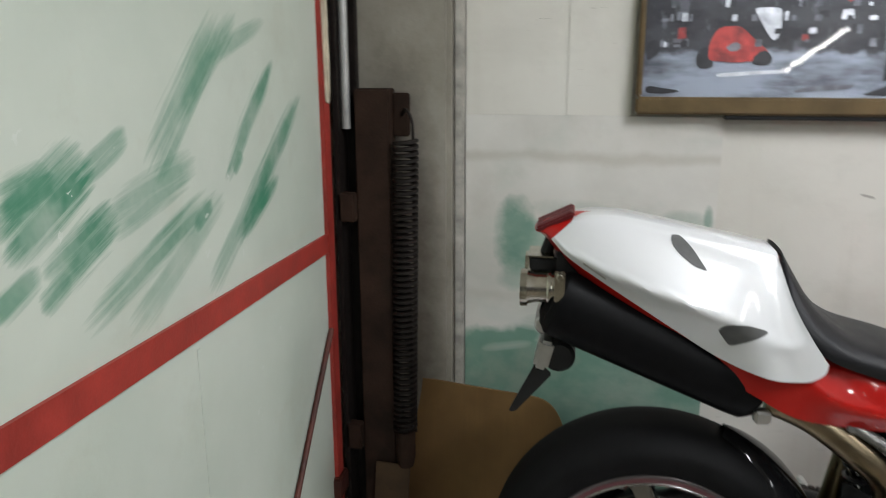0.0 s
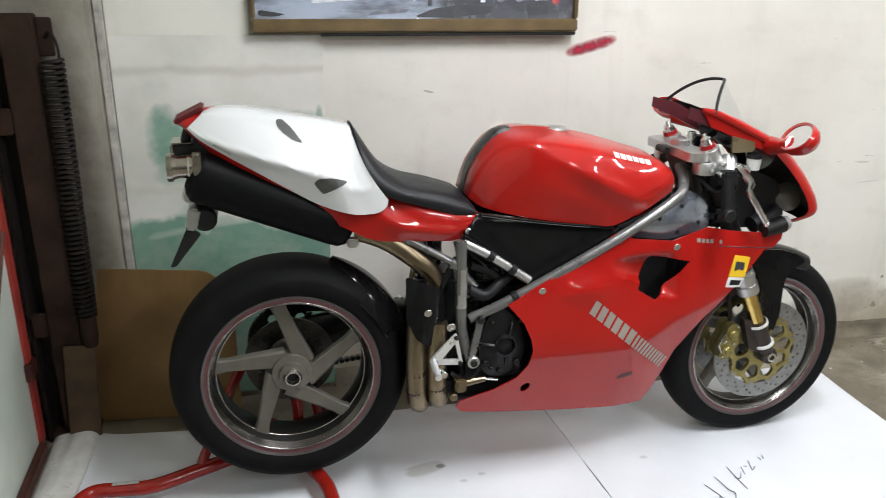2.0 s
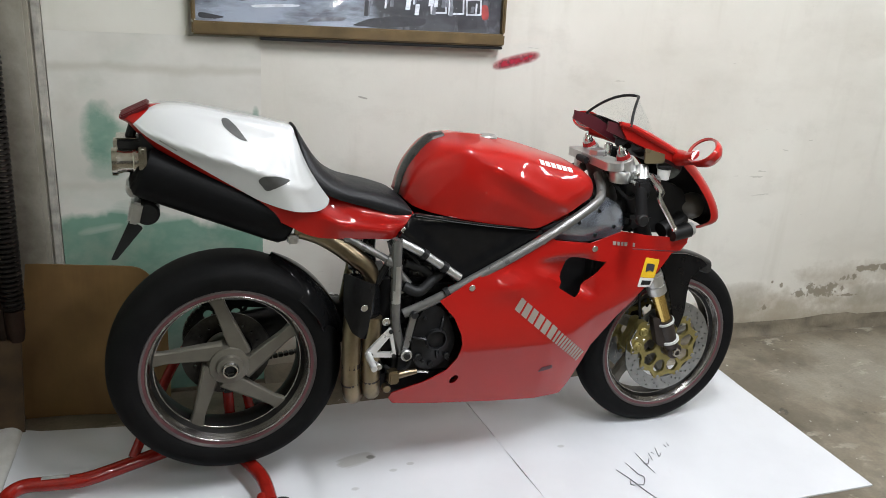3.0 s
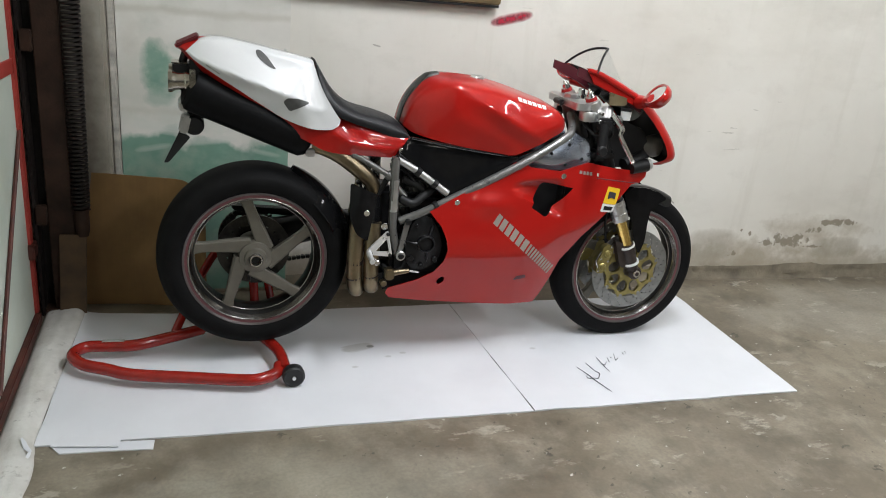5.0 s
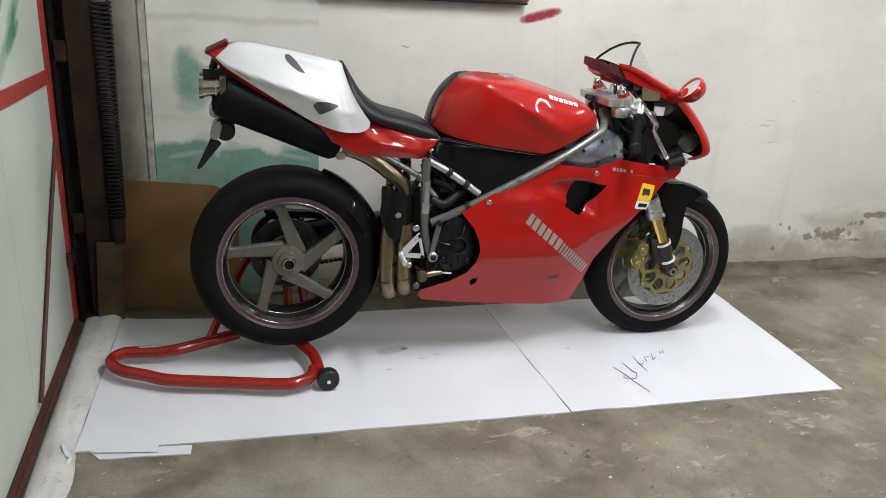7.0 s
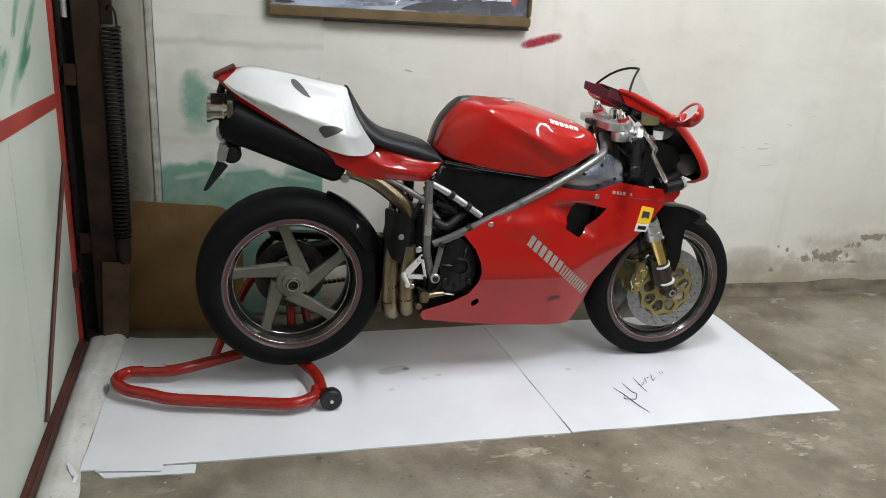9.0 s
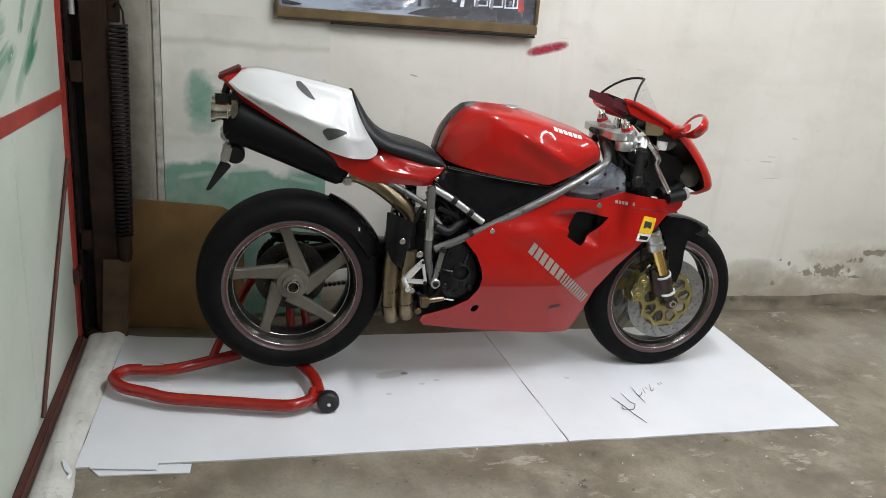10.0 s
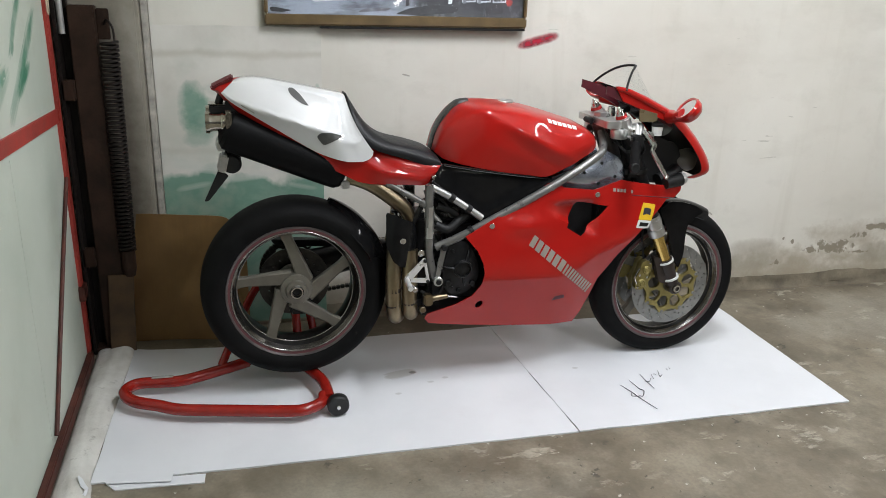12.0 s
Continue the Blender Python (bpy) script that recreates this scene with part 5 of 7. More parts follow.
for s in (-1,):
    hs = rounded([(0.290, 0.655), (0.330, 0.640), (0.388, 0.612), (0.398, 0.560), (0.390, 0.475), (0.345, 0.462), (0.312, 0.485), (0.290, 0.540)], 0.012)
    shield = bit("heat_shield", sheet(hs, lambda u, v, s=s: s * (0.154 - 9 * (u - 0.335) ** 2 - 0.6 * (v - 0.56) ** 2), lambda u, v, s=s: s * (0.150 - 9 * (u - 0.335) ** 2 - 0.6 * (v - 0.56) ** 2), (), 0.018), CARBON, bike, "gloss black carbon exhaust heat shield")
    bit("shield_bolt", disc_solid((0.343, 0, 0.558), 0.010, s * 0.151 - 0.003, s * 0.151 + 0.003, 14), STEEL, shield)
    bit("shield_spacer", disc_solid((0.405, 0, 0.512), 0.012, s * 0.150 - 0.004, s * 0.150 + 0.004, 14), STEEL, shield)

# Tail, seat, tank
KN = [0, 0.10, 0.55, 0.72, 1.0]
tail = bit("tail_fairing", loft([
    (-0.236, 1.043, -0.230, 1.034, [0.0, 0.020, 0.026, 0.022, 0.012]),
    (-0.212, 1.058, -0.213, 1.024, [0.0, 0.030, 0.042, 0.040, 0.022]),
    (-0.168, 1.0705, -0.172, 0.976, [0.0, 0.034, 0.062, 0.070, 0.036]),
    (-0.100, 1.0710, -0.120, 0.929, [0.0, 0.036, 0.072, 0.084, 0.044]),
    (-0.020, 1.0580, -0.042, 0.874, [0.0, 0.037, 0.078, 0.091, 0.048]),
    (0.060, 1.0420, 0.043, 0.825, [0.0, 0.038, 0.082, 0.093, 0.060]),
] + [
    (0.140, 1.0245, 0.140, 0.785, [0.0, 0.038, 0.090, 0.102, 0.100]),
    (0.185, 0.985, 0.210, 0.752, [0.0, 0.038, 0.100, 0.112, 0.110]),
    (0.230, 0.890, 0.285, 0.741, [0.0, 0.065, 0.117, 0.123, 0.108]),
    (0.300, 0.848, 0.360, 0.738, [0.04, 0.100, 0.119, 0.123, 0.110]),
    (0.392, 0.822, 0.425, 0.736, [0.05, 0.105, 0.119, 0.121, 0.112]),
    (0.458, 0.806, 0.448, 0.762, [0.06, 0.108, 0.119, 0.120, 0.114]),
    (0.484, 0.803, 0.480, 0.784, [0.06, 0.11, 0.117, 0.117, 0.115]),
], KN, 60, 20), RED, bike, "glossy red lower tail fairing", 50)
COWL_KNOTS = [0, 0.05, 0.1, 0.2, 0.35, 0.5, 0.58, 0.64, 0.70, 0.76, 0.82, 0.88, 0.94, 1.0]


def cowl_widths(wide, fold, drop):
    """Half widths down the cowl: a flat upper panel out to a fold, then a face that falls back in."""
    out = []
    for k in COWL_KNOTS:
        if k <= 0.1:
            out.append(0.035 + 0.018 * (k / 0.1) ** 0.7)
        elif k <= fold:
            out.append(0.053 + (wide - 0.053) * ((k - 0.1) / (fold - 0.1)) ** 0.78)
        else:
            v = (k - fold) / (1 - fold)
            out.append(wide - drop * (v * 1.35 - 0.35 * v * v))
    return out


cowl = bit("tail_cowl", loft([
    (-0.168, 1.066, -0.205, 1.031, cowl_widths(0.056, 0.90, 0.002)),
    (-0.140, 1.072, -0.176, 1.005, cowl_widths(0.081, 0.88, 0.008)),
    (-0.090, 1.072, -0.118, 0.968, cowl_widths(0.108, 0.80, 0.024)),
    (-0.020, 1.060, -0.055, 0.929, cowl_widths(0.125, 0.71, 0.036)),
    (0.060, 1.044, 0.015, 0.885, cowl_widths(0.132, 0.64, 0.042)),
    (0.115, 1.033, 0.085, 0.846, cowl_widths(0.134, 0.60, 0.034), -0.003),
    (0.146, 1.026, 0.155, 0.826, cowl_widths(0.125, 0.66, -0.001), -0.010),
    (0.160, 1.0235, 0.206, 0.8215, cowl_widths(0.127, 0.70, 0.004), -0.016),
    (0.166, 1.0217, 0.230, 0.8255, cowl_widths(0.126, 0.70, 0.005), -0.017),
    (0.170, 1.0205, 0.246, 0.8370, cowl_widths(0.124, 0.70, 0.005), -0.016),
    (0.1718, 1.0195, 0.2505, 0.8530, cowl_widths(0.123, 0.70, 0.005), -0.014),
], COWL_KNOTS, 60, 44, lid=False), WHITE, bike, "glossy white single-seat tail cowl", 50)
from mathutils.bvhtree import BVHTree


def skin(ob):
    """The depth of a body's side at (x, z), with a lift, for what is stuck on it."""
    tree = BVHTree.FromPolygons([v.co for v in ob.data.vertices], [list(p.vertices) for p in ob.data.polygons])

    def depth(u, v, lift, side):
        hit = tree.ray_cast(Vector((u, side * 1.0, v)), Vector((0, -side, 0)))[0]
        return (hit.y if hit else side * 0.1) + side * lift
    return depth


cowl_skin = skin(cowl)
vent = rounded([(-0.005, 1.046), (0.010, 1.046), (0.030, 1.028), (0.055, 0.994), (0.032, 1.002), (0.008, 1.020), (-0.003, 1.032)], 0.006, 2)
scoop = rounded([(0.072, 0.904), (0.084, 0.918), (0.115, 0.917), (0.155, 0.904), (0.122, 0.888), (0.094, 0.874)], 0.007, 2)
for s in (-1, 1):
    bit("cowl_vent", sheet(vent, lambda u, v, s=s: cowl_skin(u, v, 0.0012, s), lambda u, v, s=s: cowl_skin(u, v, -0.003, s), (), 0.01), GREYVENT, cowl, "grey leaf-shaped vent")
    # Scoop mouth as a flat patch, the opening's shade put in its grey.
    bit("cowl_scoop", sheet(scoop, lambda u, v, s=s: cowl_skin(u, v, 0.0012, s), lambda u, v, s=s: cowl_skin(u, v, -0.003, s), (), 0.01), GREYVENT, cowl, "grey side scoop opening")
for s in (-1, 1):
    bit("lettering_bar", sheet([(-0.148, 1.001), (-0.110, 0.977), (-0.111, 0.973), (-0.149, 0.997)], lambda u, v, s=s: cowl_skin(u, v, 0.0008, s), lambda u, v, s=s: cowl_skin(u, v, -0.001, s), (), 0.01), SCUFF, cowl, "line of tiny grey print")
bit("tail_lamp", merged(turned(box(-0.036, 0.036, -0.040, 0.040, -0.004, 0.006, 0.003), Matrix.Translation((-0.199, 0, 1.057)) @ Matrix.Rotation(radians(-26), 4, "Y"))), LAMPGLASS, tail, "slim smoked tail lamp")
for k in range(3):
    bit("lamp_rib", turned(box(-0.034, 0.034, -0.031 + 0.028 * k, -0.027 + 0.028 * k, 0.006, 0.0085, 0.0008), Matrix.Translation((-0.199, 0, 1.057)) @ Matrix.Rotation(radians(-26), 4, "Y")), LAMPRIB, tail)
bit("undertray", sheet(rounded([(-0.195, 1.012), (-0.10, 0.95), (0.06, 0.845), (0.16, 0.775), (0.13, 0.765), (-0.02, 0.85), (-0.19, 0.92)], 0.01), -0.052, 0.052, (), 0.5), BLACK, tail, "black undertray")
# plate hanger, side lamp and flap below the outlets
bit("lamp_bracket", tube([(-0.205, 0, 1.02), (-0.215, 0, 0.99)], 0.012, 10), BLACK)
bit("lamp_housing", merged(box(-0.243, -0.170, -0.034, 0.034, 0.966, 0.992, 0.004)), BLACK, bike, "black plate lamp housing")
bit("lamp_frame", merged(box(-0.246, -0.236, -0.037, 0.037, 0.962, 0.967, 0.001), box(-0.246, -0.200, -0.037, 0.037, 0.992, 0.995, 0.001)), OUTLET)
hanger = bit("plate_hanger", merged(tube([(-0.150, -0.0, 0.90), (-0.185, 0, 0.84), (-0.20, 0, 0.80)], 0.018, 10), disc_solid((-0.185, 0, 0.808), 0.030, -0.045, 0.045, 20), box(-0.20, -0.13, -0.05, 0.05, 0.83, 0.87, 0.015)), BLACK, bike, "black number plate hanger")
bit("plate_lamp", merged(disc_solid((-0.213, 0, 0.868), 0.018, -0.045, 0.045, 20), turned(box(-0.014, 0.014, -0.055, 0.01, -0.028, 0.028, 0.006), Matrix.Translation((-0.212, 0, 0.812)) @ Matrix.Rotation(radians(14), 4, "Y"))), ALLOY, hanger)
bit("plate_flap", turned(sheet(rounded([(-0.226, 0.792), (-0.196, 0.770), (-0.262, 0.690), (-0.276, 0.689)], 0.006), -0.035, -0.030, (), 0.5), Matrix.Identity(4)), BLACK, hanger, "black hanging plate flap")

bit("seat", loft([
    (0.179, 1.023, 0.176, 1.016, [0.0, 0.03, 0.05, 0.055, 0.055]),
    (0.203, 0.984, 0.184, 0.975, [0.0, 0.04, 0.060, 0.066, 0.066]),
    (0.232, 0.940, 0.199, 0.925, [0.0, 0.055, 0.082, 0.090, 0.092]),
    (0.264, 0.909, 0.224, 0.880, [0.0, 0.07, 0.102, 0.110, 0.110]),
    (0.314, 0.880, 0.268, 0.852, [0.0, 0.085, 0.112, 0.118, 0.116]),
    (0.386, 0.862, 0.350, 0.826, [0.0, 0.085, 0.110, 0.116, 0.114]),
    (0.440, 0.846, 0.430, 0.800, [0.0, 0.080, 0.108, 0.114, 0.112]),
    (0.464, 0.832, 0.468, 0.795, [0.0, 0.080, 0.106, 0.111, 0.110]),
    (0.474, 0.820, 0.478, 0.803, [0.0, 0.070, 0.100, 0.108, 0.110]),
], [0, 0.10, 0.4, 0.7, 1.0], 50, 18), SEAT, bike, "black vinyl solo seat", 60)


def knee(x, z):
    """The shallow hollow for the knee, and the fold that overhangs its front."""
    fold = 0.905 - 0.50 * (x - 0.69)
    reach = math.exp(-((x - 0.79) / 0.115) ** 2)
    hollow = 0.006 * reach * math.exp(-((z - fold + 0.022) / 0.026) ** 2)
    ridge = 0.009 * reach * math.exp(-((z - fold - 0.030) / 0.020) ** 2)
    return 0.005 * math.exp(-(((x - 0.75) / 0.13) ** 2) - ((z - 0.80 + 0.25 * (x - 0.75)) / 0.06) ** 2) + hollow - ridge


TK = [0, 0.07, 0.24, 0.6, 1.0]
tank = bit("fuel_tank", loft([
    (0.464, 0.836, 0.474, 0.826, [0.0, 0.035, 0.060, 0.065, 0.065]),
    (0.479, 0.898, 0.492, 0.815, [0.0, 0.045, 0.070, 0.078, 0.082]),
    (0.505, 0.944, 0.530, 0.804, [0.0, 0.060, 0.090, 0.102, 0.106]),
    (0.548, 0.987, 0.585, 0.793, [0.0, 0.075, 0.112, 0.124, 0.124]),
    (0.610, 1.000, 0.645, 0.782, [0.0, 0.111, 0.138, 0.145, 0.134]),
    (0.690, 0.997, 0.710, 0.771, [0.0, 0.106, 0.147, 0.157, 0.138]),
] + [
    (0.770, 0.984, 0.780, 0.762, [0.0, 0.106, 0.150, 0.164, 0.142]),
    (0.840, 0.966, 0.840, 0.757, [0.0, 0.096, 0.141, 0.163, 0.146]),
    (0.915, 0.943, 0.912, 0.788, [0.0, 0.092, 0.136, 0.158, 0.148]),
    (0.975, 0.924, 0.968, 0.816, [0.0, 0.092, 0.128, 0.145, 0.138]),
    (1.012, 0.902, 1.010, 0.834, [0.0, 0.074, 0.110, 0.124, 0.122]),
    (1.031, 0.884, 1.031, 0.846, [0.0, 0.050, 0.085, 0.098, 0.100]),
], TK, 90, 44, knee), RED, bike, "glossy red fuel tank", 60)
bit("tank_guard", loft([
    (0.4605, 0.836, 0.4640, 0.832, [0.000, 0.009, 0.018, 0.019, 0.020]),
    (0.4755, 0.899, 0.4785, 0.890, [0.000, 0.011, 0.021, 0.022, 0.024]),
    (0.5010, 0.946, 0.5035, 0.937, [0.000, 0.013, 0.023, 0.025, 0.028]),
    (0.5420, 0.988, 0.5430, 0.979, [0.000, 0.014, 0.024, 0.025, 0.029]),
    (0.562, 0.9985, 0.562, 0.989, [0.000, 0.011, 0.021, 0.024, 0.027]),
    (0.588, 1.0025, 0.588, 0.996, [0.000, 0.009, 0.017, 0.021, 0.024]),
], TK, 30, 20, lid=False), surface("speckled_tank_pad", (0.030, 0.029, 0.026), 0.42, 0, 1.0, 70, 0.3), tank, "speckled black tank guard", 60)
bit("filler_cap", merged(lathe([(0.001, 0.9945), (0.030, 0.9945), (0.034, 0.991), (0.034, 0.98), (0.001, 0.98)], (0.72, 0, 0.0), "z", 28, False)), ALLOY, tank)

tank_tree = BVHTree.FromPolygons([v.co for v in tank.data.vertices], [list(p.vertices) for p in tank.data.polygons])


def round_tank(u, turn, lift, side):
    """The point of the tank's skin at x = u, turn degrees up from level about the tank's core."""
    d = Vector((0, side * math.cos(radians(turn)), math.sin(radians(turn))))
    hit = tank_tree.ray_cast(Vector((u, 0, 0.80)) + d, -d)[0]
    return tuple(hit + d * lift)


for s in (-1, 1):
    for k in range(6):  # a word drawn as six bars
        verts = []
        for lift in (0.0012, -0.001):
            for i in range(4):
                u = 0.838 + 0.0180 * k + 0.0140 * i / 3
                turn = 47.0 - 1.05 * (k + i / 4)
                verts += [round_tank(u + 0.0012 * j / 3, turn + 6.2 * j / 3, lift, s) for j in range(4)]
        quads = [[i * 4 + j, i * 4 + j + 1, i * 4 + j + 5, i * 4 + j + 4] for i in range(3) for j in range(3)]
        ring = [0, 1, 2, 3, 7, 11, 15, 14, 13, 12, 8, 4]
        bit("lettering_bar", (verts, quads + [[q + 16 for q in f] for f in quads] + [[p, q, q + 16, p + 16] for p, q in zip(ring, ring[1:] + ring[:1])]), STICKER, tank)

airbox_outline = rounded([(0.478, 0.808), (0.599, 0.787), (0.838, 0.752), (0.872, 0.742), (0.850, 0.716), (0.660, 0.620), (0.610, 0.600), (0.575, 0.640), (0.505, 0.700), (0.440, 0.750)], 0.012)


def airbox_bulge(u, v):
    """Hollow beside the seat, a rib along the lower edge, a rolled upper lip."""
    lower = 0.70 - (u - 0.505) * 0.86 if u < 0.61 else 0.60 + (u - 0.61) * 0.50
    upper = 0.808 - (u - 0.478) * 0.155
    return 0.010 * math.sin((u - 0.44) * 7) + 0.007 * math.exp(-((v - lower - 0.02) / 0.018) ** 2) - 0.006 * math.exp(-((upper - v) / 0.010) ** 2) - 0.10 * (upper - v - 0.06) ** 2 + 0.16 * (v - 0.70) * (u - 0.64)


for s in (-1, 1):
    bit("airbox_panel", sheet(airbox_outline, lambda u, v, s=s: s * (0.124 + airbox_bulge(u, v)), lambda u, v, s=s: s * (0.119 + airbox_bulge(u, v)), (), 0.016), CARBON, bike, "gloss black carbon airbox side panel")
    bit("panel_edge", tube([(0.44, s * 0.127, 0.750), (0.505, s * 0.131, 0.700), (0.590, s * 0.138, 0.635)], 0.008, 10), CARBON)
    bit("panel_lip", tube([(0.482, s * 0.126, 0.804), (0.60, s * 0.136, 0.784), (0.72, s * 0.139, 0.766), (0.846, s * 0.134, 0.748)], 0.0045, 10), GLOSSBLACK, bike, "rolled upper edge of the airbox panel")
    bit("seat_bolt", disc_solid((0.452, 0, 0.762), 0.0085, s * 0.122 - 0.006, s * 0.122 + 0.006, 14), STEEL)

# Main fairing
CREASE = [(0.40, 0.395), (0.611, 0.412), (0.78, 0.407), (0.905, 0.407), (0.98, 0.440), (1.04, 0.483), (1.17, 0.535), (1.30, 0.63), (1.42, 0.72)]


def ease(v):
    v = min(1.0, max(0.0, v))
    return v * v * (3 - 2 * v)


def scoop_depth(x, z):
    """The channel that sinks towards the air duct and ends at its mouth."""
    mid = 0.650 - 0.22 * (x - 0.84)
    high = 0.014 + 0.30 * max(0.0, x - 0.84)
    across = abs(z - mid) / high
    return 0.027 * ease((x - 0.825) / 0.12) * (1 - ease((x - 0.985) / 0.06)) * (1 - ease((across - 0.50) / 0.55))


def fairing_width(x, z):
    zc = float(np.interp(x, [p[0] for p in CREASE], [p[1] for p in CREASE]))
    full = 0.192 - 0.25 * max(0, x - 1.02) ** 2 - 0.20 * max(0, 0.62 - x) ** 2
    dz = z - zc
    if dz > 0:
        w = full - 0.15 * dz - 0.010 * math.exp(-dz / 0.03)
        w += 0.012 * math.exp(-(((x - 0.775) / 0.07) ** 2) - ((z - 0.592) / 0.034) ** 2)
        w -= scoop_depth(x, z)
    else:
        w = full - 0.010 + 0.26 * dz - 0.2 * dz * dz
    return max(0.03, w)


fair_outline = [(0.552, 0.566), (0.635, 0.612), (0.748, 0.672), (0.848, 0.732), (0.870, 0.738), (0.905, 0.716), (1.012, 0.706), (1.060, 0.722), (1.112, 0.738), (1.200, 0.722), (1.290, 0.712), (1.352, 0.738), (1.348, 0.690),
                (1.325, 0.668), (1.292, 0.664), (1.215, 0.570), (1.122, 0.469), (1.060, 0.375), (1.042, 0.300), (1.020, 0.230), (1.000, 0.192), (0.88, 0.197), (0.749, 0.208), (0.58, 0.227), (0.440, 0.248), (0.425, 0.268), (0.432, 0.288),
                (0.528, 0.320), (0.585, 0.352), (0.612, 0.392), (0.621, 0.436), (0.615, 0.470), (0.595, 0.515)]
duct_hole = rounded([(0.956, 0.664), (1.066, 0.650), (0.970, 0.546), (0.916, 0.579)], 0.005, 2)
slot = ring_poly((0.614, 0, 0.314), 0.013, 10)
slot = [(x + (z - 0.314) * 0.3, 0.314 + (z - 0.314) * 1.15) for x, z in slot]
for s in (-1, 1):
    fair = bit("side_fairing", sheet(fair_outline, lambda u, v, s=s: s * fairing_width(u, v), lambda u, v, s=s: s * (fairing_width(u, v) - 0.004), [duct_hole, slot], 0.011), RED, bike, "glossy red side fairing with air duct and silver lettering bars", 40)
    bit("duct_liner", sheet([(0.82, 0.70), (1.16, 0.70), (1.16, 0.56), (1.02, 0.46), (0.82, 0.50)], s * 0.086, s * 0.081, (), 0.5), BLACK, fair, "black duct liner")
    for u, v in ((0.645, 0.598), (0.862, 0.716), (1.025, 0.690)):
        y = s * fairing_width(u, v)
        bit("fairing_bolt", disc_solid((u, y, v), 0.0095, -0.003, 0.003, 14), STEEL, fair)
    # slanted lettering drawn as bars
    def on_skin(u, v, lift=0.0012, s=s):
        return (u, s * (fairing_width(u, v) + lift), v)
    way, upw = Vector((0.765, -0.644)), Vector((0.50, 0.866))
    run = 0.0
    for i in range(17):
        bold = i < 6
        wide, high = (0.0278, 0.040) if bold else (0.0145, 0.038)
        o = Vector((0.777, 0.527)) + way * run
        quad = [o, o + way * (wide * (0.74 if bold else 0.58)), o + way * (wide * (0.74 if bold else 0.58)) + upw * high, o + upw * high]
        bit("lettering_bar", sheet([tuple(q) for q in quad], lambda u, v, f=on_skin: f(u, v)[1], lambda u, v, f=on_skin: f(u, v, 0.0002)[1], (), 0.02), SILVERINK, fair)
        run += wide
    for k, (u, wide) in enumerate(((1.082, 0.013), (1.097, 0.010), (1.109, 0.010), (1.121, 0.012), (1.150, 0.009))):
        v = 0.700 - (u - 1.08) * 0.12
        bit("lettering_bar", sheet([(u, v), (u + wide * 0.8, v - 0.001), (u + wide * 0.8, v + 0.010), (u, v + 0.011)], lambda a, b, f=on_skin: f(a, b)[1], lambda a, b, f=on_skin: f(a, b, 0.0002)[1], (), 0.02), SILVERINK, fair)
    bit("panel_seam", tube([on_skin(1.150 + 0.019 * k, 0.6845 - 0.00195 * k, -0.0008) for k in range(10)], 0.0017, 6), MAROON, fair, "dark joint between the fairing panels")
    stk = [(1.199, 0.657), (1.247, 0.648), (1.236, 0.590), (1.183, 0.598)]
    sticker = bit("sticker", sheet(rounded(stk, 0.004), lambda a, b, f=on_skin: f(a, b, 0.002)[1], lambda a, b, f=on_skin: f(a, b, 0.0004)[1], (), 0.02), YELLOW, fair, "yellow and white square sticker")
    bit("sticker_foot", sheet(rounded([(1.183, 0.597), (1.236, 0.589), (1.230, 0.560), (1.176, 0.568)], 0.004), lambda a, b, f=on_skin: f(a, b, 0.002)[1], lambda a, b, f=on_skin: f(a, b, 0.0004)[1], (), 0.02), STICKER, sticker)
    emblem = rounded([(1.203, 0.640), (1.231, 0.634), (1.228, 0.610), (1.214, 0.618), (1.199, 0.612)], 0.004, 2)
    bit("sticker_emblem", sheet(emblem, lambda a, b, f=on_skin: f(a, b, 0.003)[1], lambda a, b, f=on_skin: f(a, b, 0.0021)[1], (), 0.02), INK, sticker)
    bit("sticker_bar", sheet([(1.187, 0.574), (1.222, 0.569), (1.226, 0.582), (1.190, 0.588)], lambda a, b, f=on_skin: f(a, b, 0.003)[1], lambda a, b, f=on_skin: f(a, b, 0.0021)[1], (), 0.02), BLACK, sticker)
    badge = [(0.885, 0.305), (0.935, 0.312), (0.93, 0.326), (0.895, 0.322)]
    bit("small_badge", sheet(rounded(badge, 0.004), lambda a, b, f=on_skin: f(a, b, 0.001)[1], lambda a, b, f=on_skin: f(a, b, 0.0002)[1], (), 0.02), MAROON, fair)
    bit("inner_panel", sheet(rounded([(0.870, 0.735), (1.00, 0.800), (1.065, 0.835), (1.135, 0.80), (1.150, 0.725), (1.012, 0.700), (0.905, 0.710)], 0.02), lambda u, v, s=s: s * (0.128 - 6 * (u - 1.03) ** 2 * 0.25 - 4.0 * (v - 0.735) ** 2), lambda u, v, s=s: s * (0.123 - 6 * (u - 1.03) ** 2 * 0.25 - 4.0 * (v - 0.735) ** 2), (), 0.025), GREYPANEL, bike, "blue-grey inner fairing panel")
    for u, v in ((0.985, 0.760), (1.052, 0.790), (1.105, 0.742), (1.040, 0.722)):
        bit("panel_bolt", disc_solid((u, 0, v), 0.0055, s * (0.128 - 1.5 * (u - 1.03) ** 2 - 4.0 * (v - 0.735) ** 2) - 0.003, s * (0.128 - 1.5 * (u - 1.03) ** 2 - 4.0 * (v - 0.735) ** 2) + 0.003, 10), BLACK)
    bit("inner_duct", sheet(rounded([(1.140, 0.85), (1.20, 0.90), (1.36, 0.84), (1.40, 0.74), (1.34, 0.70), (1.15, 0.715)], 0.02), s * 0.085, s * 0.080, (), 0.5), BLACK)
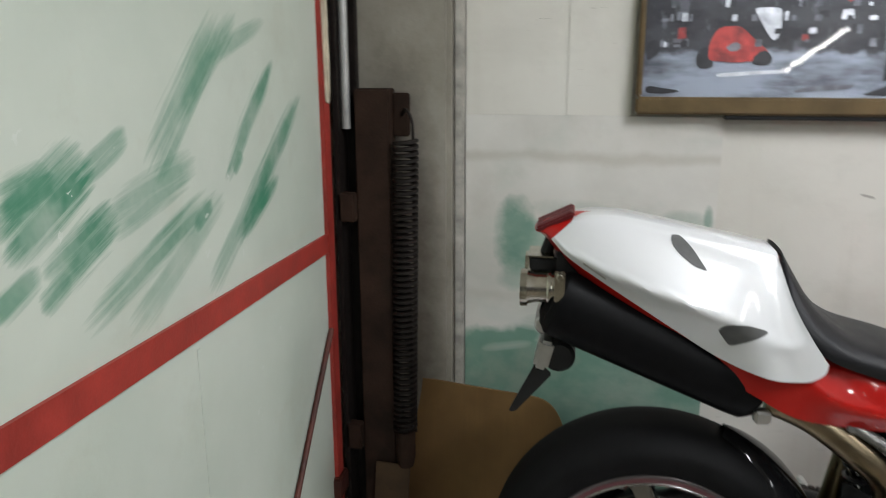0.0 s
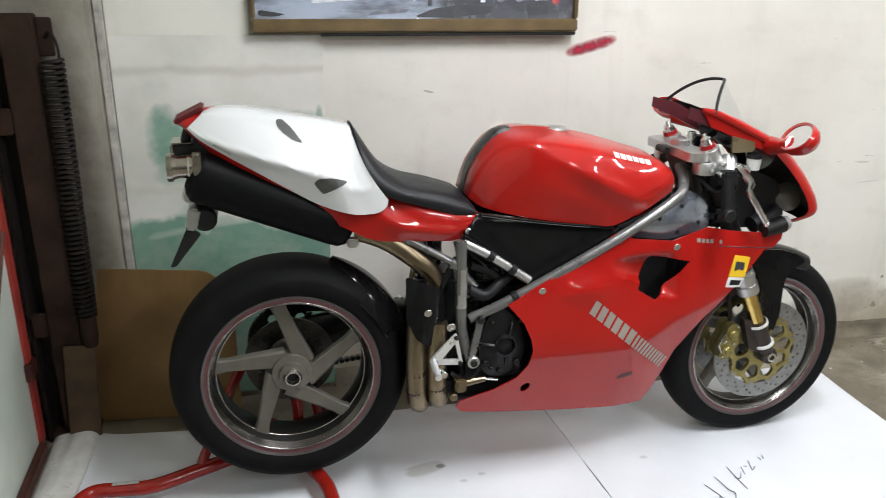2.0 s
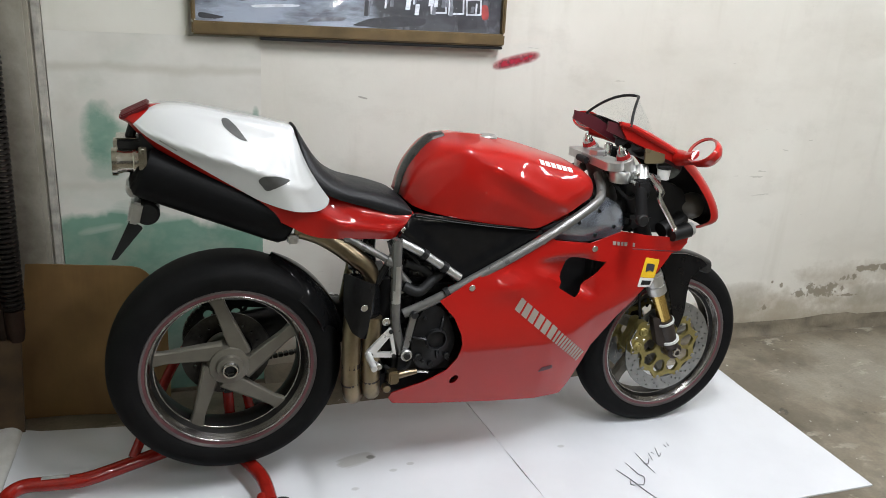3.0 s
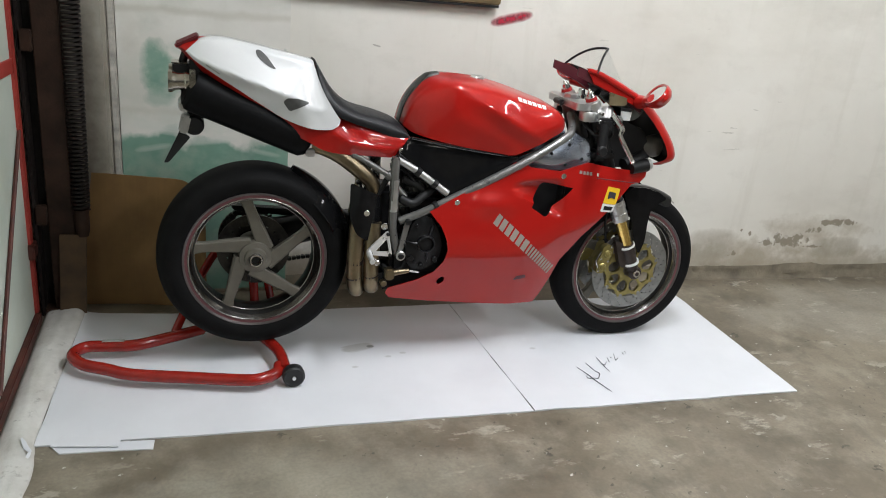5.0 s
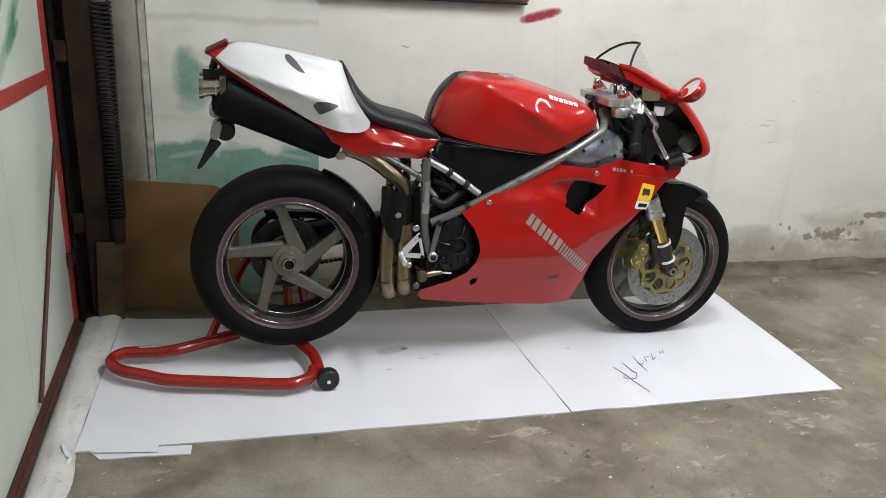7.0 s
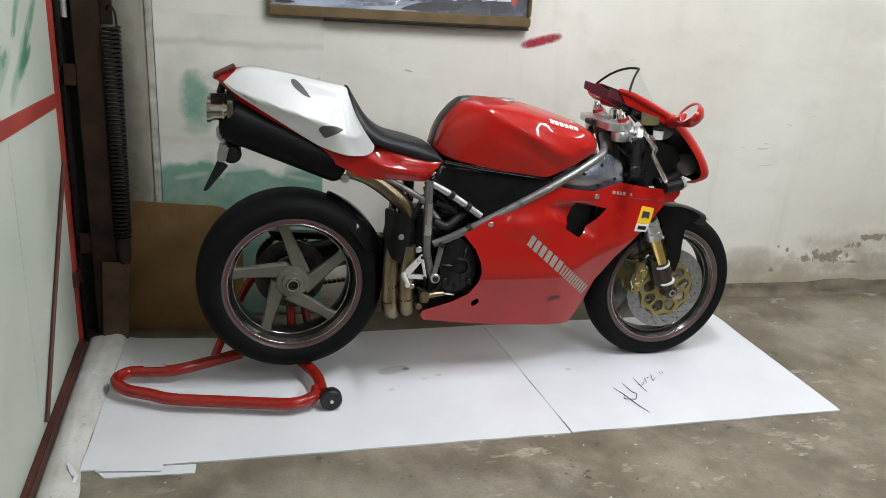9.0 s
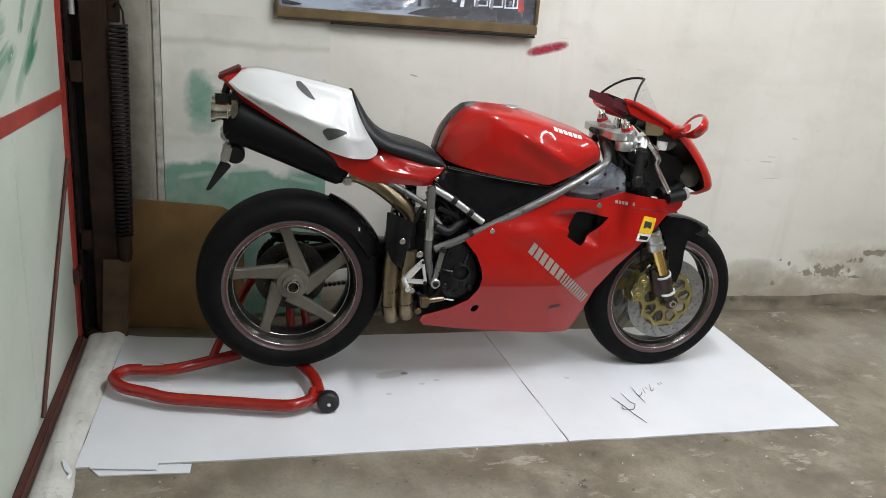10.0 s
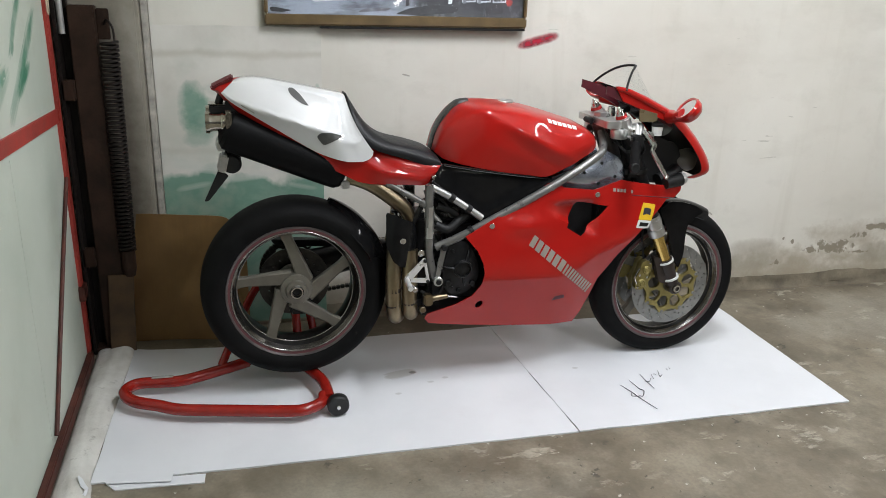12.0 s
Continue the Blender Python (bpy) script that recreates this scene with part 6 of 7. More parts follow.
bit("radiator", box(1.045, 1.085, -0.13, 0.13, 0.46, 0.66, 0.008), BLACK, bike, "black radiator behind the fairing")
bit("belly_pan", loft([(0.45, 0.29, 0.45, 0.252, [0.05, 0.08, 0.09, 0.09, 0.05]), (0.72, 0.24, 0.72, 0.212, [0.05, 0.07, 0.075, 0.07, 0.03]), (0.98, 0.22, 0.98, 0.196, [0.02, 0.05, 0.055, 0.05, 0.02])], KN, 12, 8), RED, bike, "red belly pan")


# Nose fairing: a shell bent round the front
def nose(inset=0.0):
    levels = [  # rear end x, half width, z; nose x, z
        (1.120, 0.122, 1.038, 1.262, 0.992), (1.245, 0.146, 0.972, 1.345, 0.950), (1.296, 0.156, 0.925, 1.405, 0.896),
        (1.357, 0.158, 0.866, 1.455, 0.836), (1.410, 0.154, 0.800, 1.494, 0.776), (1.425, 0.146, 0.752, 1.500, 0.740), (1.37, 0.130, 0.728, 1.470, 0.716)]
    rows = spline(levels, 30)
    verts, faces, n = [], [], 28
    for layer in (0, 1):
        for xr, w, zr, xn, zn in rows:
            for j in range(n + 1):
                a = math.pi * j / n
                c, s = -math.cos(a), math.sin(a)
                k = inset + layer * 0.004
                verts.append((xr + k * 0.8 + (xn - k - xr) * s ** 0.85, (w - k) * (abs(c) ** 0.8) * (1 if c > 0 else -1), zr + (zn - zr) * s ** 1.2))
    m = len(rows) * (n + 1)
    for layer in (0, 1):
        for i in range(len(rows) - 1):
            for j in range(n):
                p = layer * m + i * (n + 1) + j
                faces.append([p, p + 1, p + n + 2, p + n + 1])
    last = len(rows) - 1
    rim = [j for j in range(n + 1)] + [i * (n + 1) + n for i in range(1, last + 1)] + [last * (n + 1) + j for j in range(n - 1, -1, -1)] + [i * (n + 1) for i in range(last - 1, 0, -1)]
    faces += [[a, b, b + m, a + m] for a, b in zip(rim, rim[1:] + rim[:1])]
    return verts, faces


LAMPBACK = surface("lamp_back_plastic", (0.11, 0.10, 0.085), 0.4, 0, 0.2, 20, 0.05)
GREYPOD = surface("grey_green_plastic", (0.11, 0.125, 0.115), 0.35, 0, 0.15, 20, 0.05)
cone = bit("nose_fairing", nose(), RED, bike, "glossy red nose fairing", 50)
bit("nose_liner", nose(0.0055), BLACK, cone, "black inner face of the nose", 50)
for s in (-1, 1):
    low = 0.032 if s > 0 else 0.0
    rimline = [(x, s * y, z - low) for x, y, z in ((1.085, 0.112, 1.046), (1.13, 0.120, 1.033), (1.20, 0.132, 1.000), (1.27, 0.142, 0.964), (1.31, 0.148, 0.930))]
    bit("fairing_rail", merged(tube(rimline, [0.007, 0.010, 0.011, 0.009, 0.006], 10), sheet([(1.08, 1.052 - low), (1.13, 1.038 - low), (1.20, 1.005 - low), (1.30, 0.945 - low), (1.285, 0.928), (1.16, 0.982), (1.110, 1.002)], lambda u, v, s=s: s * (0.112 + 0.17 * (u - 1.08)), lambda u, v, s=s: s * (0.106 + 0.17 * (u - 1.08)), (), 0.05)), RED, cone, "red fairing side rail")
    # Inner face of the red rail, its shade put in as maroon.
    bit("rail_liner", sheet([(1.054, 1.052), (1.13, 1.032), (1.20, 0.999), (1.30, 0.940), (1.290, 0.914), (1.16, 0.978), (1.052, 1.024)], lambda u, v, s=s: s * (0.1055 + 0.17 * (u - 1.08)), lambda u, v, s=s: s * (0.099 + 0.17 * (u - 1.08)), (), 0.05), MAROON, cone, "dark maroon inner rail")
    bit("head_lamp", lathe([(0.001, -0.03), (0.016, -0.028), (0.022, -0.018), (0.036, 0.0), (0.042, 0.03), (0.038, 0.045), (0.001, 0.045)], (1.388, s * 0.066, 0.782), "x", 24, False), LAMPBACK, cone, "grey-brown head lamp back")
    bit("air_tube", tube([(1.365, s * 0.09, 0.752), (1.34, s * 0.10, 0.738), (1.28, s * 0.11, 0.72)], 0.024, 16), BLACK, cone)
bit("dash_panel", turned(box(-0.06, 0.06, -0.09, 0.09, -0.015, 0.015, 0.008), Matrix.Translation((1.24, 0, 0.955)) @ Matrix.Rotation(radians(38), 4, "Y")), BLACK, cone, "black instrument panel")
for y in (-0.05, 0.04):
    bit("dial", turned(disc_solid((0, 0, 0), 0.035, 0.0, 0.03, 24, "z"), Matrix.Translation((1.225, y, 0.962)) @ Matrix.Rotation(radians(-52), 4, "Y")), BLACK, cone)
bit("dash_bracket", sheet(rounded([(1.165, 0.980), (1.240, 0.960), (1.232, 0.935), (1.168, 0.935)], 0.006), -0.138, -0.132, (), 0.5), AMBER, cone, "khaki plastic dash bracket")
bit("dash_pod", turned(lathe([(0.001, -0.035), (0.020, -0.034), (0.030, -0.020), (0.034, 0.02), (0.001, 0.022)], (0, 0, 0), "x", 20, False), Matrix.Translation((1.285, -0.095, 0.915)) @ Matrix.Rotation(radians(40), 4, "Y")), GREYPOD, cone, "grey-green gauge housing")


def windscreen():
    verts, faces, n, m = [], [], 20, 10
    for layer in (0, 1):
        for i in range(m + 1):
            v = i / m
            for j in range(n + 1):
                u = 2 * j / n - 1
                w = 0.126
                top = 1 - abs(u) ** 2.1 * 0.95
                h = v * top
                base_x, base_z = 1.292 - 0.175 * abs(u) ** 1.6, 0.982 + 0.05 * abs(u) ** 1.6
                verts.append((base_x + (1.198 - 1.285) * h - layer * 0.002, u * w * (1 - 0.12 * h), base_z + (1.112 - 0.985) * h - layer * 0.002))
    k = (m + 1) * (n + 1)
    for layer in (0, 1):
        for i in range(m):
            for j in range(n):
                a = layer * k + i * (n + 1) + j
                faces.append([a, a + 1, a + n + 2, a + n + 1])
    rim = [m * (n + 1) + j for j in range(n + 1)]
    edge = [verts[i] for i in rim]
    ring = list(range(n + 1)) + [i * (n + 1) + n for i in range(1, m + 1)] + [m * (n + 1) + j for j in range(n - 1, -1, -1)] + [i * (n + 1) for i in range(m - 1, 0, -1)]
    faces += [[a, b, b + k, a + k] for a, b in zip(ring, ring[1:] + ring[:1])]
    return (verts, faces), edge


pane_geo, pane_edge = windscreen()
pane = bit("windscreen", pane_geo, SCREEN, bike, "clear windscreen with black edge trim")
pane.visible_shadow = False
bit("edge_trim", tube(pane_edge, 0.0042, 8, 60), BLACK, pane, "black rubber edge trim")

for s in (-1, 1):
    back, long, short = Vector((0.739, -0.296 * -s, -0.606)), Vector((0.315, 0.946 * -s, -0.078)), Vector((0.596, -0.133 * -s, 0.792))
    m = Matrix.Translation((1.276, -0.251, 0.992) if s < 0 else (1.196, 0.251, 0.992)) @ Matrix((back, long, short)).transposed().to_4x4()
    big = 1.0 if s < 0 else 0.72
    outer = [(0.085 * big * math.cos(a), 0.0440 * big * math.sin(a)) for a in np.linspace(0, 2 * math.pi, 36, endpoint=False)]
    verts, faces = [], []
    prof = [(0.84, -0.008), (0.97, -0.010), (1.03, -0.002), (0.98, 0.012), (0.75, 0.026), (0.35, 0.033), (0.02, 0.034)]
    for k, d in prof:
        verts += [(d, y * k, z * k) for y, z in outer]
    for i in range(len(prof) - 1):
        faces += [[i * 36 + j, i * 36 + (j + 1) % 36, (i + 1) * 36 + (j + 1) % 36, (i + 1) * 36 + j] for j in range(36)]
    verts += [(-0.002, y * 0.84, z * 0.84) for y, z in outer]
    b0 = len(verts) - 36
    faces += [[j, (j + 1) % 36, b0 + (j + 1) % 36, b0 + j] for j in range(36)]
    mirror = bit("mirror", turned((verts, faces), m), RED, bike, "red rear-view mirror on a red stalk")
    bit("mirror_glass", turned(([(-0.006, y * 0.85, z * 0.85) for y, z in outer] + [(-0.003, y * 0.85, z * 0.85) for y, z in outer], [list(range(36)), list(range(71, 35, -1))] + [[j, (j + 1) % 36, 36 + (j + 1) % 36, 36 + j] for j in range(36)]), m), MIRROR, mirror, "oval mirror glass")
    bit("mirror_stalk", tube([(1.275 if s < 0 else 1.205, s * 0.232, 0.972 if s < 0 else 0.968), (1.276 if s < 0 else 1.230, s * 0.19, 0.960), (1.280, s * 0.145, 0.952)], [0.022, 0.018, 0.025], 14), RED, mirror)

# Controls
for s in (-1, 1):  # fork tops: silver collars and preload nuts above the clamp
    bit("clamp_collar", lathe([(0.020, 0.874), (0.029, 0.874), (0.031, 0.880), (0.031, 0.902), (0.028, 0.908), (0.020, 0.908)], (1.112, s * 0.104, 0), "z", 24), ALLOY, bike, "silver clip-on clamp collar")
bit("ignition_lock", merged(lathe([(0.001, 0.968), (0.010, 0.968), (0.013, 0.962), (0.015, 0.934), (0.001, 0.934)], (1.128, 0.0, 0), "z", 18, False)), STEEL, bike, "bright ignition lock")
bit("top_clamp", merged(sheet(rounded([(1.055, -0.12), (1.10, -0.13), (1.135, -0.10), (1.12, 0.0), (1.135, 0.10), (1.10, 0.13), (1.055, 0.12), (1.06, 0.0)], 0.02), 0.910, 0.934, (), 0.5, lambda u, d, v: (u, v, d)), disc_solid((1.09, 0, 0), 0.026, 0.932, 0.950, 6, "z")), ALLOY, bike, "silver top fork clamp")
bit("lower_clamp", box(1.145, 1.235, -0.13, 0.13, 0.735, 0.775, 0.012), BLACK)
bit("steering_damper", tube([(1.052, -0.010, 0.918), (1.052, 0.040, 0.918)], 0.010, 14), BLACK)
for s in (-1, 1):
    grip0, grip1 = Vector((1.165, s * 0.135, 0.885)), Vector((1.096, s * 0.262, 0.805))
    bar = bit("handlebar", tube([tuple(grip0), tuple(grip1)], 0.0115, 14), BLACK, bike, "black clip-on handlebar")
    d = (grip1 - grip0).normalized()
    bit("bar_clamp", merged(tube([tuple(grip0 - d * 0.035 + Vector((0, 0, 0.012))), tuple(grip0 + d * 0.012)], 0.022, 16)), ALLOY, bar)
    bit("grip", tube([tuple(grip0 + d * 0.045), tuple(grip1)], [0.0165, 0.0175, 0.0165], 16), RUBBER, bar, "black rubber grip")
    bit("bar_end", disc_solid(tuple(grip1 + Vector((0, 0, 0))), 0.017, -0.008 if s > 0 else -0.012, 0.012 if s > 0 else 0.008, 16), BLACK, bar)
    bit("switch_box", turned(box(-0.022, 0.022, -0.018, 0.018, -0.02, 0.02, 0.005), Matrix.Translation(grip0 + d * 0.028)), BLACK, bar)
    lev = [Vector((1.175, s * 0.160, 0.905)), Vector((1.204, s * 0.180, 0.866)), Vector((1.200, s * 0.190, 0.842)), Vector((1.222, s * 0.205, 0.800)), Vector((1.248, s * 0.215, 0.758))]
    bit("lever", merged(tube([tuple(p) for p in lev], [0.012, 0.0125, 0.0085, 0.0085, 0.0075], 10), lathe([(0.001, -0.009), (0.006, -0.007), (0.009, 0), (0.006, 0.007), (0.001, 0.009)], tuple(lev[-1]), "z", 12, False)), STEEL, bar, "polished lever with ball end")
    pump = grip0 + d * 0.0 + Vector((0.035, 0, 0.002))
    bit("master_cylinder", merged(turned(box(-0.016, 0.016, -0.03, 0.03, -0.014, 0.014, 0.005), Matrix.Translation(pump))), ALLOY, bar)
    bit("reservoir", merged(lathe([(0.001, 0.004), (0.017, 0.004), (0.0195, 0.035), (0.001, 0.035)], tuple(pump + Vector((0.040, 0, -0.004))), "z", 18, False)), STICKER if s < 0 else BLACK, bar)
    bit("reservoir_cap", lathe([(0.001, 0.035), (0.0205, 0.035), (0.0205, 0.044), (0.001, 0.044)], tuple(pump + Vector((0.040, 0, -0.004))), "z", 18, False), BLACK, bar)
    bit("cable", tube([tuple(grip0 + Vector((0.02, 0, 0.0))), tuple(grip0 + Vector((0.05, -s * 0.03, -0.06))), (1.17, s * 0.06, 0.76), (1.14, s * 0.04, 0.66)], 0.005, 8), BLACK, bar)
    bit("adjuster", merged(tube([tuple(grip0 + Vector((0.012, s * 0.012, 0.016))), tuple(grip0 + Vector((0.042, s * 0.020, -0.006)))], 0.0095, 12), disc_solid(tuple(grip0 + Vector((0.044, s * 0.022, -0.008))), 0.011, -0.006, 0.006, 8)), STEEL, bar, "bright lever pivot")
    bit("pinch_bolt", merged(disc_solid(tuple(grip0 + Vector((-0.030, s * 0.012, -0.004))), 0.007, -0.012, 0.012, 10), disc_solid(tuple(grip0 + Vector((-0.026, s * 0.010, 0.022))), 0.006, -0.012, 0.012, 10)), STEEL, bar)
    bit("brake_hose", tube([tuple(grip0 + Vector((0.03, 0, -0.01))), tuple(grip0 + Vector((-0.02, -s * 0.01, -0.055))), tuple(grip0 + Vector((-0.055, -s * 0.03, -0.03))), (1.085, s * 0.06, 0.90)], 0.0055, 8), BLACK, bar)
    bit("turn_lamp", tube([(1.340, s * 0.160, 0.734), (1.278, s * 0.167, 0.722)], [0.024, 0.025, 0.020], 16), BLACK, bike, "black turn lamp")
    bit("turn_lens", tube([(1.340, s * 0.160, 0.734), (1.356, s * 0.158, 0.737)], [0.0245, 0.019], 16), OLDTUBE, bike)

# ---------------------------------------------------------------- things round the motorcycle
# Red paddock stand
stand = thing("paddock_stand", (-0.2, 0, 0), "red tubular paddock stand with black rollers", "stand", "")
loop = [(-0.170, 0.075, 0.060), (-0.265, 0.042, 0.054), (-0.385, 0.000, 0.050), (-0.465, 0.006, 0.048), (-0.540, 0.010, 0.047), (-0.574, -0.040, 0.046), (-0.538, -0.106, 0.046), (-0.462, -0.150, 0.046), (-0.385, -0.190, 0.044), (-0.220, -0.232, 0.044), (-0.060, -0.272, 0.045), (0.000, -0.276, 0.046), (0.050, -0.250, 0.048), (0.066, -0.205, 0.050)]
under(mesh_object("stand_tube", *tube(loop, 0.0195, 18, 140), STANDRED), stand)
under(mesh_object("cross_tube", *tube([(0.083, -0.235, 0.052), (0.076, -0.130, 0.056), (0.050, -0.05, 0.058), (-0.02, 0.10, 0.062), (-0.06, 0.225, 0.062)], 0.0195, 18), STANDRED), stand)
under(mesh_object("long_tube", *tube([(-0.20, 0.065, 0.058), (-0.06, 0.14, 0.066), (0.10, 0.235, 0.062)], 0.0165, 16), STANDRED), stand)
under(mesh_object("brace", *tube([(-0.262, 0.052, 0.065), (-0.14, 0.20, 0.27), (-0.04, 0.235, 0.36)], 0.0145, 14), STANDRED), stand)
under(mesh_object("upright", *tube([(0.02, 0.222, 0.062), (0.012, 0.228, 0.22), (0.0, 0.232, 0.40)], 0.0165, 14), STANDRED), stand)
under(mesh_object("upright", *tube([(0.085, 0.228, 0.062), (0.055, 0.230, 0.22), (0.008, 0.232, 0.38)], 0.0145, 14), STANDRED), stand)
under(mesh_object("pin_boss", *merged(disc_solid((0, 0, 0.373), 0.035, 0.20, 0.262, 24), tube([(0, 0.21, 0.373), (0, 0.14, 0.373)], 0.013, 12)), STANDRED), stand)
under(mesh_object("label_plate", *turned(box(-0.035, 0.035, -0.008, 0.008, -0.001, 0.001, 0.0008), Matrix.Translation((-0.455, 0.0045, 0.0684)) @ Matrix.Rotation(radians(-4), 4, "Z")), SCUFF), stand, "small grey maker's label")
for y in (-0.262, 0.270):
    c = (0.106, y, 0.043)
    roller = under(mesh_object("roller", *lathe([(0.008, -0.016), (0.030, -0.018), (0.0355, -0.013), (0.0365, 0.0), (0.0355, 0.013), (0.030, 0.018), (0.008, 0.016)], c, "y", 40), TYREDUST), stand, "black rubber roller")
    under(mesh_object("roller_bolt", *merged(lathe([(0.0005, -0.024), (0.006, -0.024), (0.009, -0.019), (0.009, 0.02), (0.0005, 0.02)], c, "y", 14, False)), STEEL), roller)

# White paper boards on the floor
def paper_board(name, corners, label, seed, z=0.0055, sag=0.0):
    """A sheet from four corners, with a slight curl."""
    n, verts, faces = 28, [], []
    a, b, c, d = (Vector((*p, 0)) for p in corners)
    for layer in (0, 1):
        for i in range(n + 1):
            for j in range(n + 1):
                u, v = i / n, j / n
                p = a * (1 - u) * (1 - v) + b * u * (1 - v) + c * u * v + d * (1 - u) * v
                p.y -= sag * v * math.sin(math.pi * u ** 0.6)
                edge = min(u, 1 - u, v, 1 - v)
                h = 0.0025 * max(0, noise.noise((p.x * 4 + seed, p.y * 4, 1))) * min(1, edge * 12) + 0.003 * max(0, noise.noise((p.x * 6, p.y * 6, seed))) * (1 - min(1, edge * 14))
                wob = 0.003 * noise.noise((p.x * 7, p.y * 7, seed)) * (1 - min(1, edge * 10))
                if z < 0.006 and p.x < 0.4:  # soft creases where the board was folded
                    h += 0.004 * math.exp(-((p.x * 0.5 - p.y - 0.12) / 0.03) ** 2) * min(1, max(0.0, -p.x + 0.4)) + 0.003 * math.exp(-((p.x * 0.35 - p.y - 0.24) / 0.02) ** 2) * min(1, max(0.0, -p.x + 0.2))
                verts.append((p.x + wob, p.y + wob, z + h - layer * (0.0012 if z > 0.006 else z - 0.0004)))
    k = (n + 1) ** 2
    for layer in (0, 1):
        for i in range(n):
            for j in range(n):
                q = layer * k + i * (n + 1) + j
                faces.append([q, q + 1, q + n + 2, q + n + 1])
    ring = [j for j in range(n + 1)] + [i * (n + 1) + n for i in range(1, n + 1)] + [n * (n + 1) + j for j in range(n - 1, -1, -1)] + [i * (n + 1) for i in range(n - 1, 0, -1)]
    faces += [[p, q, q + k, p + k] for p, q in zip(ring, ring[1:] + ring[:1])]
    return tagged(mesh_object(name, verts, faces, PAPER), label, "paper sheet", "paper sheets on the floor")


paper_board("paper_sheet", [(-0.622, -0.482), (0.8480, -0.532), (0.8185, 0.305), (-0.582, 0.383)], "large white paper board laid under the rear wheel", 3, sag=0.036)
right_sheet = paper_board("paper_sheet", [(0.8512, -0.532), (1.875, -0.560), (1.915, 0.290), (0.8217, 0.305)], "white paper board with a scribble under the front wheel", 8)
paper_board("paper_scrap", [(-0.552, -0.524), (-0.313, -0.543), (-0.310, -0.500), (-0.585, -0.478)], "loose strip of white paper slipped under the board", 5, 0.0038)
paper_board("paper_scrap", [(-0.580, -0.4965), (-0.404, -0.525), (-0.397, -0.464), (-0.560, -0.452)], "small white paper lap lying on the board", 9, 0.0088)

PEN = [  # a quick unreadable scribble, stroke by stroke
    [(1.172, -0.261), (1.176, -0.297), (1.178, -0.324), (1.187, -0.340), (1.165, -0.373), (1.152, -0.369)],
    [(1.123, -0.286), (1.139, -0.339), (1.152, -0.403), (1.169, -0.464)],
    [(1.139, -0.339), (1.127, -0.364), (1.155, -0.372)],
    [(1.234, -0.224), (1.232, -0.284), (1.233, -0.331)],
    [(1.226, -0.276), (1.241, -0.282), (1.258, -0.260)],
    [(1.276, -0.233), (1.267, -0.268)], [(1.287, -0.231), (1.293, -0.237)],
    [(1.316, -0.210), (1.300, -0.255), (1.319, -0.240)], [(1.356, -0.201), (1.355, -0.217)], [(1.372, -0.194), (1.368, -0.212)],
]
for line in PEN:
    under(mesh_object("pen_bar", *tube([(x, y, 0.0084) for x, y in line], [0.0008] + [0.0013] * (len(line) - 2) + [0.0009], 5), INK), right_sheet, "thin black pen stroke")

# Dirty dust sheet bundled along the door
def ease_in(v):
    """Bulkier at its far end, where it is heaped against the wall."""
    return math.exp(-(v / 0.12) ** 2)


def bundle():
    verts, faces, n, m = [], [], 60, 20
    for i in range(n + 1):
        v = i / n
        y = 0.40 - 1.75 * v
        inner = -0.584 - 0.046 * (0.383 - y) + 0.006 * noise.noise((v * 9, 1, 4))
        if y < -0.48:
            inner = -0.624 + 0.016 * min(1, (-0.48 - y) / 0.08) + 0.012 * noise.noise((v * 15, 3, 4))
        outer = DOOR + 0.024
        for j in range(m + 1):
            u = j / m
            tall = 0.020 + 0.016 * ease_in(v)
            h = 0.003 + tall * math.sin(math.pi * u) ** 0.6 * (0.75 + 0.45 * noise.noise((v * 5, u * 1.5, 2))) * (1 if v < 0.95 else (1 - v) / 0.05)
            h += 0.004 * noise.noise((v * 22, u * 5, 7)) * math.sin(math.pi * u)
            verts.append((outer + (inner - outer) * u, y, max(0.002, h)))
    base = len(verts)
    for j0 in range(n + 1):
        verts += [(verts[j0 * (m + 1)][0], verts[j0 * (m + 1)][1], 0.0005), (verts[j0 * (m + 1) + m][0], verts[j0 * (m + 1) + m][1], 0.0005)]
    for i in range(n):
        for j in range(m):
            a = i * (m + 1) + j
            faces.append([a, a + m + 1, a + m + 2, a + 1])
        faces += [[i * (m + 1), (i + 1) * (m + 1), base + 2 * i + 2, base + 2 * i], [i * (m + 1) + m, (i + 1) * (m + 1) + m, base + 2 * i + 3, base + 2 * i + 1]]
    return verts, faces


tagged(mesh_object("dust_sheet", *bundle(), CLOTH, 70), "dirty grey-white dust sheet bundled along the door", "dust sheet")


def shred():
    """A thin torn strip, bent twice and standing a little off the floor."""
    line = [(-0.652, -0.470, 0.026, 0.002), (-0.643, -0.490, 0.025, 0.005), (-0.634, -0.510, 0.019, 0.006), (-0.622, -0.530, 0.021, 0.004), (-0.626, -0.542, 0.013, 0.006), (-0.632, -0.560, 0.006, 0.003)]
    verts, faces = [], []
    for lift in (0.0, 0.0012):
        for x, y, z, w in line:
            verts += [(x - w, y - w * 0.5, z + lift), (x + w, y + w * 0.5, z + lift + w * 0.4)]
    n = len(line)
    for i in range(n - 1):
        a, b = 2 * i, 2 * n + 2 * i
        faces += [[a, a + 1, a + 3, a + 2], [b, b + 2, b + 3, b + 1], [a, a + 2, b + 2, b], [a + 1, b + 1, b + 3, a + 3]]
    faces += [[0, 2 * n, 2 * n + 1, 1], [2 * n - 2, 2 * n - 1, 4 * n - 1, 4 * n - 2]]
    return verts, faces


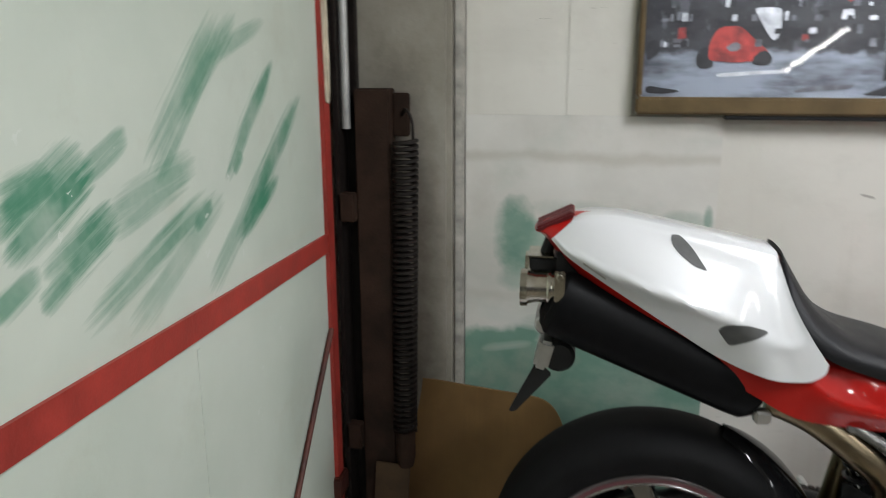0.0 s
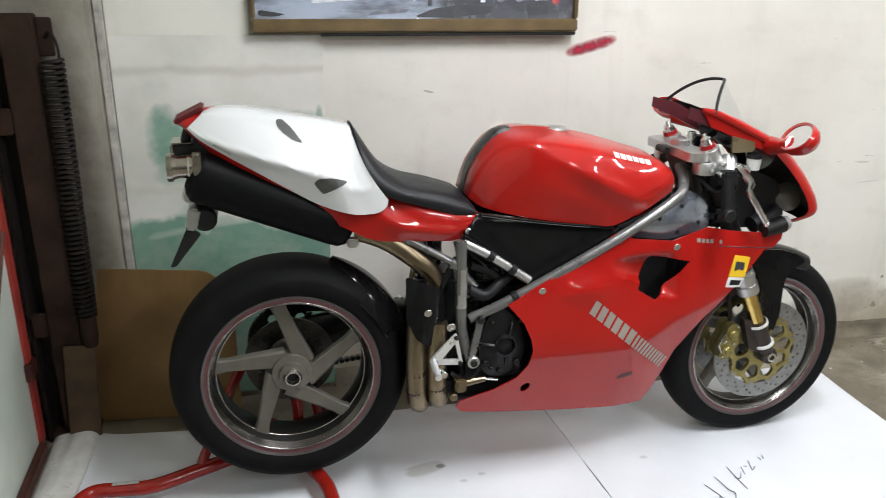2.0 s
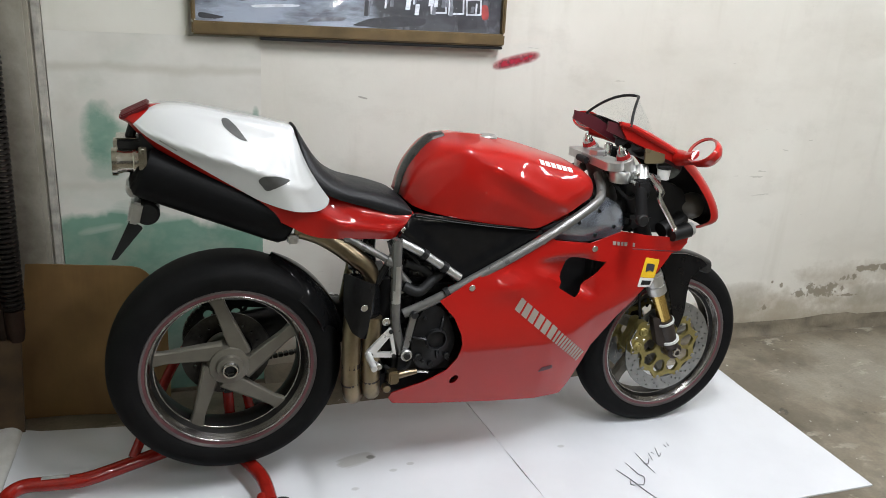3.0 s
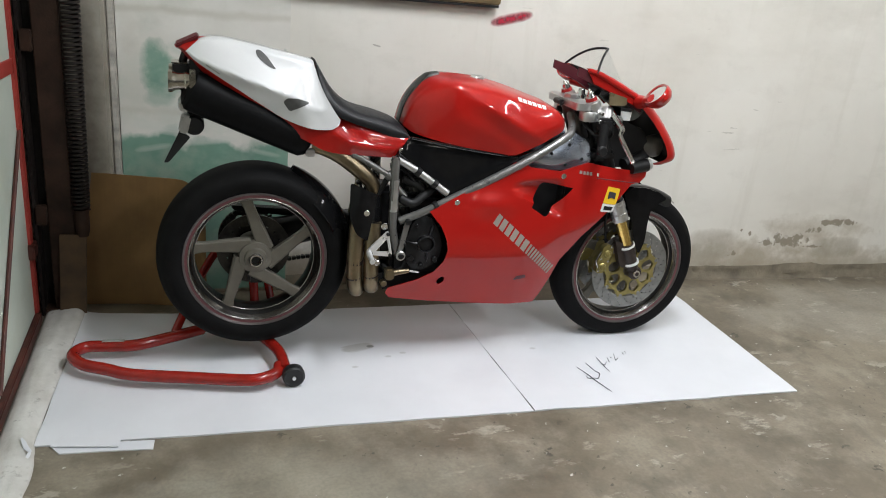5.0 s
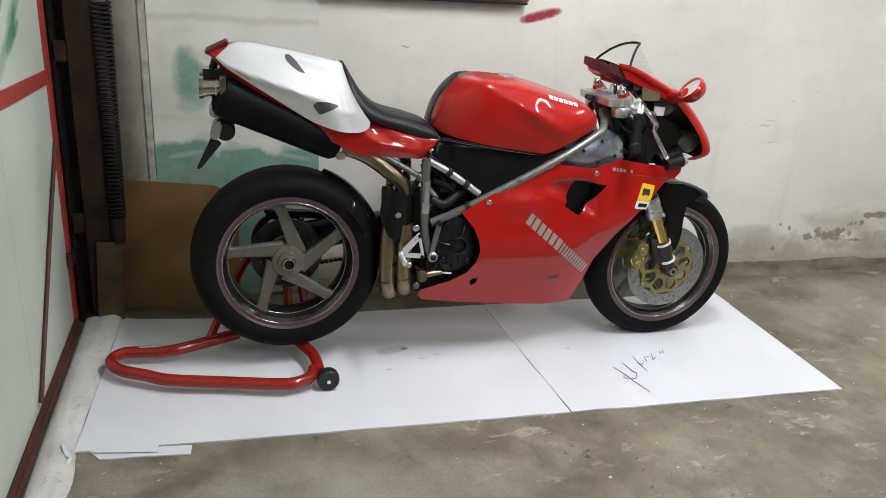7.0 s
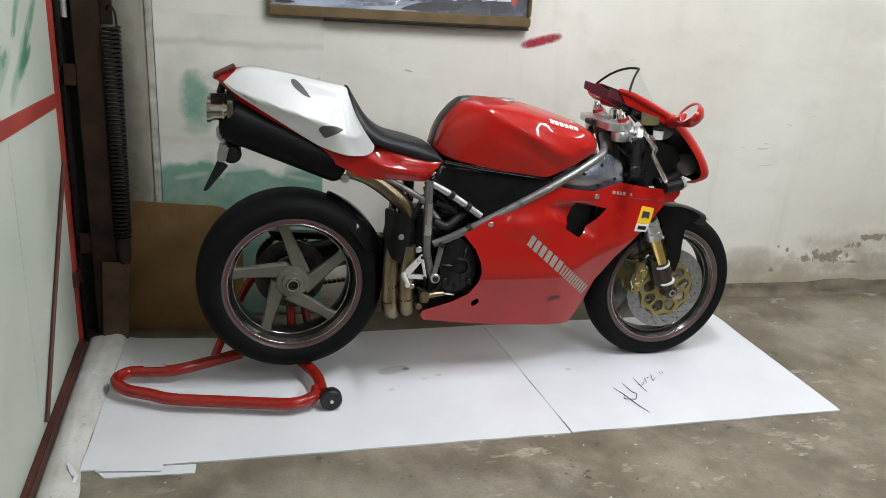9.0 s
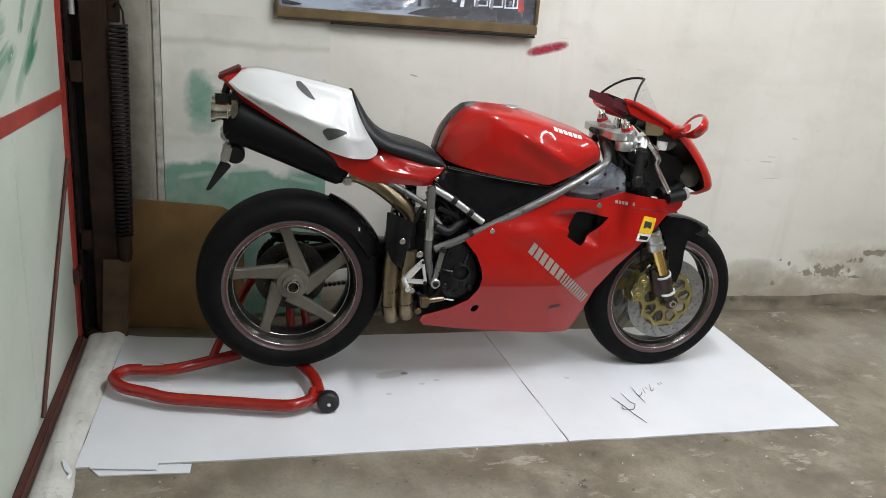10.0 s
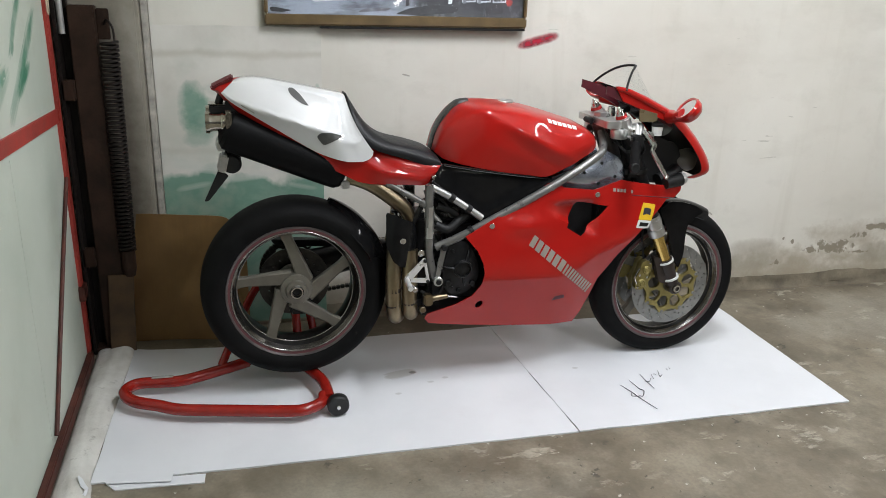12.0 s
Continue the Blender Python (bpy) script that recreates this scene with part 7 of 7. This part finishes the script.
tagged(mesh_object("paper_shred", *shred(), PAPER, 20), "small torn shred of white paper on the floor", "paper scrap")

# Curved cardboard leaning in the corner
def carton():
    verts, faces, n, m = [], [], 40, 16
    line = spline([(-0.60, 0.452), (-0.48, 0.440), (-0.36, 0.425), (-0.26, 0.405), (-0.19, 0.375), (-0.15, 0.345)], n)
    for layer in (0, 1):
        for i in range(n + 1):
            u = i / n
            top = 0.515 - 0.02 * u - 0.16 * max(0, (u - 0.62) / 0.38) ** 2.4
            for j in range(m + 1):
                v = j / m
                lean = 0.035 * v
                verts.append((line[i][0] - 0.0 * v, line[i][1] + lean * 0.6 + layer * 0.006 + 0.006 * math.sin(u * 7 + v * 2), 0.004 + top * v))
    k = (n + 1) * (m + 1)
    for layer in (0, 1):
        for i in range(n):
            for j in range(m):
                a = layer * k + i * (m + 1) + j
                faces.append([a, a + 1, a + m + 2, a + m + 1])
    ring = [j for j in range(m + 1)] + [i * (m + 1) + m for i in range(1, n + 1)] + [n * (m + 1) + j for j in range(m - 1, -1, -1)] + [i * (m + 1) for i in range(n - 1, 0, -1)]
    faces += [[a, b, b + k, a + k] for a, b in zip(ring, ring[1:] + ring[:1])]
    return verts, faces


tagged(mesh_object("cardboard_sheet", *carton(), CARDBOARD, 50), "bent brown cardboard sheet leaning on the wall", "cardboard")

# Same cardboard as the sheet, its colour darkened for the corner's shade.
tagged(mesh_object("cardboard_flap", *merged(turned(box(-0.045, 0.045, -0.004, 0.004, 0.0, 0.305, 0.002), Matrix.Translation((-0.622, 0.372, 0.004)) @ Matrix.Rotation(radians(3), 4, "Y") @ Matrix.Rotation(radians(-3), 4, "X"))), surface("shaded_cardboard", (0.062, 0.036, 0.016), 0.8, 0, 0.35, 14, 0.2), 35), "narrow cardboard flap beside the track, coloured dark for shade", "cardboard")

# Framed poster above the bike
poster = thing("framed_poster", (0.467, WALL, 1.21), "framed photograph of machines behind glass, wooden frame", "picture", "")
PW0, PW1, PH, LEAN_BACK = -0.038, 0.976, 0.66, radians(2.0)
tilt = Matrix.Translation((0, WALL - 0.030, 1.203)) @ Matrix.Rotation(-LEAN_BACK, 4, "X")


def on_poster(name, geo, material, label=""):
    return under(mesh_object(name, *turned(geo, tilt), material), poster, label)


on_poster("frame_bar", box(PW0, PW1, -0.018, 0.022, 0.0, 0.040, 0.005), WOOD, "worn brown wooden frame bar")
on_poster("frame_bar", box(PW0, PW1, -0.018, 0.022, PH - 0.03, PH, 0.005), WOOD)
on_poster("frame_bar", box(PW0, PW0 + 0.012, -0.018, 0.022, 0.040, PH - 0.03, 0.004), WOOD)
on_poster("frame_bar", box(PW1 - 0.012, PW1, -0.018, 0.022, 0.040, PH - 0.03, 0.004), WOOD)
on_poster("shadow_strip", box(PW0 + 0.20, PW1 - 0.004, -0.012, 0.020, -0.010, -0.001, 0.002), BLACK)


def picture():
    """Printed photograph: pale floor below, dark shelves above."""
    m, t, b = nodes_of("printed_photograph")
    at = coords(t)
    sep = t.nodes.new("ShaderNodeSeparateXYZ")
    wire(t, at, sep.inputs[0])
    murk = mix(t, ramp(t, noise_of(t, at, 7, 5, 0.6, (1, 1, 2.4)), 0.38, 0.62), (0.006, 0.006, 0.009), (0.030, 0.030, 0.036))
    tone = mix(t, math_of(t, "MULTIPLY", ramp(t, noise_of(t, at, 26, 4, 0.6, (1, 1, 0.5)), 0.58, 0.66), 0.6), murk, (0.10, 0.10, 0.115))
    floor_line = math_of(t, "ADD", math_of(t, "SUBTRACT", 1.345, sep.outputs[2]), math_of(t, "MULTIPLY_ADD", noise_of(t, at, 9, 5), 0.10, -0.05))
    ground = mix(t, ramp(t, noise_of(t, at, 7, 6, 0.62, (0.8, 1, 3)), 0.42, 0.66), (0.20, 0.225, 0.27), (0.045, 0.05, 0.062))
    side = ramp(t, math_of(t, "MULTIPLY_ADD", noise_of(t, at, 5), 0.2, math_of(t, "SUBTRACT", 0.44, sep.outputs[0])), 0.0, 0.04)
    tone = mix(t, math_of(t, "MULTIPLY", ramp(t, floor_line, 0.0, 0.01), side), tone, ground)
    wire(t, tone, b.inputs["Base Color"])
    b.inputs["Roughness"].default_value = 0.5
    return m


on_poster("photograph", box(PW0 + 0.012, PW1 - 0.012, 0.004, 0.008, 0.040, PH - 0.03, 0), picture(), "printed photograph of a red machine in a workshop")
PALEPRINT = surface("pale_printed_ink", (0.42, 0.43, 0.46), 0.5, 0, 0.5, 30, 0)
GREYPRINT = surface("grey_printed_ink", (0.10, 0.105, 0.12), 0.5, 0, 0.6, 30, 0)
REDPRINT = surface("red_printed_ink", (0.26, 0.022, 0.018), 0.5, 0, 0.6, 30, 0)
DARKPRINT = surface("dark_printed_ink", (0.012, 0.012, 0.015), 0.5, 0, 0.6, 30, 0)
PRINTS = [  # the red machine, its wheels, and dark things on the pale floor
    (DARKPRINT, [(0.095, 0.145), (0.114, 0.154), (0.132, 0.106), (0.101, 0.100), (0.088, 0.118)]),
    (REDPRINT, [(0.115, 0.121), (0.118, 0.163), (0.136, 0.194), (0.182, 0.197), (0.212, 0.169), (0.247, 0.140), (0.243, 0.122), (0.177, 0.116)]),
    (GREYPRINT, [(0.150, 0.150), (0.178, 0.165), (0.190, 0.146), (0.165, 0.138)]),
    (DARKPRINT, [(0.210, 0.112), (0.246, 0.108), (0.258, 0.126), (0.238, 0.146), (0.214, 0.132)]),
    (PALEPRINT, [(0.135, 0.092), (0.140, 0.084), (0.282, 0.094), (0.286, 0.100), (0.225, 0.099)]),
    (PALEPRINT, [(0.206, 0.235), (0.267, 0.235), (0.268, 0.180), (0.255, 0.160), (0.236, 0.185)]),
    (DARKPRINT, [(0.446, 0.046), (0.508, 0.070), (0.545, 0.074), (0.582, 0.082), (0.663, 0.078), (0.700, 0.078), (0.692, 0.056), (0.558, 0.043)]),
    (GREYPRINT, [(0.478, 0.30), (0.497, 0.30), (0.508, 0.078), (0.489, 0.076)]),
    (DARKPRINT, [(0.805, 0.092), (0.830, 0.116), (0.867, 0.113), (0.883, 0.055), (0.809, 0.050)]),
    (REDPRINT, [(0.888, 0.131), (0.914, 0.133), (0.920, 0.086), (0.896, 0.080)]),
    (DARKPRINT, [(-0.022, 0.160), (-0.018, 0.116), (0.014, 0.143), (0.004, 0.170)]),
    (DARKPRINT, [(-0.018, 0.066), (0.020, 0.060), (0.064, 0.053), (0.030, 0.046), (-0.018, 0.048)]),
    (GREYPRINT, [(0.30, 0.050), (0.42, 0.058), (0.44, 0.070), (0.33, 0.064)]),
]
for k in range(3):  # pale drawers with dark fronts along the bench
    PRINTS += [(PALEPRINT, [(0.712 + 0.062 * k, 0.094), (0.768 + 0.062 * k, 0.097), (0.766 + 0.062 * k, 0.150), (0.710 + 0.062 * k, 0.148)]),
               (DARKPRINT, [(0.718 + 0.062 * k, 0.100), (0.762 + 0.062 * k, 0.102), (0.760 + 0.062 * k, 0.144), (0.716 + 0.062 * k, 0.142)])]
dice = random.Random(6)
for k in range(70):  # parts on the shelves behind
    u, v = dice.uniform(0.0, 0.93), dice.choice((0.165, 0.205, 0.25, 0.30, 0.36, 0.43)) + dice.uniform(-0.006, 0.006)
    w, h = dice.uniform(0.006, 0.026), dice.uniform(0.008, 0.034)
    if 0.07 < u < 0.26 and v < 0.22:
        continue
    PRINTS.append((dice.choice((PALEPRINT, GREYPRINT, GREYPRINT, DARKPRINT, DARKPRINT, REDPRINT)), [(u, v), (u + w, v + 0.002), (u + w * 0.9, v + h), (u + w * 0.1, v + h * 0.9)]))
for k in range(44):  # jars and tools on the wall behind the machine
    u, v = dice.uniform(-0.02, 0.46), dice.choice((0.150, 0.178, 0.206, 0.236, 0.268))
    w, h = dice.uniform(0.005, 0.018), dice.uniform(0.006, 0.022)
    if 0.075 < u < 0.205 and v < 0.20:
        continue
    PRINTS.append((dice.choice((PALEPRINT, GREYPRINT, GREYPRINT, DARKPRINT)), [(u, v), (u + w, v + 0.001), (u + w, v + h), (u + w * 0.1, v + h * 0.9)]))
for k in range(26):  # clutter along the foot of the shelves
    u, v = dice.uniform(0.46, 0.93), dice.uniform(0.075, 0.15)
    w, h = dice.uniform(0.004, 0.016), dice.uniform(0.02, 0.06)
    PRINTS.append((dice.choice((PALEPRINT, GREYPRINT, DARKPRINT)), [(u, v), (u + w, v), (u + w * 1.2, v + h), (u + w * 0.3, v + h)]))
for k, (material, poly) in enumerate(PRINTS):
    on_poster("printed_shape", sheet(rounded(poly, 0.012 if k < 13 else 0.002, 2), 0.0022 - 0.00001 * k, 0.0038, (), 0.5), material)
glass_pane = on_poster("glass_pane", box(PW0 + 0.012, PW1 - 0.012, -0.004, -0.001, 0.040, PH - 0.03, 0), PANE, "clear reflecting glass")
glass_pane.visible_shadow = False

# Sprayed stroke and small marks on the wall
tagged(mesh_object("paint_mark", *sheet([(0.93, 1.105), (1.0, 1.105), (1.16, 1.105), (1.16, 1.205), (1.0, 1.205), (0.93, 1.205)], lambda u, v: wall_y(u) - 0.0028, lambda u, v: wall_y(u) - 0.0012, (), 0.08), SPRAY), "sprayed red paint stroke on the wall", "paint mark")
